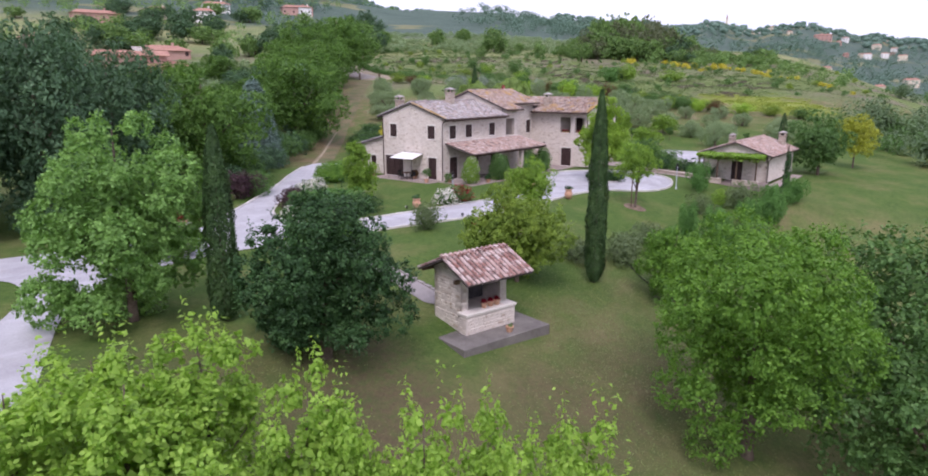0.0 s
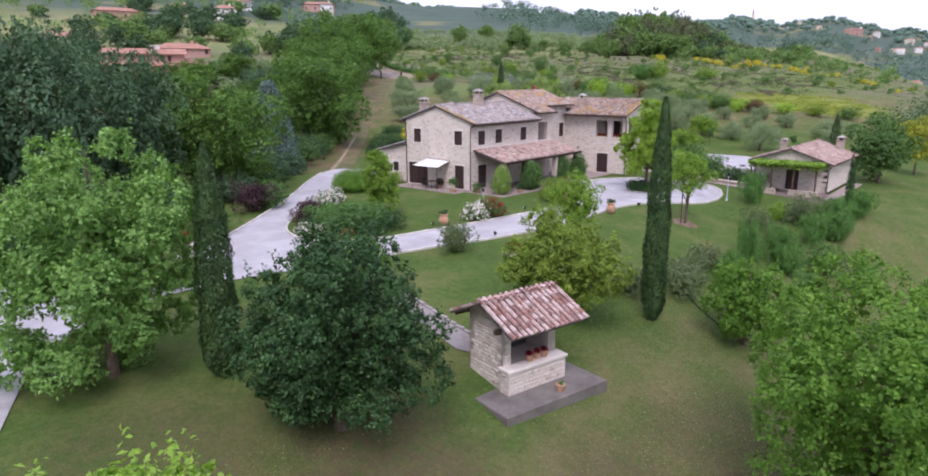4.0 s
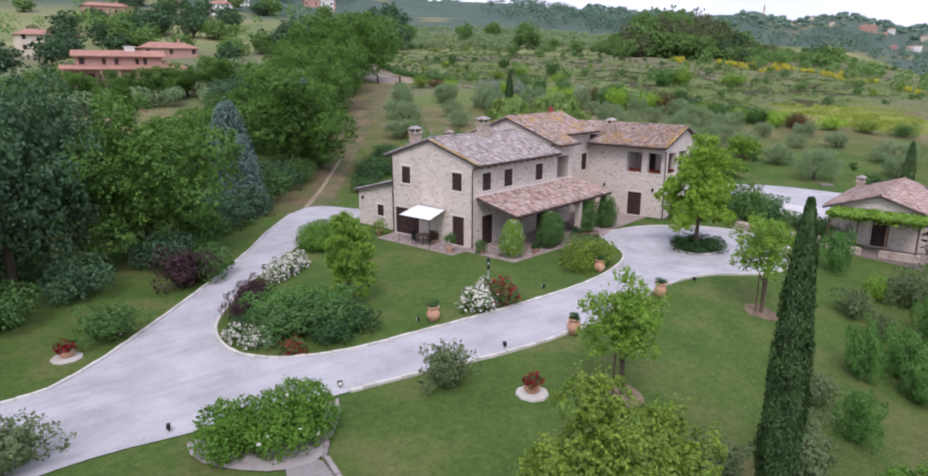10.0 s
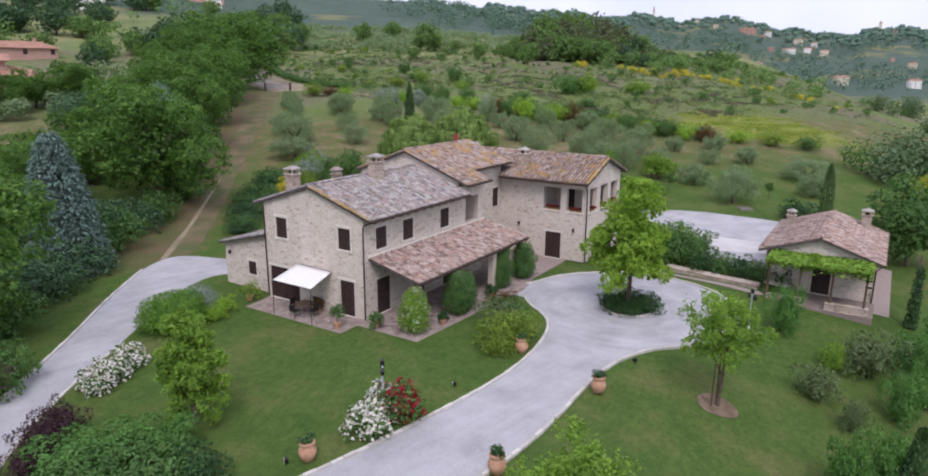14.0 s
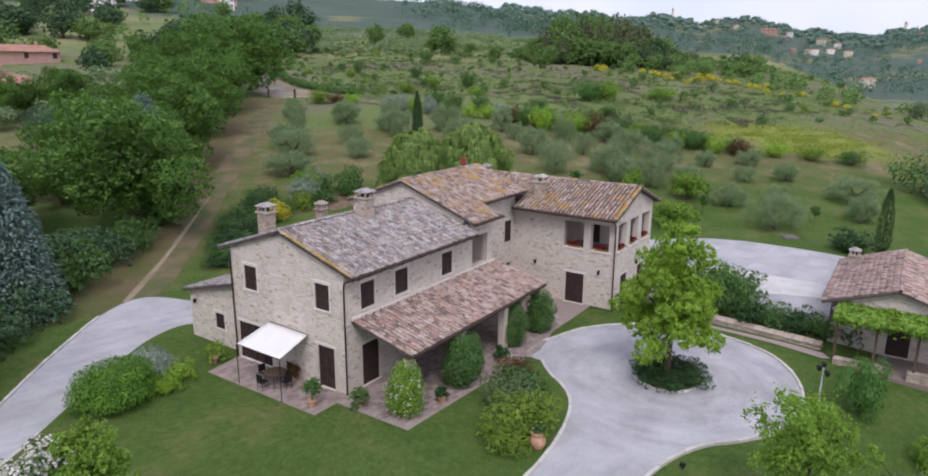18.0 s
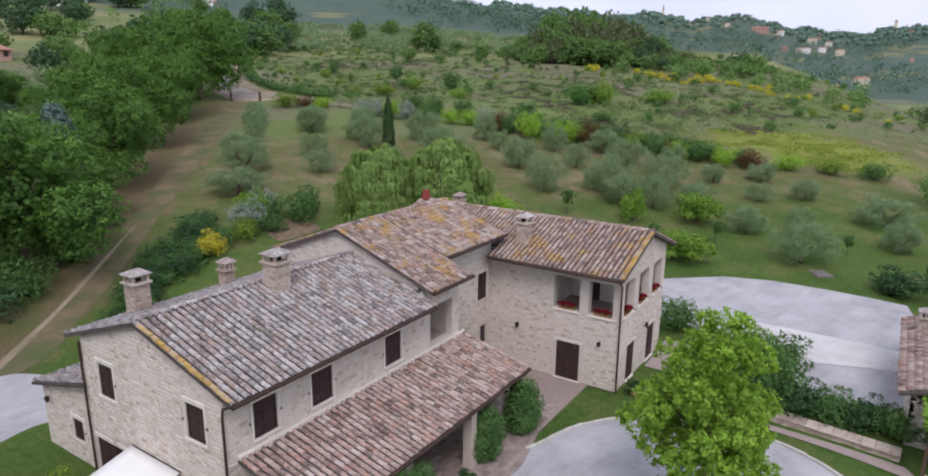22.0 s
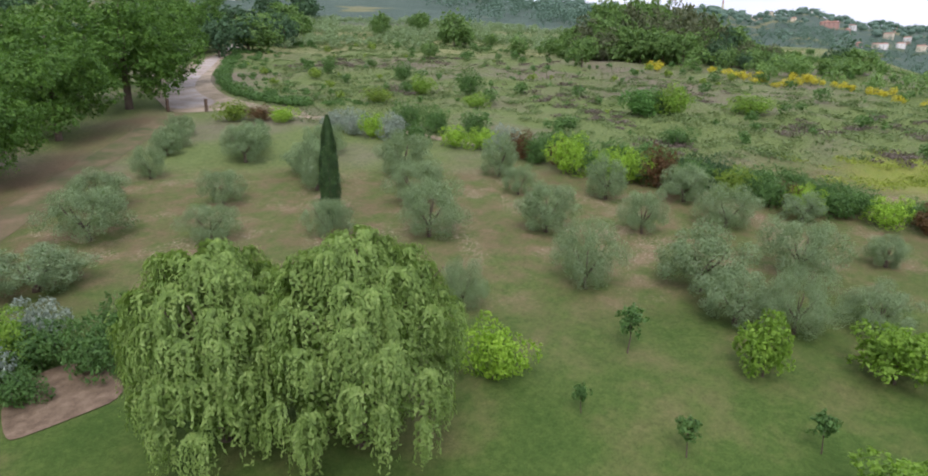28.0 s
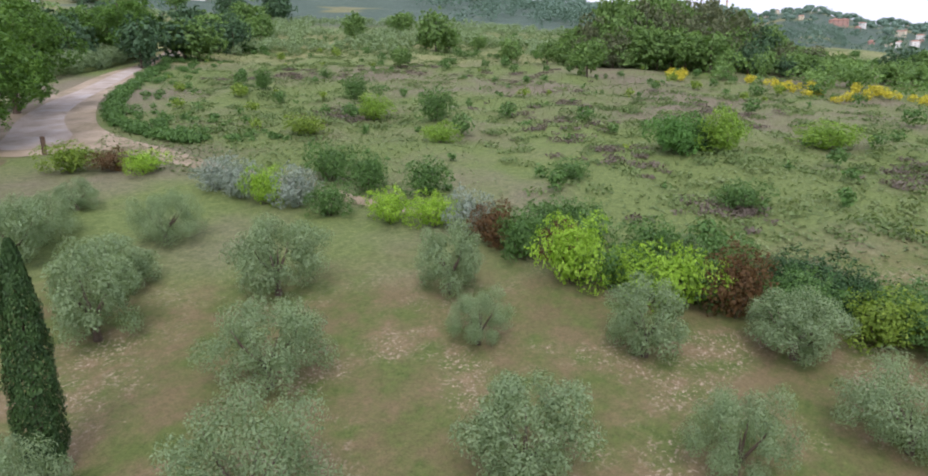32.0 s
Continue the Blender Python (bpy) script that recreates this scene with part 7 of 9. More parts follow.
HEDGE = [(69.5, 73.5, 2.5, 2.2, "ochre"), (72.0, 71.4, 1.8, 1.7, "rust"), (73.4, 68.6, 2.0, 1.8, "yellow"), (74.8, 60.0, 2.4, 1.8, "grey"), (74.6, 56.8, 3.0, 1.7, "grey"), (75.2, 54.4, 2.8, 1.6, "yellow"), (76.2, 52.0, 2.9, 1.8, "grey"), (76.6, 48.8, 2.4, 1.7, "green"), (78.2, 44.4, 2.5, 1.6, "yellow"),
         (79.6, 41.6, 2.5, 1.6, "yellow"), (80.2, 39.0, 2.9, 1.6, "grey"), (79.6, 36.4, 2.8, 1.6, "rust"), (79.0, 34.0, 2.9, 1.6, "green"), (78.0, 29.8, 4.0, 2.1, "yellow"), (79.2, 27.0, 2.6, 1.4, "yellow"), (79.0, 24.2, 3.4, 2.0, "yellow"), (79.9, 21.2, 3.7, 1.7, "rust"), (80.9, 18.2, 2.8, 2.0, "green"), (81.6, 14.8, 2.8, 2.0, "ochre"), (81.5, 11.6, 2.7, 1.8, "green"), (81.8, 8.8, 2.4, 1.5, "yellow"),
         (82.6, 5.8, 2.5, 1.9, "green"), (82.8, 2.6, 2.5, 1.9, "yellow"), (83.2, -0.6, 2.4, 1.9, "rust"), (82.5, 31.5, 2.6, 2.0, "green"), (83.5, 34.5, 2.6, 2.0, "green"), (83.5, 27.5, 2.8, 2.0, "green"), (84.0, 23.0, 2.8, 2.2, "green"), (84.6, 18.0, 2.6, 2.2, "dark"), (85.0, 13.0, 2.5, 2.2, "green"), (85.4, 8.0, 2.4, 2.0, "green"), (86.0, -5.0, 2.2, 2.0, "yellow"), (88, -10.0, 2.2, 2.0, "ochre"), (90, -15.0, 2.2, 2.0, "green"),
         (111.8, 36.8, 3.9, 2.6, "citrus"), (113.8, 32.7, 4.1, 2.6, "lime"), (105.0, 72.8, 3.0, 2.2, "lime"), (98.8, 26.5, 2.2, 2.1, "green"), (105.8, 63.4, 3.7, 2.4, "green"), (107.9, 98.8, 3.2, 1.5, "green"), (111.4, 82.7, 3.2, 2.1, "green"), (124.0, 24.9, 2.7, 3.4, "lime"), (82.2, 50.6, 3.2, 1.9, "green"), (82.3, 55.1, 3.2, 2.2, "green"), (84.6, 46.5, 2.9, 2.0, "green"), (92, 70, 2.2, 2.2, "ochre"), (99, 57, 2.0, 2.0, "lime"), (96, 40, 1.8, 1.8, "green")]
rr_hedge = random.Random(12)
HEDGE += [((a[0] + b[0]) / 2 + rr_hedge.uniform(0.4, 2.2), (a[1] + b[1]) / 2 + rr_hedge.uniform(-0.8, 0.8), rr_hedge.uniform(1.8, 2.7), rr_hedge.uniform(1.5, 2.0), rr_hedge.choice(("green", "dark", "green", "olive", "rust"))) for a, b in zip(HEDGE, HEDGE[1:]) if abs(a[0] - b[0]) + abs(a[1] - b[1]) < 7 and a[1] < 37]
for k, (x, y, h, r, kind) in enumerate(SHRUBS + HEDGE):
    r *= 0.82 if kind == "citrus" and x > -10 and x < 40 else 1.0
    mat, label = SHRUB_MATS[kind]
    plant("shrub_" + kind + str(k < len(SHRUBS)), bush(kind + "_shrub" if kind in ("green", "dark", "grey") else {"lime": "laurel_shrub", "yellow": "euonymus", "olive": "rosemary_shrub", "rust": "photinia", "purple": "berberis", "gold": "broom_bush", "ochre": "privet_shrub", "citrus": "citrus_bush"}[kind], 1.6, 2.2, mat, *((6500, 0.12) if kind == "citrus" else (3000, 0.135) if k < len(SHRUBS) else (3600, 0.115)), 90 + len(kind), 14, 0.42), x, y, label, "shrub", r / 1.6, tall=(h / 2.2) / (r / 1.6),
          group="garden shrubs" if k < len(SHRUBS) else "boundary hedge shrubs")

plant("dense1", bush("laurel_hedge", 2.2, 2.3, L_ROBINIA, 13000, 0.115, 140, 34, 0.34, clipped=True), -7.0, 9.2, "clipped dense green laurel mound beside the drive", "hedge", turn=0)
plant("dense4", bush("santolina_mound", 1.25, 1.9, L_GREY, 5000, 0.10, 143, clipped=True), -4.4, 10.0, "rounded silver-grey clipped mound beside the laurel", "shrub", turn=0)
plant("dense5", bush("oleander_bush", 0.95, 1.5, L_CITRUS, 2600, 0.13, 144, 12, 0.42, L_MAGENTA, 130), 28.8, -8.9, "dark green bush dotted with magenta flowers", "bush", turn=0)
plant("dense2", bush("viburnum_bush", 1.65, 1.5, L_ROBINIA, 11000, 0.125, 141, 30, 0.34, L_WHITE, 60), -24.9, -11.9, "spreading green viburnum bush with pale flowers by the path", "bush", turn=30)
plant("dense3", bush("viburnum_bush", 1.3, 1.4, L_ROBINIA, 7000, 0.125, 142, 24, 0.36), -26.6, -11.0, "spreading green viburnum bush by the path", "bush", turn=70)

# roses, topiary
for x, y, s, mat, word in ((-13.0, 5.6, 0.8, L_WHITE, "white"), (-11.9, 6.2, 0.75, L_WHITE, "white"), (-14.2, 5.0, 0.72, L_WHITE, "white"), (-9.9, -8.8, 0.85, L_WHITE, "white"), (-9.0, -8.6, 0.72, L_WHITE, "white"), (-7.6, -7.9, 0.7, L_WHITE, "white"), (-8.2, -9.1, 0.95, L_RED, "red"), (-7.4, -8.6, 0.75, L_RED, "red"), (-21.0, -3.4, 0.6, L_WHITE, "white"), (-21.2, -2.0, 0.6, L_WHITE, "white"), (-20.4, -5.6, 0.5, L_RED, "red")):
    plant("rose_" + word, bush("rose_bush", 1.15, 1.45, L_GREEN, 1500, 0.15, 120, 11, 0.45, mat, 760 if mat is L_WHITE else 430), x, y, word + " flowering rose bush on the lawn", "rose bush", s, group=word + " roses")
for x, y, h, r, mat in ((0.2, -3.6, 2.9, 0.95, 0), (4.3, -4.2, 3.0, 1.0, 1), (5.4, -3.9, 2.7, 0.8, 1), (10.6, -3.7, 2.8, 0.9, 1), (13.6, -3.9, 2.9, 1.0, 1)):
    plant("topiary%d" % mat, bush("jasmine_column", 0.95, 2.9, (L_LIME, L_GREEN)[mat], 6500, 0.11, 130 + mat, 30, 0.36, L_WHITE if not mat else None, 520, clipped=True), x, y, ("clipped jasmine column with pale flowers at the porch", "clipped green climbing column at the porch")[mat], "climbing plant", r / 0.95, z=0.0, tall=(h / 2.9) / (r / 0.95), group="porch climbers")


# ---- outbuilding ----
annexe = thing("outbuilding", "small single-storey stone outbuilding with a clay tile roof", "outbuilding", pose(0, 0, 0))
AX0, AX1, AY0, AY1, AZ = 23.2, 34.2, -26.5, -19.5, -0.45
A_TOP = lambda q: 2.48 + 0.33 * min(q, 7.0 - q)
A_OPEN = [(3.2, 4.4, 0.05, 2.15)]
aw, ar = Shape(), Shape()
for o, u, n, length, top, opens in (((AX0, AY1, AZ), -Y, -X, 7.0, lambda q: A_TOP(q) - AZ, A_OPEN), ((AX0, AY0, AZ), X, -Y, 11.0, lambda q: 2.48 - AZ, ()), ((AX1, AY1, AZ), -X, Y, 11.0, lambda q: 2.48 - AZ, ()), ((AX1, AY0, AZ), Y, X, 7.0, lambda q: A_TOP(q) - AZ, ())):
    wall_panel(aw, o, u, n, length, top, opens)
    wall_stones(o, u, n, length, top, opens, ar)
part("wall", welded(aw), MORTAR, annexe)
part("stonework", ar, STONE, annexe, kind="stuff")
roof_slope(annexe, (AX0 - 0.42, AY0 - 0.55, 2.43), (AX1 + 0.4, AY0 - 0.55, 2.43), (AX0 - 0.42, -23.0, 3.81), TILE_PORCH, single=lambda p: p.x < 26 and p.y < -24.8)
roof_slope(annexe, (AX1 + 0.4, AY1 + 0.55, 2.43), (AX0 - 0.42, AY1 + 0.55, 2.43), (AX1 + 0.4, -23.0, 3.81), TILE_PORCH)
ridge_caps(annexe, (AX0 - 0.42, -23.0, 3.85), (AX1 + 0.3, -23.0, 3.85), TILE_PORCH)
chimney(annexe, 31.8, -19.95, 2.2, 4.15, 0.6)
chimney(annexe, 33.0, -25.4, 2.2, 4.6, 0.7)
tall_door(annexe, (AX0, AY1 - 3.2, AZ + 0.05), -Y, -X, 1.2, 2.1)
part("gutter", Shape().tube([(AX0 - 0.42, AY0 - 0.6, 2.37), (AX1 + 0.4, AY0 - 0.6, 2.37)], [0.07, 0.07], 8), COPPER, annexe)
part("downpipe", Shape().tube([(AX0 - 0.05, AY0 - 0.45, 2.33), (AX0 - 0.08, AY0 - 0.1, 1.9), (AX0 - 0.08, AY0 - 0.1, AZ)], [0.045] * 3, 8), COPPER, annexe)

pergola = thing("pergola", "timber pergola roofed with bright green vine leaves", "pergola", pose(0, 0, 0))
for y0 in (-20.2, -22.2, -24.2, -26.2):
    part("post", Shape().box(19.95, 20.09, y0 - 0.07, y0 + 0.07, AZ, 2.16), BEAM, pergola)
    part("beam", Shape().box(19.7, 23.2, y0 - 0.06, y0 + 0.06, 2.16, 2.30), BEAM, pergola)
part("front_beam", Shape().box(19.95, 20.09, -26.3, -20.0, 2.30, 2.42), BEAM, pergola)
rng_v = np.random.default_rng(150)
n_v = 5200
pv = np.stack([rng_v.uniform(19.4, 23.0, n_v), rng_v.uniform(-26.45, -19.95, n_v), 2.43 + 0.22 * rng_v.random(n_v) - 0.5 * rng_v.random(n_v) ** 6], 1)
v, f = leaf_cards(pv, np.tile([0, 0, 1.0], (n_v, 1)) + 0.45 * rng_v.normal(size=(n_v, 3)), 0.24, rng_v, None, 0.8)
part("vine", array_mesh("vine", v, f, L_LIME), L_LIME, pergola, "bright green vine leaves")
terrace_b = part("annexe_terrace", Shape().prism([(19.6, -26.8), (23.1, -26.8), (23.1, -19.5), (19.6, -19.5)], -1.6, AZ + 0.02), PAVER)
tagged(terrace_b, "paved terrace under the pergola", "terrace", kind="structure")


def low_wall(name, a, b, high, label, foot=-0.4, thick=0.4):
    a, b = Vector(a), Vector(b)
    d = (b - a)
    length = d.length
    d /= length
    n = Vector((d.y, -d.x, 0))
    w = thing(name, label, "garden wall", kind="structure")
    core, pieces = Shape(), Shape()
    wall_panel(core, a, d, n, length, lambda q: high, (), thick, foot)
    wall_stones(a, d, n, length, lambda q: high, (), pieces, foot=foot, depth=0.03)
    wall_stones(b - n * thick, -d, -n, length, lambda q: high, (), pieces, foot=foot, depth=0.03)
    part("core", core, CHIMNEY_STONE, w)
    part("stonework", pieces, CHIMNEY_STONE, w, kind="stuff")
    k = 0
    while k * 0.6 < length - 0.2:
        q = min(length, (k + 1) * 0.6)
        m = frame_at(a + d * (k * 0.6), d, n)
        part("coping", Shape().soft_box(0.01, q - k * 0.6 - 0.01, -thick - 0.05, 0.05, high, high + 0.07, 0.015), CHIMNEY_STONE, w).matrix_basis = m
        k += 1
    return w


low_wall("garden_wall_a", (21.7, -12.4, -0.1), (21.2, -19.4, -0.3), 0.34, "low broad stone wall holding the planted bank", thick=0.75)
low_wall("garden_wall_b", (19.7, -20.2, -0.75), (19.75, -22.7, -0.75), 0.75, "low stone parapet of the pergola terrace")
low_wall("garden_wall_c", (19.75, -23.9, -0.75), (19.8, -26.5, -0.75), 0.75, "low stone parapet of the pergola terrace")
garden_path = sheet("garden_path", [(21.2, -12.3), (20.7, -12.6), (20.4, -16), (19.9, -19.6), (20.2, -20.1), (20.8, -19.6)], 0.05, PAVER, "paved path along the low garden wall", "path", 0.8)
side_path = sheet("side_path", [(21.8, -26.62), (34.8, -26.62), (34.8, -27.75), (21.8, -27.75)], 0.05, PAVER, "paved path beside the outbuilding", "path", 1.0)

# ---- garden oven ----
oven_at = pose(-30.25, -27.45, -1.8, 0, 0, -13)
oven = thing("garden_oven", "roofed stone garden oven with an open counter on a dark slab", "garden oven", oven_at)
slab = thing("oven_slab", "dark weathered concrete slab under the garden oven", "slab", oven_at)
part("slab", Shape().soft_box(-0.9, 4.65, -0.66, 4.5, -0.85, 0.03, 0.03), CONCRETE, slab)
hw, hs = Shape(), Shape()
W0, W1, V0, V1 = 0.4, 3.35, 1.22, 3.4


def under_roof(y):
    return 2.74 + 0.44 * min(y + 0.1, 4.0 - y)


H_OPEN = [(0.45, 2.55, 1.1, 2.3)]
for o, u, n, length, opens in (((W0, V0, 0), X, -Y, W1 - W0, H_OPEN), ((W0, V1, 0), -Y, -X, V1 - V0, ()), ((W1, V0, 0), Y, X, V1 - V0, ()), ((W1, V1, 0), -X, Y, W1 - W0, ())):
    top = (lambda q, y=o[1]: under_roof(y)) if abs(u[0]) > 0.5 else (lambda q, y=o[1], way=u[1]: under_roof(y + way * q))
    wall_panel(hw, o, u, n, length, top, opens, 0.32)
    wall_stones(o, u, n, length, top, [(a - 0.02, b + 0.02, c, d) for a, b, c, d in opens], hs, course=0.17)
part("wall", welded(hw), MORTAR, oven)
part("stonework", hs, STONE, oven, kind="stuff")
cs = Shape()
part("counter", Shape().box(W0 - 0.1, W1 + 0.1, V0 - 0.55, V0, 0, 0.98), MORTAR, oven)
wall_stones((W0 - 0.1, V0 - 0.55, 0), X, -Y, W1 - W0 + 0.2, lambda q: 0.98, (), cs, course=0.16)
wall_stones((W0 - 0.1, V0, 0), -Y, -X, 0.55, lambda q: 0.98, (), cs, course=0.16)
part("counter_stonework", cs, STONE, oven, kind="stuff")
part("counter_top", Shape().soft_box(W0 - 0.16, W1 + 0.16, V0 - 0.62, V0 + 0.1, 0.98, 1.1, 0.02), DRESSED, oven, "pale stone counter top")
part("oven_floor", Shape().box(W0 + 0.3, W1 - 0.3, V0 + 0.1, V1 - 0.3, 0.0, 1.0), MORTAR, oven)
part("soot_wall", Shape().box(W0 + 0.33, W1 - 0.33, V0 + 1.5, V0 + 1.62, 1.0, 2.9), SOOT, oven, "soot-darkened back wall")
part("beam", Shape().box(W0 - 0.3, W1 + 0.3, V0 + 0.05, V0 + 0.22, 2.5, 2.68), BEAM, oven)
for v0 in (0.15, 1.95, 3.75):
    part("purlin", Shape().box(-0.1, 3.9, v0 - 0.06, v0 + 0.06, 2.66 + (0.44 * (1.95 - abs(v0 - 1.95))), 2.78 + (0.44 * (1.95 - abs(v0 - 1.95)))), BEAM, oven)
roof_slope(oven, (-0.2, -0.1, 2.80), (3.95, -0.1, 2.80), (-0.2, 1.95, 3.72), TILE_PINK, single=lambda p: True, thick=0.08)
roof_slope(oven, (3.95, 4.0, 2.80), (-0.2, 4.0, 2.80), (3.95, 1.95, 3.72), TILE_PINK, thick=0.08)
ridge_caps(oven, (-0.2, 1.95, 3.75), (3.9, 1.95, 3.75), TILE_PINK)

# stone path from the drive to the oven
APRON = [(-27.7, -9.0), (-28.2, -10.6), (-27.6, -12.2), (-26.6, -13.6), (-25.2, -14.2), (-24.2, -13.2), (-22.5, -12.0), (-21.9, -11.0), (-24.3, -9.9)]
sheet("path_apron", rounded(APRON, 1), 0.06, PATH_STONE, "worn grey concrete apron of the garden path", "path", 0.7)
sheet("oven_path", rounded([(-26.5, -13.2), (-27.4, -17.6), (-28.1, -20.8), (-28.6, -23.6), (-27.1, -23.4), (-26.7, -20.2), (-26.0, -16.9), (-24.9, -13.4)], 1), 0.05, PATH_STONE, "worn grey concrete path from the drive to the oven", "path", 0.6)
kerb_line("path_kerb", [(-22.2, -11.3), (-22.9, -12.2), (-24.2, -13.3), (-24.9, -14.0), (-25.9, -16.9), (-26.6, -20.2), (-27.0, -23.2)], "worn kerb stones along the garden path", width=0.18, mat=PATH_STONE)


# ---- pots, lamps, furniture ----
def urn(name="terracotta_urn", h=0.95, flowers=None):
    def build():
        ob = thing(name, "", "")
        k = h / 0.95
        part("jar", Shape().lathe([(0.14 * k, 0.0), (0.2 * k, 0.05 * k), (0.30 * k, 0.35 * k), (0.31 * k, 0.55 * k), (0.24 * k, 0.75 * k), (0.20 * k, 0.82 * k), (0.26 * k, 0.90 * k), (0.27 * k, 0.95 * k), (0.22 * k, 0.95 * k), (0.20 * k, 0.86 * k)], 16), CLAY, ob, smooth_it=True)
        part("rim", Shape().lathe([(0.255 * k, 0.88 * k), (0.285 * k, 0.9 * k), (0.285 * k, 0.955 * k), (0.25 * k, 0.965 * k)], 16), CLAY, ob)
        rng, rr = np.random.default_rng(160), random.Random(160)
        cl = crown_clumps(0.26 * k, 0.2 * k, 1.05 * k, 7, rr, 0.5, low=-0.4)
        v, f = clump_cloud(cl, 260, 0.10, rng)
        part("plant", array_mesh("plant", v, f, L_DARK), L_DARK, ob)
        if flowers:
            v, f = clump_cloud(cl, 150, 0.10, rng, 0.9, 0.95)
            part("flowers", array_mesh("flowers", v, f, flowers), flowers, ob)
        return ob
    return build


for x, y in ((-12.9, -8.1), (-9.5, -15.0), (-0.9, -15.8), (1.2, -10.4)):
    plant("urn", urn(), x, y, "large terracotta urn with low planting beside the drive", "plant pot", 1.2, z=G(x, y) + 0.05, tall=0.76, group="terracotta urns")


def flower_stone():
    ob = thing("flower_trough", "", "")
    part("base_stone", Shape().lathe([(0.75, -0.05), (0.72, 0.05), (0.55, 0.08), (0.2, 0.09)], 9), KERB, ob)
    part("trough", Shape().lathe([(0.24, 0.06), (0.34, 0.22), (0.36, 0.38), (0.30, 0.40)], 12), CLAY, ob)
    rng, rr = np.random.default_rng(161), random.Random(161)
    cl = crown_clumps(0.38, 0.25, 0.52, 8, rr, 0.5, low=-0.3)
    v, f = clump_cloud(cl, 300, 0.11, rng)
    part("foliage", array_mesh("foliage", v, f, L_GREEN), L_GREEN, ob)
    v, f = clump_cloud(cl, 420, 0.11, rng, 0.9, 0.9)
    part("blossom", array_mesh("blossom", v, f, L_RED), L_RED, ob, kind="stuff")
    return ob


for x, y in ((-16.1, -17.0), (-27.8, 2.6)):
    plant("flower_trough", flower_stone, x, y, "red geraniums in a clay trough on a round stone", "flower trough", z=G(x, y) + 0.03, group="flower troughs")


def lamp_post():
    ob = thing("garden_lamp", "", "")
    part("pole", Shape().lathe([(0.12, 0.0), (0.12, 0.1), (0.06, 0.2), (0.045, 0.6), (0.04, 2.2), (0.06, 2.25), (0.03, 2.35)], 10), LANTERN, ob, "pale frosted glass lantern")
    for k in (-1, 1):
        part("arm", Shape().tube([(0, 0, 2.1), (0.2 * k, 0, 2.28), (0.34 * k, 0, 2.2)], [0.02, 0.016, 0.014], 6), IRON, ob)
    for k in (-0.34, 0.0, 0.34):
        z0 = 2.0 if k else 2.35
        part("lantern", Shape().add([(k - 0.06, -0.06, z0), (k + 0.06, -0.06, z0), (k + 0.06, 0.06, z0), (k - 0.06, 0.06, z0), (k - 0.1, -0.1, z0 + 0.22), (k + 0.1, -0.1, z0 + 0.22), (k + 0.1, 0.1, z0 + 0.22), (k - 0.1, 0.1, z0 + 0.22), (k, 0, z0 + 0.34)],
                                    [(3, 2, 1, 0), (0, 1, 5, 4), (1, 2, 6, 5), (2, 3, 7, 6), (3, 0, 4, 7), (4, 5, 8), (5, 6, 8), (6, 7, 8), (7, 4, 8)]), IRON, ob)
    return ob


for x, y in ((-8.1, -8.1), (13.6, -20.2)):
    plant("lamp", lamp_post, x, y, "dark cast iron garden lamp with three lanterns", "garden lamp", turn=40, group="garden lamps")


def spot_lamp():
    ob = thing("path_light", "", "")
    part("stake", Shape().tube([(0, 0, -0.1), (0, 0, 0.18)], [0.02, 0.02], 6), IRON, ob)
    part("head", Shape().box(-0.1, 0.1, -0.06, 0.08, 0.18, 0.34), IRON, ob)
    part("glass", Shape().box(-0.08, 0.08, -0.075, -0.061, 0.2, 0.32), DRESSED, ob)
    return ob


for x, y in ((-13.2, -13.3), (-27.8, -8.0), (-21.2, -10.3), (-13.6, -7.6), (3.4, -16.2), (-25, 3.1), (-4.4, -9.6)):
    plant("spot", spot_lamp, x, y, "small dark path light at the edge of the drive", "path light", 1.1, group="path lights")


def clay_pot(h, mat, n, R, fl=None):
    def build():
        ob = thing("potted_plant", "", "")
        part("pot", Shape().lathe([(0.16, 0.0), (0.24, 0.32), (0.26, 0.32), (0.26, 0.38), (0.22, 0.38)], 14), CLAY, ob)
        rng, rr = np.random.default_rng(170), random.Random(170)
        part("stem", Shape().tube([(0, 0, 0.3), (0.02, 0, h * 0.6)], [0.03, 0.02], 6), BARK, ob)
        cl = crown_clumps(R, R * 0.85, h - R * 0.8, 9, rr, 0.45)
        v, f = clump_cloud(cl, n, 0.13, rng)
        part("foliage", array_mesh("foliage", v, f, mat), mat, ob)
        if fl:
            v, f = clump_cloud(cl, 90, 0.1, rng, 0.9, 0.95)
            part("blossom", array_mesh("blossom", v, f, fl), fl, ob, kind="stuff")
        return ob
    return build


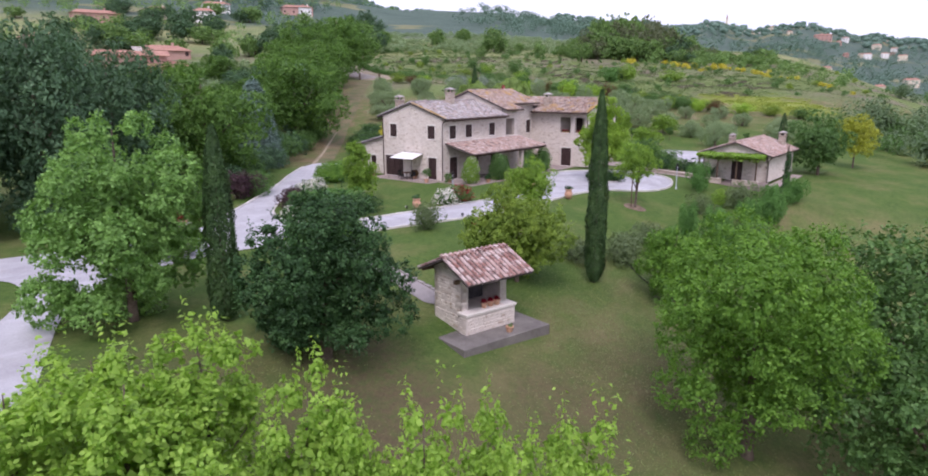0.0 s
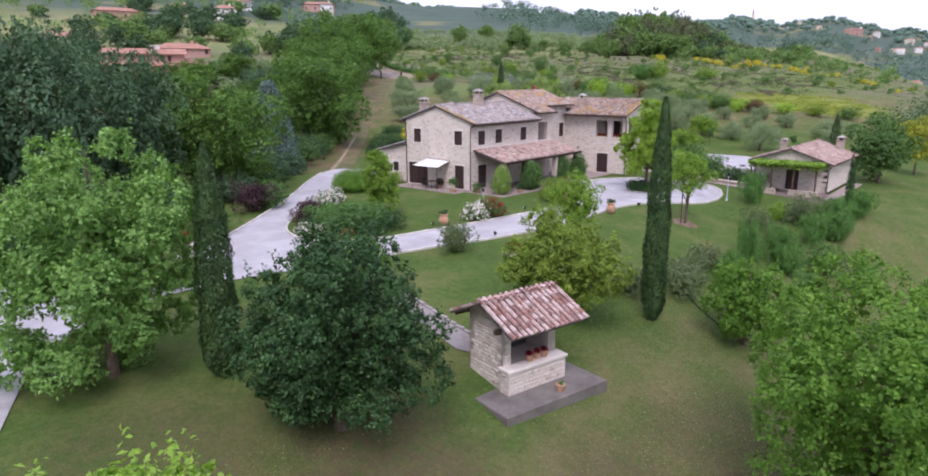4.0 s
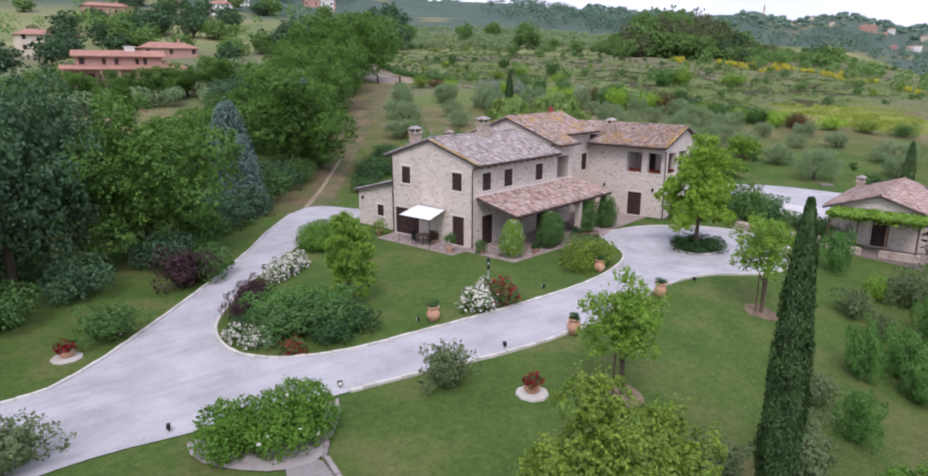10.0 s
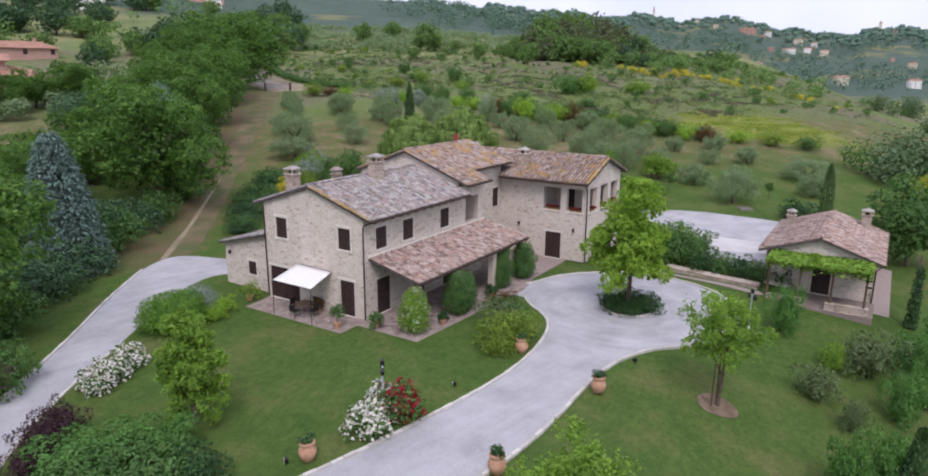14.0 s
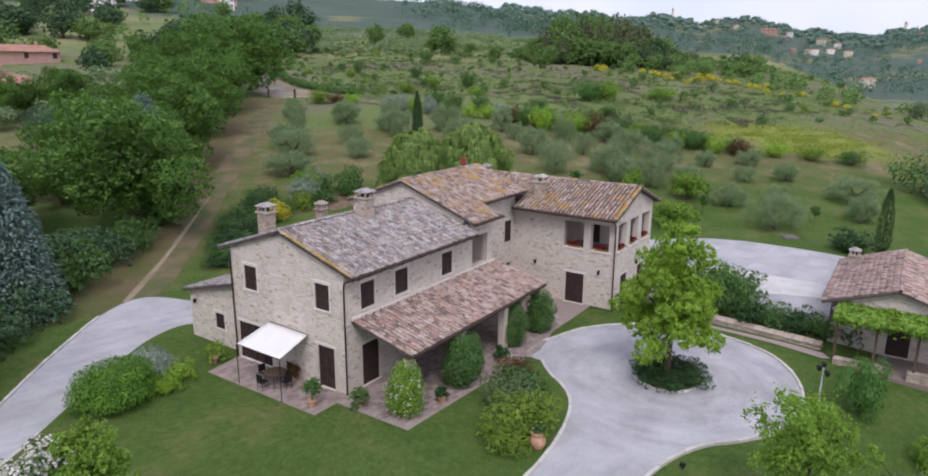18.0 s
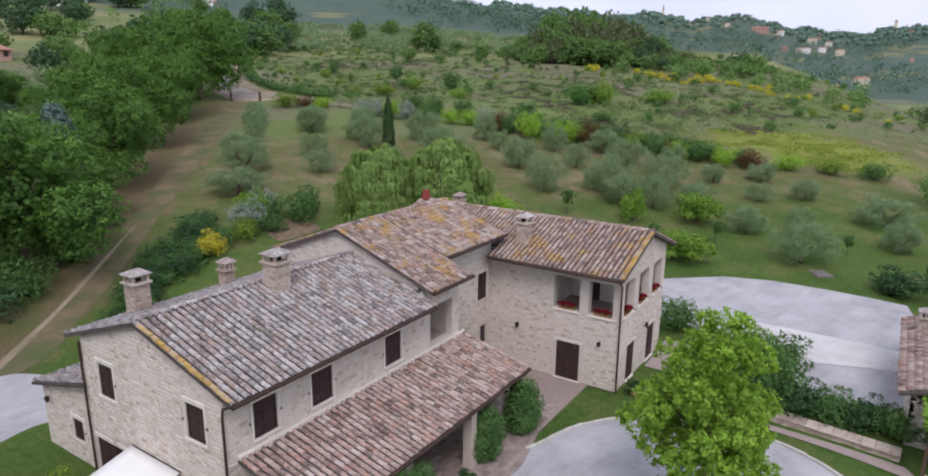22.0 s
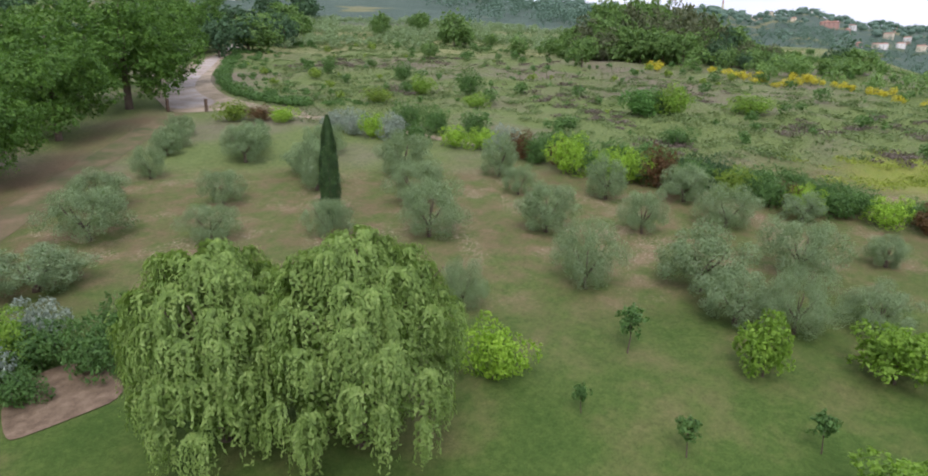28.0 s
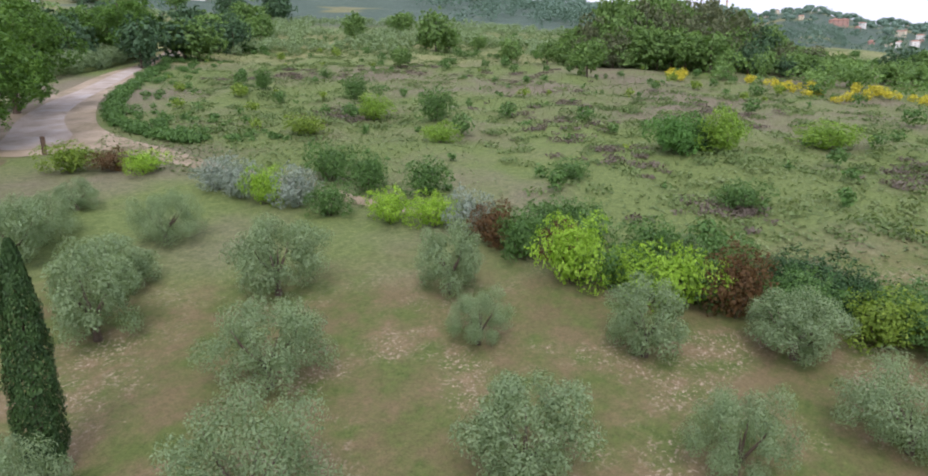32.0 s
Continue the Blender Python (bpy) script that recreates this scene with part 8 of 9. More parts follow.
for key, x, y, h, R, mat, label in (("potA", -1.9, 0.6, 1.45, 0.5, L_GREEN, "lemon tree in a clay pot on the terrace"), ("potB", -0.5, -1.3, 1.0, 0.55, L_GREEN, "leafy shrub in a clay pot on the terrace"), ("potC", -1.5, 9.0, 1.3, 0.75, L_OCHRE, "round shrub in a clay pot at the lean-to"),
                                    ("potD", -0.45, 3.6, 0.9, 0.35, L_RUST, "reddish plant in a clay pot by the wall"), ("potE", 2.2, -4.4, 0.8, 0.35, L_DARK, "small dark plant in a clay pot"), ("potF", 8.0, -4.5, 1.0, 0.45, L_DARK, "dark plant in a clay pot at the porch"), ("potG", 20.3, -7.2, 0.8, 0.4, L_DARK, "small plant in a clay pot by the corner")):
    plant(key, clay_pot(h, mat, 600, R), x, y, label, "plant pot", z=0.012, group="potted plants")

box_at = [((19.98, 1.7 - (q[0] + q[1]) / 2, 4.12), 90) for q in RW_OPEN[:2]] + [((19.88 + (q[0] + q[1]) / 2, -6.2, 4.12), 0) for q in RWG_OPEN[:3]]


def flower_box():
    ob = thing("flower_box", "", "")
    part("trough", Shape().soft_box(-0.45, 0.45, -0.1, 0.1, 0, 0.18, 0.015), CLAY, ob)
    rng = np.random.default_rng(171)
    n = 420
    pos = np.stack([rng.uniform(-0.48, 0.48, n), rng.normal(size=n) * 0.09, 0.2 + 0.16 * rng.random(n)], 1)
    v, f = leaf_cards(pos, rng.normal(size=(n, 3)) + [0, 0, 1], 0.11, rng, None, 0.9)
    part("blossom", array_mesh("blossom", v, f, L_RED), L_RED, ob, kind="stuff")
    v, f = leaf_cards(pos[:250] - [0, 0, 0.07], rng.normal(size=(250, 3)) + [0, 0, 1], 0.11, rng, None, 0.9)
    part("foliage", array_mesh("foliage", v, f, L_GREEN), L_GREEN, ob)
    return ob


for (x, y, z), turn in box_at:
    plant("flower_box", flower_box, x, y, "clay flower box with red geraniums on the loggia sill", "flower box", 1.0, turn, z=z + 0.02, group="flower boxes")


def garden_chair():
    ob = thing("garden_chair", "", "")
    part("seat", Shape().soft_box(-0.22, 0.22, -0.22, 0.22, 0.42, 0.46, 0.01), IRON, ob)
    part("backrest", Shape().box(-0.22, 0.22, 0.2, 0.23, 0.5, 0.9), IRON, ob)
    for a in (-0.2, 0.2):
        for b in (-0.2, 0.2):
            part("leg", Shape().tube([(a, b, 0), (a, b, 0.42 if b < 0 else 0.9)], [0.014, 0.014], 6), IRON, ob)
    return ob


table = thing("garden_table", "dark iron garden table under the awning", "table", pose(-1.3, 4.0, 0.012))
part("tabletop", Shape().lathe([(0.6, 0.70), (0.6, 0.73), (0.2, 0.735)], 20), BEAM, table)
for a in (0.4, -0.4):
    for b in (0.35, -0.35):
        part("leg", Shape().tube([(a, b, 0), (a * 0.7, b * 0.7, 0.7)], [0.018, 0.018], 6), IRON, table)
for x, y, turn in ((-1.3, 4.85, 0), (-1.3, 3.15, 180), (-0.5, 4.0, 270), (-2.05, 4.1, 90)):
    plant("garden_chair", garden_chair, x, y, "dark iron garden chair under the awning", "chair", 1.0, turn, "garden chairs", z=0.012)
for k, (x, y, z) in enumerate(((-27.95, -26.93, -0.70), (-27.55, -27.03, -0.70), (-28.35, -26.83, -0.70))):
    plant("potH", clay_pot(0.55, L_RED, 160, 0.16), x, y, "red geranium in a small clay pot on the oven counter", "plant pot", 0.75, z=z, group="geranium pots")
plant("potW", clay_pot(0.5, L_GREEN, 60, 0.12), -28.0, -28.15, "small whitish planter on the oven slab", "planter", 0.8, z=-1.77)
manhole = thing("manhole_cover", "dark square manhole cover in the grass", "manhole cover", pose(50.0, -13.2, G(50.0, -13.2), 0, 0, 30))
part("cover", Shape().soft_box(-0.9, 0.9, -0.7, 0.7, -0.1, 0.1, 0.03), CONCRETE, manhole)
for x, y in ((67.04, 84.88), (70.55, 81.32)):
    post = thing("gate_post", "dark timber gate post at the lane", "gate post", pose(x, y, G(x, y)), "gate posts")
    part("post", Shape().soft_box(-0.16, 0.16, -0.16, 0.16, -0.2, 1.7, 0.04), BEAM, post)
stakes = random.Random(4)
for cx, cy in ((2.4, -20.8), (-13.3, -19.8)):
    bed = sheet("tree_bed", [(cx + 1.0 * math.cos(a) * (1 + 0.1 * math.sin(3 * a)), cy + 1.0 * math.sin(a)) for a in [2 * math.pi * k / 18 for k in range(18)]], 0.03, SOIL, "round bed of bare earth under a young tree", "tree bed", 0.7)
    for k in range(2):
        a = 2.1 * k + 0.4
        st = thing("tree_stake", "round timber stake holding a young tree", "stake", pose(cx + 0.4 * math.cos(a), cy + 0.4 * math.sin(a), G(cx, cy)), "tree stakes")
        part("pole", Shape().tube([(0, 0, -0.2), (0, 0, 2.5)], [0.05, 0.045], 8), BEAM, st)
bed = sheet("circle_bed", rounded([(11.6 + 1.6 * math.cos(a), -12.9 + 1.6 * math.sin(a)) for a in [2 * math.pi * k / 12 for k in range(12)]], 1), 0.09, SOIL, "planted round bed in the turning circle", "tree bed", 0.7)


kerb_line("bed_kerb", [(11.6 + 1.68 * math.cos(a), -12.9 + 1.68 * math.sin(a)) for a in [2 * math.pi * k / 30 for k in range(30)]], "ring of pale stones round the bed in the turning circle", closed=True, width=0.15, length=0.34)


# ---- far houses, woods and town ----
def far_house(w, d, h, wall_mat, seed, roof_mat=ROOF_FAR, rows=2):
    def build():
        rr = random.Random(seed)
        ob = thing("villa", "", "")
        part("wall", Shape().box(-w / 2, w / 2, -d / 2, d / 2, -3, h), wall_mat, ob)
        e = 0.7
        part("roof", Shape().add([(-w / 2 - e, -d / 2 - e, h), (w / 2 + e, -d / 2 - e, h), (w / 2 + e, d / 2 + e, h), (-w / 2 - e, d / 2 + e, h), (-w / 2 + d * 0.3, 0, h + d * 0.2), (w / 2 - d * 0.3, 0, h + d * 0.2)],
                                 [(3, 2, 1, 0), (0, 1, 5, 4), (2, 3, 4, 5), (1, 2, 5), (3, 0, 4)]), roof_mat, ob)
        for r in range(rows):
            for k in range(max(2, int(w / 4.6))):
                x0 = -w / 2 + 1.2 + k * (w - 2.4) / max(1, int(w / 4.6) - 1)
                z0 = 0.9 + r * 2.9
                if z0 + 1.3 > h:
                    continue
                part("window", Shape().box(x0 - 0.5, x0 + 0.5, -d / 2 - 0.06, -d / 2 + 0.1, z0, z0 + 1.3), WOOD, ob)
        part("chimney", Shape().box(w * 0.2, w * 0.2 + 0.7, -0.3, 0.4, h, h + d * 0.2 + 0.9), wall_mat, ob)
        return ob
    return build


def pink_villa():
    """A long two-storey villa: a tiled skirt roof over a ground-floor porch, an upper storey set back, a stepped gable end."""
    ob = thing("villa", "", "")
    part("ground_floor", Shape().box(-13.0, 12.6, -3.2, 5, -4, 3.9), PLASTER_PINK, ob)
    part("upper_storey", Shape().box(-10.4, 10.6, -2.6, 5, 3.9, 7.3), PLASTER_PINK, ob)
    part("porch_roof", Shape().add([(-14.2, -6.2, 3.75), (13.4, -6.2, 3.75), (13.4, -2.4, 4.75), (-14.2, -2.4, 4.75), (-14.2, -6.2, 3.5), (13.4, -6.2, 3.5), (13.4, -2.4, 4.5), (-14.2, -2.4, 4.5)],
                                   [(0, 1, 2, 3), (7, 6, 5, 4), (4, 5, 1, 0), (5, 6, 2, 1), (6, 7, 3, 2), (7, 4, 0, 3)]), ROOF_FAR, ob)
    part("roof", Shape().add([(-11.3, -3.7, 7.1), (11.6, -3.7, 7.1), (11.6, 1.2, 8.7), (-11.3, 1.2, 8.7), (11.6, 6.1, 7.1), (-11.3, 6.1, 7.1), (-11.3, -3.7, 6.85), (11.6, -3.7, 6.85), (11.6, 6.1, 6.85), (-11.3, 6.1, 6.85), (11.6, 1.2, 8.4), (-11.3, 1.2, 8.4)],
                             [(0, 1, 2, 3), (3, 2, 4, 5), (6, 7, 1, 0), (7, 10, 2, 1), (10, 8, 4, 2), (8, 9, 5, 4), (9, 11, 3, 5), (11, 6, 0, 3), (6, 11, 10, 7), (11, 9, 8, 10)]), ROOF_FAR, ob)
    part("gable_roof", Shape().add([(11.0, -5.2, 3.9), (17.2, -5.2, 2.9), (17.2, 5.6, 2.9), (11.0, 5.6, 5.6), (11.0, 0.2, 6.1), (17.2, 0.2, 4.6)], [(0, 1, 5, 4), (4, 5, 2, 3)]), ROOF_FAR, ob)
    part("wing", Shape().box(12.6, 16.6, -3.0, 4.6, -4, 2.9), PLASTER_PINK, ob)
    for x in (-8.8, -3.6, -0.6, 4.4, 6.4):
        w = 0.9 if x > -4 else 1.3
        part("window", Shape().box(x - w / 2, x + w / 2, -2.68, -2.4, 4.9, 6.5), WOOD, ob)
    for x in (-11.0, -7.0, -2.0, 2.6, 7.4):
        part("door", Shape().box(x - 0.9, x + 0.9, -3.28, -3.0, -0.2, 2.5), WOOD, ob)
    for k in range(7):
        x = -13.4 + 4.4 * k
        part("porch_pillar", Shape().box(x - 0.2, x + 0.2, -5.9, -5.5, -3, 3.6), PLASTER_PINK, ob)
    part("chimney", Shape().box(1.6, 4.2, 0.6, 2.0, 8.0, 9.6), PLASTER_WHITE, ob, "white chimney block")
    part("chimney_cap", Shape().box(1.3, 4.5, 0.3, 2.3, 9.6, 9.8), PLASTER_WHITE, ob)
    return ob


VILLAS = [(24.6, 119.2), (37, 199, 15, 9, 5.2, PLASTER_CREAM, "cream house with stepped tiled roofs among olives"), (96, 298, 20, 9, 3.6, PLASTER_PINK, "low long brown-roofed house on the hillside"), (145, 285, 10, 9, 5.2, PLASTER_WHITE, "small white house on the hillside"), (176, 324, 15, 9, 4.2, PLASTER_WHITE, "white house with a pink tiled roof on the hillside"),
          (233, 322, 19, 9, 4.2, PLASTER_PINK, "pinkish house on the hillside"), (128, 300, 12, 9, 4.0, PLASTER_CREAM, "pale house half hidden by hillside trees"), (60, 170, 15, 9, 2.5, PLASTER_PINK, "low house with a brown tiled roof behind the villa"), (222, 300, 7, 7, 7, PLASTER_WHITE, "small white tower house on the hillside")]
plant("pink_villa", pink_villa, *VILLAS[0], "salmon pink villa with a tiled porch roof and white chimney", "house", 0.78, -22.0, z=G(*VILLAS[0]) + 0.9, group="hillside houses")
for k, (x, y, w, d, h, mat, label) in enumerate(VILLAS[1:]):
    plant("villa%d" % k, far_house(w, d, h, mat, 200 + k), x, y, label, "house", 1.0, math.degrees(math.atan2(y + 27, x + 30)) - 90 + (10, 8, -10, 5, 10, 0, 12, 6)[k], group="hillside houses")


def dome_crowns(clumps, rng):
    """Uneven rounded crowns, each a small closed cap of quads."""
    n, ring = len(clumps), 8
    c = np.asarray(clumps, float)
    a = 2 * np.pi * np.arange(ring) / ring
    verts = []
    for up, q in ((-0.55, 0.80), (0.0, 1.0), (0.55, 0.84), (0.88, 0.46)):
        bump = rng.uniform(0.80, 1.18, (n, ring))
        verts.append(np.stack([c[:, None, 0] + c[:, None, 3] * q * bump * np.cos(a), c[:, None, 1] + c[:, None, 4] * q * bump * np.sin(a), c[:, None, 2] + c[:, None, 5] * up * rng.uniform(0.85, 1.15, (n, ring))], -1))
    v = np.concatenate(verts, 1).reshape(-1, 3)
    one = [(i * ring + k, i * ring + (k + 1) % ring, (i + 1) * ring + (k + 1) % ring, (i + 1) * ring + k) for i in range(3) for k in range(ring)] + [(24, 25, 26, 27), (24, 27, 28, 31), (28, 29, 30, 31)]
    return v, (np.array(one)[None] + 32 * np.arange(n)[:, None, None]).reshape(-1, 4)


def tree_stuff(spots, mat, name, label, size, cards, seed, flat=0.8, tall=1.0, domes=0):
    rng = np.random.default_rng(seed)
    cl, count = [], 0
    for x, y, r in spots:
        z = G(x, y)
        for _ in range(4):
            a, b = rng.uniform(-0.45, 0.45, 2) * r
            q = r * rng.uniform(0.5, 0.8)
            cl.append((x + a, y + b, z + tall * r * rng.uniform(0.6, 1.25), q, q, q * flat))
    v, f = clump_cloud(cl, cards * len(spots), size, rng, 0.75, 0.7)
    solid = 0
    if domes:
        w, g = dome_crowns([q for k, q in enumerate(cl) if k % 4 < domes], rng)
        solid = len(g)
        v, f = np.concatenate([w, v]), np.concatenate([g, f + len(w)])
    ob = part(name, array_mesh(name, v, f, mat), mat)
    ob.data.polygons.foreach_set("use_smooth", [k < solid for k in range(len(f))])
    tagged(ob, label, "trees", kind="stuff")
    return ob


fr = random.Random(77)


def noise_mask(x, y):
    return 0.55 + 0.3 * np.sin(x * 0.11 + 1.7 * np.sin(y * 0.07)) + 0.3 * np.sin(y * 0.13 + 1.3 * np.sin(x * 0.05))



def polar(az, r):
    return -30 + r * math.cos(math.radians(az)), -27 + r * math.sin(math.radians(az))


TOWN = [polar(10.6, 1250), polar(1.2, 1500)]
for k in range(56):
    az, r = (fr.gauss(16.5, 2.2), fr.uniform(1560, 1790)) if k < 34 else (fr.gauss(9.5, 3.0), fr.uniform(1000, 1500)) if k < 48 else (fr.uniform(-10, 10), fr.uniform(520, 1100))
    x, y = polar(az, r)
    TOWN.append((x, y))
    v = k % 4
    plant("town%d" % v, far_house((12, 16, 10, 20)[v], 9, (7, 8, 6, 9)[v], (PLASTER_CREAM, PLASTER_WHITE, PLASTER_PINK, PLASTER_CREAM)[v], 230 + v), x, y, "far pale house with a tiled roof among trees", "house", fr.uniform(0.42, 0.66), math.degrees(math.atan2(y, x)) - 90 + fr.uniform(-30, 30), tall=1.3, group="far town houses")


def far_woods(az0, az1, r0, r1, count, small, big, cover, seed):
    """Scattered trees that gather in patches, as woods and hedgerows do."""
    rr, out = random.Random(seed), []
    while len(out) < count:
        az, r = rr.uniform(az0, az1), r0 + (r1 - r0) * rr.random() ** 0.8
        x, y = polar(az, r)
        m = 0.5 + 0.3 * math.sin(x * 0.013 + 1.7 * math.sin(y * 0.009)) + 0.3 * math.sin(y * 0.016 + 1.3 * math.sin(x * 0.011))
        if m > rr.uniform(0.1, 1.0) - cover and all((x - q[0]) ** 2 + (y - q[1]) ** 2 > 300 for q in VILLAS) and all((x - q[0]) ** 2 + (y - q[1]) ** 2 > 500 for q in TOWN):
            out.append((x, y, rr.uniform(small, big)))
    return out


tree_stuff([(*polar(az, 232 - 1.6 * (22 - az) + fr.uniform(-16, 14)), fr.uniform(1.2, 2.8)) for az in [fr.uniform(5, 29) for _ in range(90)]], L_FIELD, "knoll_bushes", "rounded green bushes round the foot of the knoll wood", 0.5, 130, 317, 0.9)
broom = [(*polar(az, 214 - 2.0 * (21 - az) + fr.uniform(-6, 5)), fr.uniform(0.45, 1.0)) for az in [fr.choice((fr.uniform(10.5, 19.5), fr.gauss(16, 2.2), fr.uniform(4, 20), 23.2 + fr.uniform(-0.3, 0.3))) for _ in range(84)]]
tree_stuff(broom, L_GOLD, "broom_thicket", "yellow flowering broom along the ridge", 0.30, 90, 302)
scrub = []
while len(scrub) < 900:
    x, y = fr.uniform(84, 240), fr.uniform(-50, 190)
    s = x + y
    if s > 112 and y > 0.28 * x - 66 and not (abs(y - 1.25 * x - 6) < 14 and x < 150) and y < 1.25 * x - 2:
        scrub.append((x, y, fr.choice((0.35, 0.5, 0.7, 0.9, 1.2)) * fr.uniform(0.8, 1.2)))
patches = []
while len(patches) < 1900:
    x, y = fr.uniform(84, 235), fr.uniform(-50, 170)
    if x + y > 112 and y > 0.28 * x - 66 and y < 1.25 * x - 20 and noise_mask(np.float64(x * 0.5), np.float64(y * 0.5)) + 0.5 * (x < 112 and y > 66) > fr.uniform(0.45, 0.75):
        patches.append((x, y, fr.uniform(0.7, 1.7)))
tree_stuff(patches, L_SCRUB, "meadow_scrub", "low green scrub spreading over the hillside meadow", 0.30, 46, 303, 0.2, 0.14)
edge = rounded([(81.6, 76.0), (80.6, 82.0), (80.6, 88.5), (84.4, 98.0), (90.2, 108.6), (101.0, 122.8), (111.4, 135.6), (120.6, 146.2)], 3, False)
tree_stuff([(x + 9 * q + fr.uniform(-0.3, 0.8), y - 7 * q + fr.uniform(-0.8, 0.8), fr.uniform(0.6, 1.4) * (1 - 0.4 * q)) for x, y in edge for q in (0.0, 0.03, fr.random() ** 2, fr.random())], L_GREEN, "verge_scrub", "low green brambles leaning over the lane verge", 0.24, 150, 318, 0.45, 0.4)
dead = [(x + fr.gauss(0, w), y + fr.gauss(0, w * 0.7), fr.uniform(0.7, 1.6)) for x, y, w in ((113, 113.2, 3.5), (124.2, 109, 5), (100.6, 75, 3), (142.5, 103, 6), (104.6, 39.8, 3.2), (112.4, 48.6, 4), (97.6, 27.5, 2.6), (117.8, 16.8, 3.5), (126, 60, 6), (135, 38, 6), (150, 80, 7), (128, 8, 5), (109, 4, 3)) for _ in range(22)]
tree_stuff(dead, L_BROWN, "dead_stems", "patches of purplish brown dead stems in the meadow", 0.26, 60, 319, 0.2, 0.14)
tree_stuff(scrub[480:800], L_GREEN, "meadow_bushes", "green bushes scattered over the meadow", 0.30, 120, 304, 0.8)
tree_stuff(scrub[830:], L_OCHRE, "meadow_brambles", "yellow-green brambles scattered over the meadow", 0.30, 120, 314, 0.7)
rng_g = np.random.default_rng(310)
n_t = 230000
tx = 70 + 200 * rng_g.random(n_t) ** 1.4
ty = rng_g.uniform(-50, 200, n_t)
keep = (tx + ty > 104) & (tx > 81 - 0.22 * np.maximum(ty - 38, 0)) & (ty > 0.28 * tx - 70) & (ty < 1.3 * tx - 16) & (noise_mask(tx, ty) > rng_g.random(n_t))
tx, ty = tx[keep], ty[keep]
tz = np.array([G(a, b) for a, b in zip(tx, ty)])
v, f = leaf_cards(np.stack([tx, ty, tz + 0.10], 1), rng_g.normal(size=(len(tx), 3)) * 0.3 + [0, 0, 1.1], 0.34, rng_g, None, 0.5)
for count, x0, x1, y0, y1, test, name, label in ((90000, -52, -4, -46, -22, lambda x, y: y < -22.5, "slope_grass", "rough dry grass on the south slope"),):
    gx2, gy2 = rng_g.uniform(x0, x1, count), rng_g.uniform(y0, y1, count)
    ok = test(gx2, gy2) & (noise_mask(gx2 * 2.5, gy2 * 2.5) > rng_g.random(count))
    gx2, gy2 = gx2[ok], gy2[ok]
    gz2 = np.array([G(p, q) for p, q in zip(gx2, gy2)])
    gv2, gf2 = leaf_cards(np.stack([gx2, gy2, gz2 + 0.035], 1), rng_g.normal(size=(len(gx2), 3)) * 0.4 + [0, 0, 1.0], 0.22 if x0 > 0 else 0.075, rng_g, None, 0.5)
    tagged(part(name, array_mesh(name, gv2, gf2, L_DRY), L_DRY), label, "grass", kind="stuff")
tagged(part("meadow_grass", array_mesh("meadow_grass", v, f, L_SCRUB), L_SCRUB), "tall rough grass tufts over the meadow", "grass", kind="stuff")
flank = [(80, -27, 5.2), (84, -32, 4.6), (93, -35, 4.2), (104, -34, 3.6), (120, -36, 3.8), (150, -32, 3.6), (180, -24, 3.6), (72, -34, 3.6), (64, -38, 4.0), (88, -42, 5.0), (108, -46, 4.5), (135, -45, 5.0), (160, -50, 5.0), (190, -40, 4.5), (215, -30, 4.5)]
tree_stuff([(x + fr.uniform(-3, 3), y + fr.uniform(-3, 3), r * fr.uniform(0.4, 0.75)) for x, y, r in flank for _ in range(4)], L_FLANK, "flank_thicket", "soft grey-green trees on the flank of the hill", 0.45, 400, 311, 1.1)
tree_stuff([(x + fr.uniform(-6, 6), y + fr.uniform(-6, 6), r * fr.uniform(0.35, 0.6)) for x, y, r in flank for _ in range(4)], L_GREEN, "flank_bushes", "green bushes on the flank of the hill", 0.4, 160, 312, 0.9)
rows_far = [(*polar(az, r), fr.uniform(1.3, 1.9)) for r in range(250, 350, 8) for az in [25.5 + 24 * k / 62 + fr.uniform(-0.06, 0.06) for k in range(63)] if fr.random() < 0.86]
rows_far = [q for q in rows_far if (int(math.hypot(q[0] + 30, q[1] + 27) // 24) * 5 + int(math.degrees(math.atan2(q[1] + 27, q[0] + 30)) // 3.4) * 3) % 7 not in (0, 3)]
tree_stuff(rows_far, L_OLIVE, "far_olive_rows", "rows of grey-green olives on the far slope", 0.55, 70, 305)
lane_row = [(90.4 + 22.6 * q + fr.uniform(-0.8, 0.8), 131.6 + 16.6 * q + fr.uniform(-0.8, 0.8), fr.uniform(1.7, 2.3)) for q in [k / 11 for k in range(12)]] + [(88.0 + 22.6 * q, 135.0 + 16.6 * q, fr.uniform(1.7, 2.3)) for q in [k / 9 for k in range(10)]]
tree_stuff(lane_row, L_OLIVE, "lane_olives", "thick silvery olive hedge beside the lane", 0.30, 900, 320, 0.9)
plots = [(127 + 0.79 * u + 0.64 * w + fr.uniform(-0.4, 0.4), 154 - 0.61 * u + 0.77 * w + fr.uniform(-0.4, 0.4), fr.uniform(1.3, 1.8)) for w in range(1, 104, 3) for u in range(-24, 30, 6) if u > -2 - 0.3 * w and (w + u // 2) % 37 > 5]
tree_stuff(plots, L_OLIVE, "olive_plots", "regular rows of silvery young olives on the upper slope", 0.42, 130, 321, 0.85)
grove_l = [(*polar(az, r), fr.uniform(1.8, 2.6)) for r in range(128, 170, 8) for az in [55 + 22 * k / 18 + fr.uniform(-0.3, 0.3) for k in range(19)] if fr.random() < 0.7]
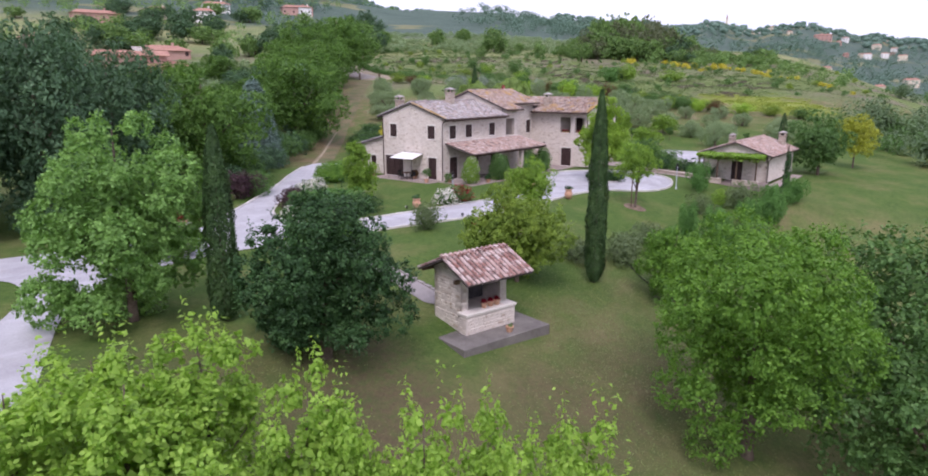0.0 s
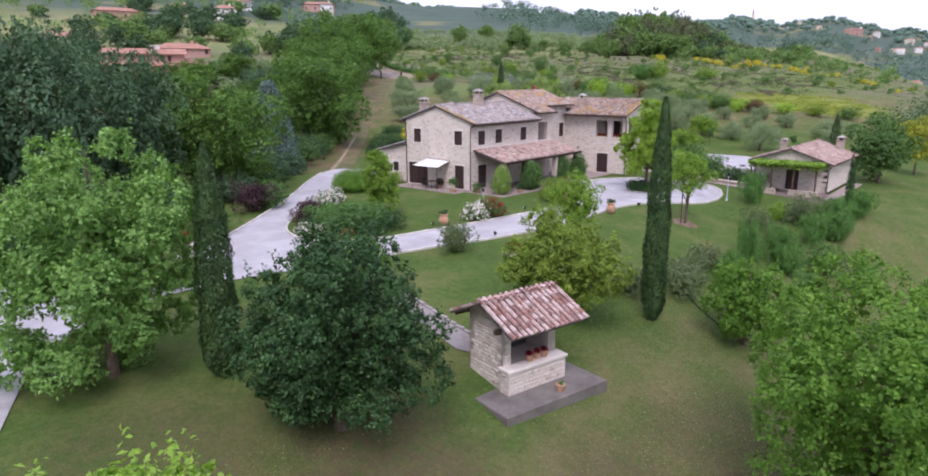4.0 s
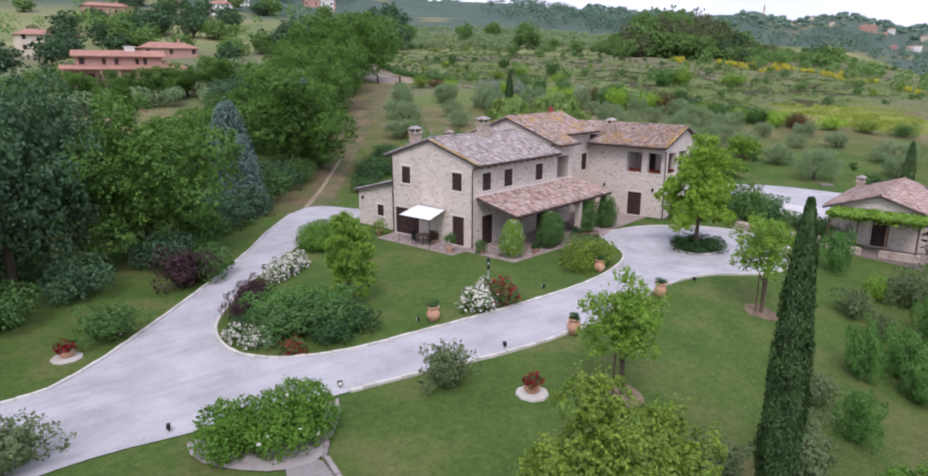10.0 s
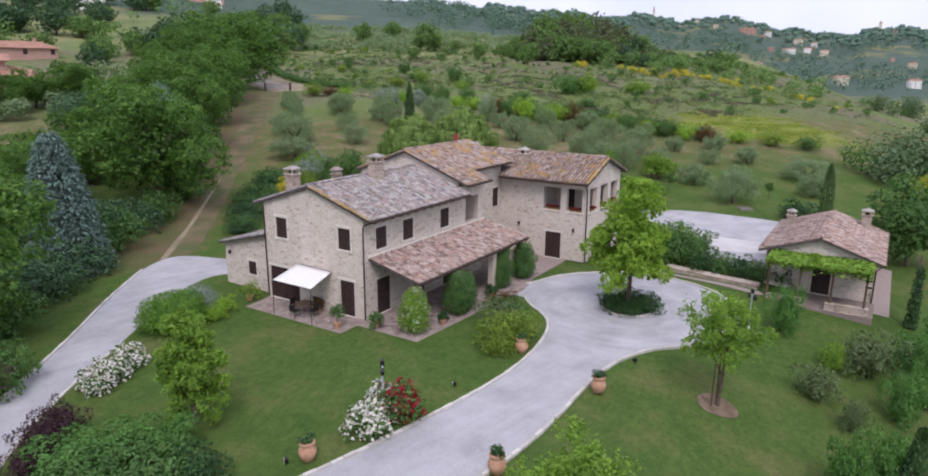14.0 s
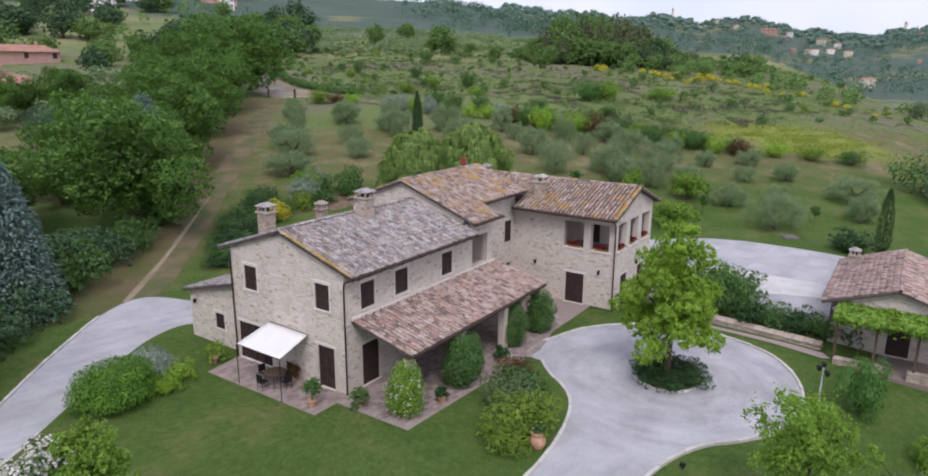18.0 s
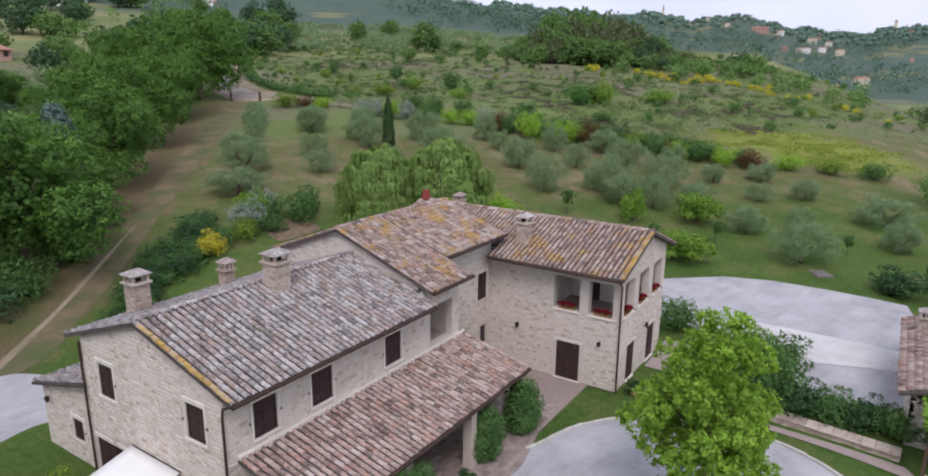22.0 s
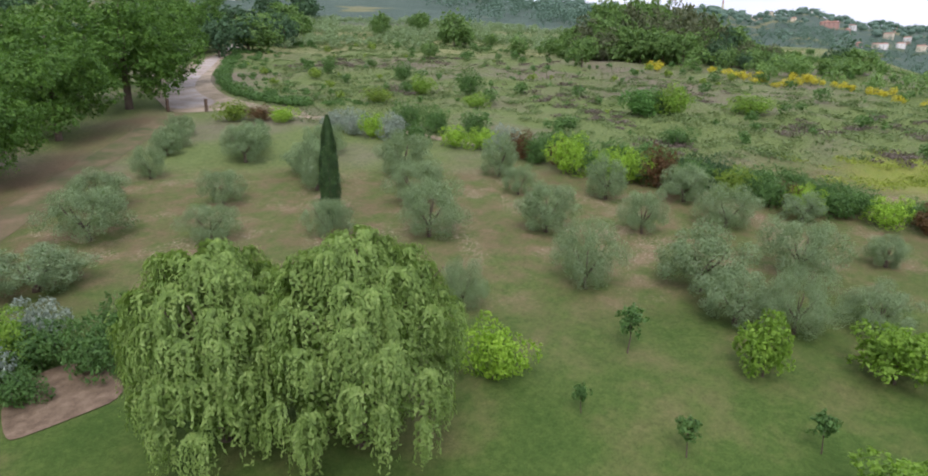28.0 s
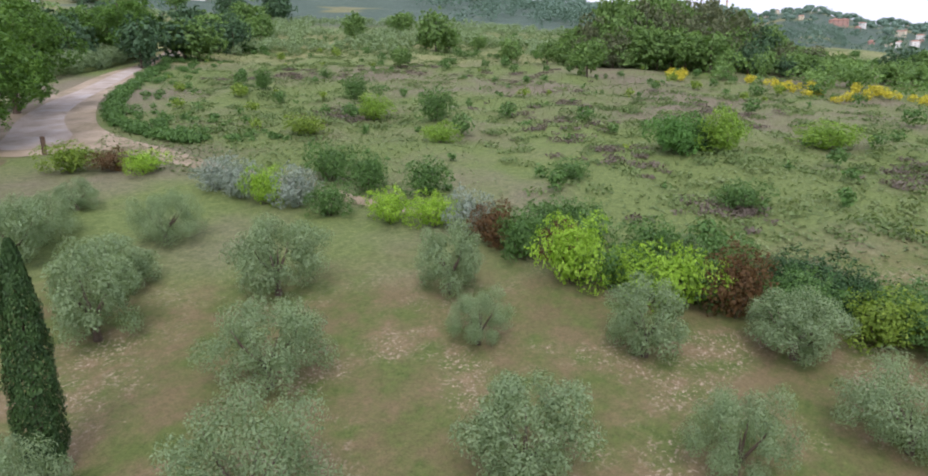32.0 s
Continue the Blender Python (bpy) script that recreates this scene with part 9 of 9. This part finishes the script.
grove_l = [q for q in grove_l if all((q[0] - p[0]) ** 2 + (q[1] - p[1]) ** 2 > 250 for p in VILLAS)]
tree_stuff(grove_l, L_OLIVE, "villa_olives", "grey-green olives below the villa", 0.45, 420, 313)
tree_stuff(far_woods(44, 100, 215, 900, 620, 2.6, 5.2, 0.1, 71), L_FIELD, "hillside_trees", "trees and thickets on the villa hillside", 0.75, 130, 306)
# The next four woods wear the leaf colour that has haze mixed in.
tree_stuff(far_woods(20, 62, 350, 700, 800, 2.5, 5, 0.1, 75), L_FAR_HAZE, "crest_trees", "tree line along the crest of the slope", 1.0, 60, 315)
tree_stuff(far_woods(24, 62, 420, 1500, 1500, 3, 6, 0.0, 72), L_FAR_HAZE, "upper_slope_trees", "trees along the upper slope", 1.5, 44, 307)
tree_stuff(far_woods(-30, 26, 330, 1250, 1700, 3, 6, 0.0, 73), L_FAR_HAZE, "valley_trees", "hedgerows and trees in the valley", 1.4, 44, 308)
tree_stuff(far_woods(-34, 62, 1150, 2050, 4600, 5, 8, 0.35, 74), L_FAR_HAZE, "far_hill_woods", "wooded far hills", 2.6, 16, 309, domes=1)
for az, r, w, d, h, mat, label in ((10.6, 1250, 26, 9, 9, PLASTER_PINK, "long reddish building on the town hill"), (1.2, 1500, 20, 9, 7, PLASTER_PINK, "pinkish church on the far hill")):
    x, y = polar(az, r)
    plant("big%d" % w, far_house(w, d, h, mat, 260 + w, rows=4), x, y, label, "building", 1.0, math.degrees(math.atan2(y, x)) - 95)
cx, cy = polar(17.6, 1780)
tower = thing("bell_tower", "far pale bell tower on the town hill", "tower", pose(cx, cy, G(cx, cy)))
part("shaft", Shape().box(-2.4, 2.4, -2.4, 2.4, -5, 22), PLASTER_CREAM, tower)
part("belfry", Shape().box(-2.0, 2.0, -2.0, 2.0, 22, 28), PLASTER_CREAM, tower)
part("spire", Shape().lathe([(2.4, 28), (0.2, 40)], 8), ROOF_FAR, tower)
cx, cy = polar(1.9, 1500)
tower = thing("church_tower", "far pale church tower on the hill", "tower", pose(cx, cy, G(cx, cy)))
part("shaft", Shape().box(-2.6, 2.6, -2.6, 2.6, -5, 20), PLASTER_CREAM, tower)
part("cap", Shape().lathe([(3.4, 20), (0.2, 24)], 4), ROOF_FAR, tower)

yellow_spots = [(x, y, fr.uniform(1.0, 2.4)) for x, y in [(fr.gauss(103, 6.5), fr.gauss(-6, 7.5)) for _ in range(170)] if x > 90 - 0.1 * y]
tree_stuff(yellow_spots, L_YMEADOW, "meadow_flowers", "bright yellow-green weeds in flower across the meadow", 0.22, 90, 316, 0.10, 0.06)
hose = thing("garden_hose", "dark garden hose lying down the grass slope", "hose")
part("tube", Shape().tube([(x, y, G(x, y) + 0.04) for x, y in ((-11.4, -25.6), (-12.0, -26.2), (-13.0, -27.5), (-14.1, -28.6), (-15.0, -30.0))], [0.03] * 5, 6), IRON, hose, smooth_it=True)
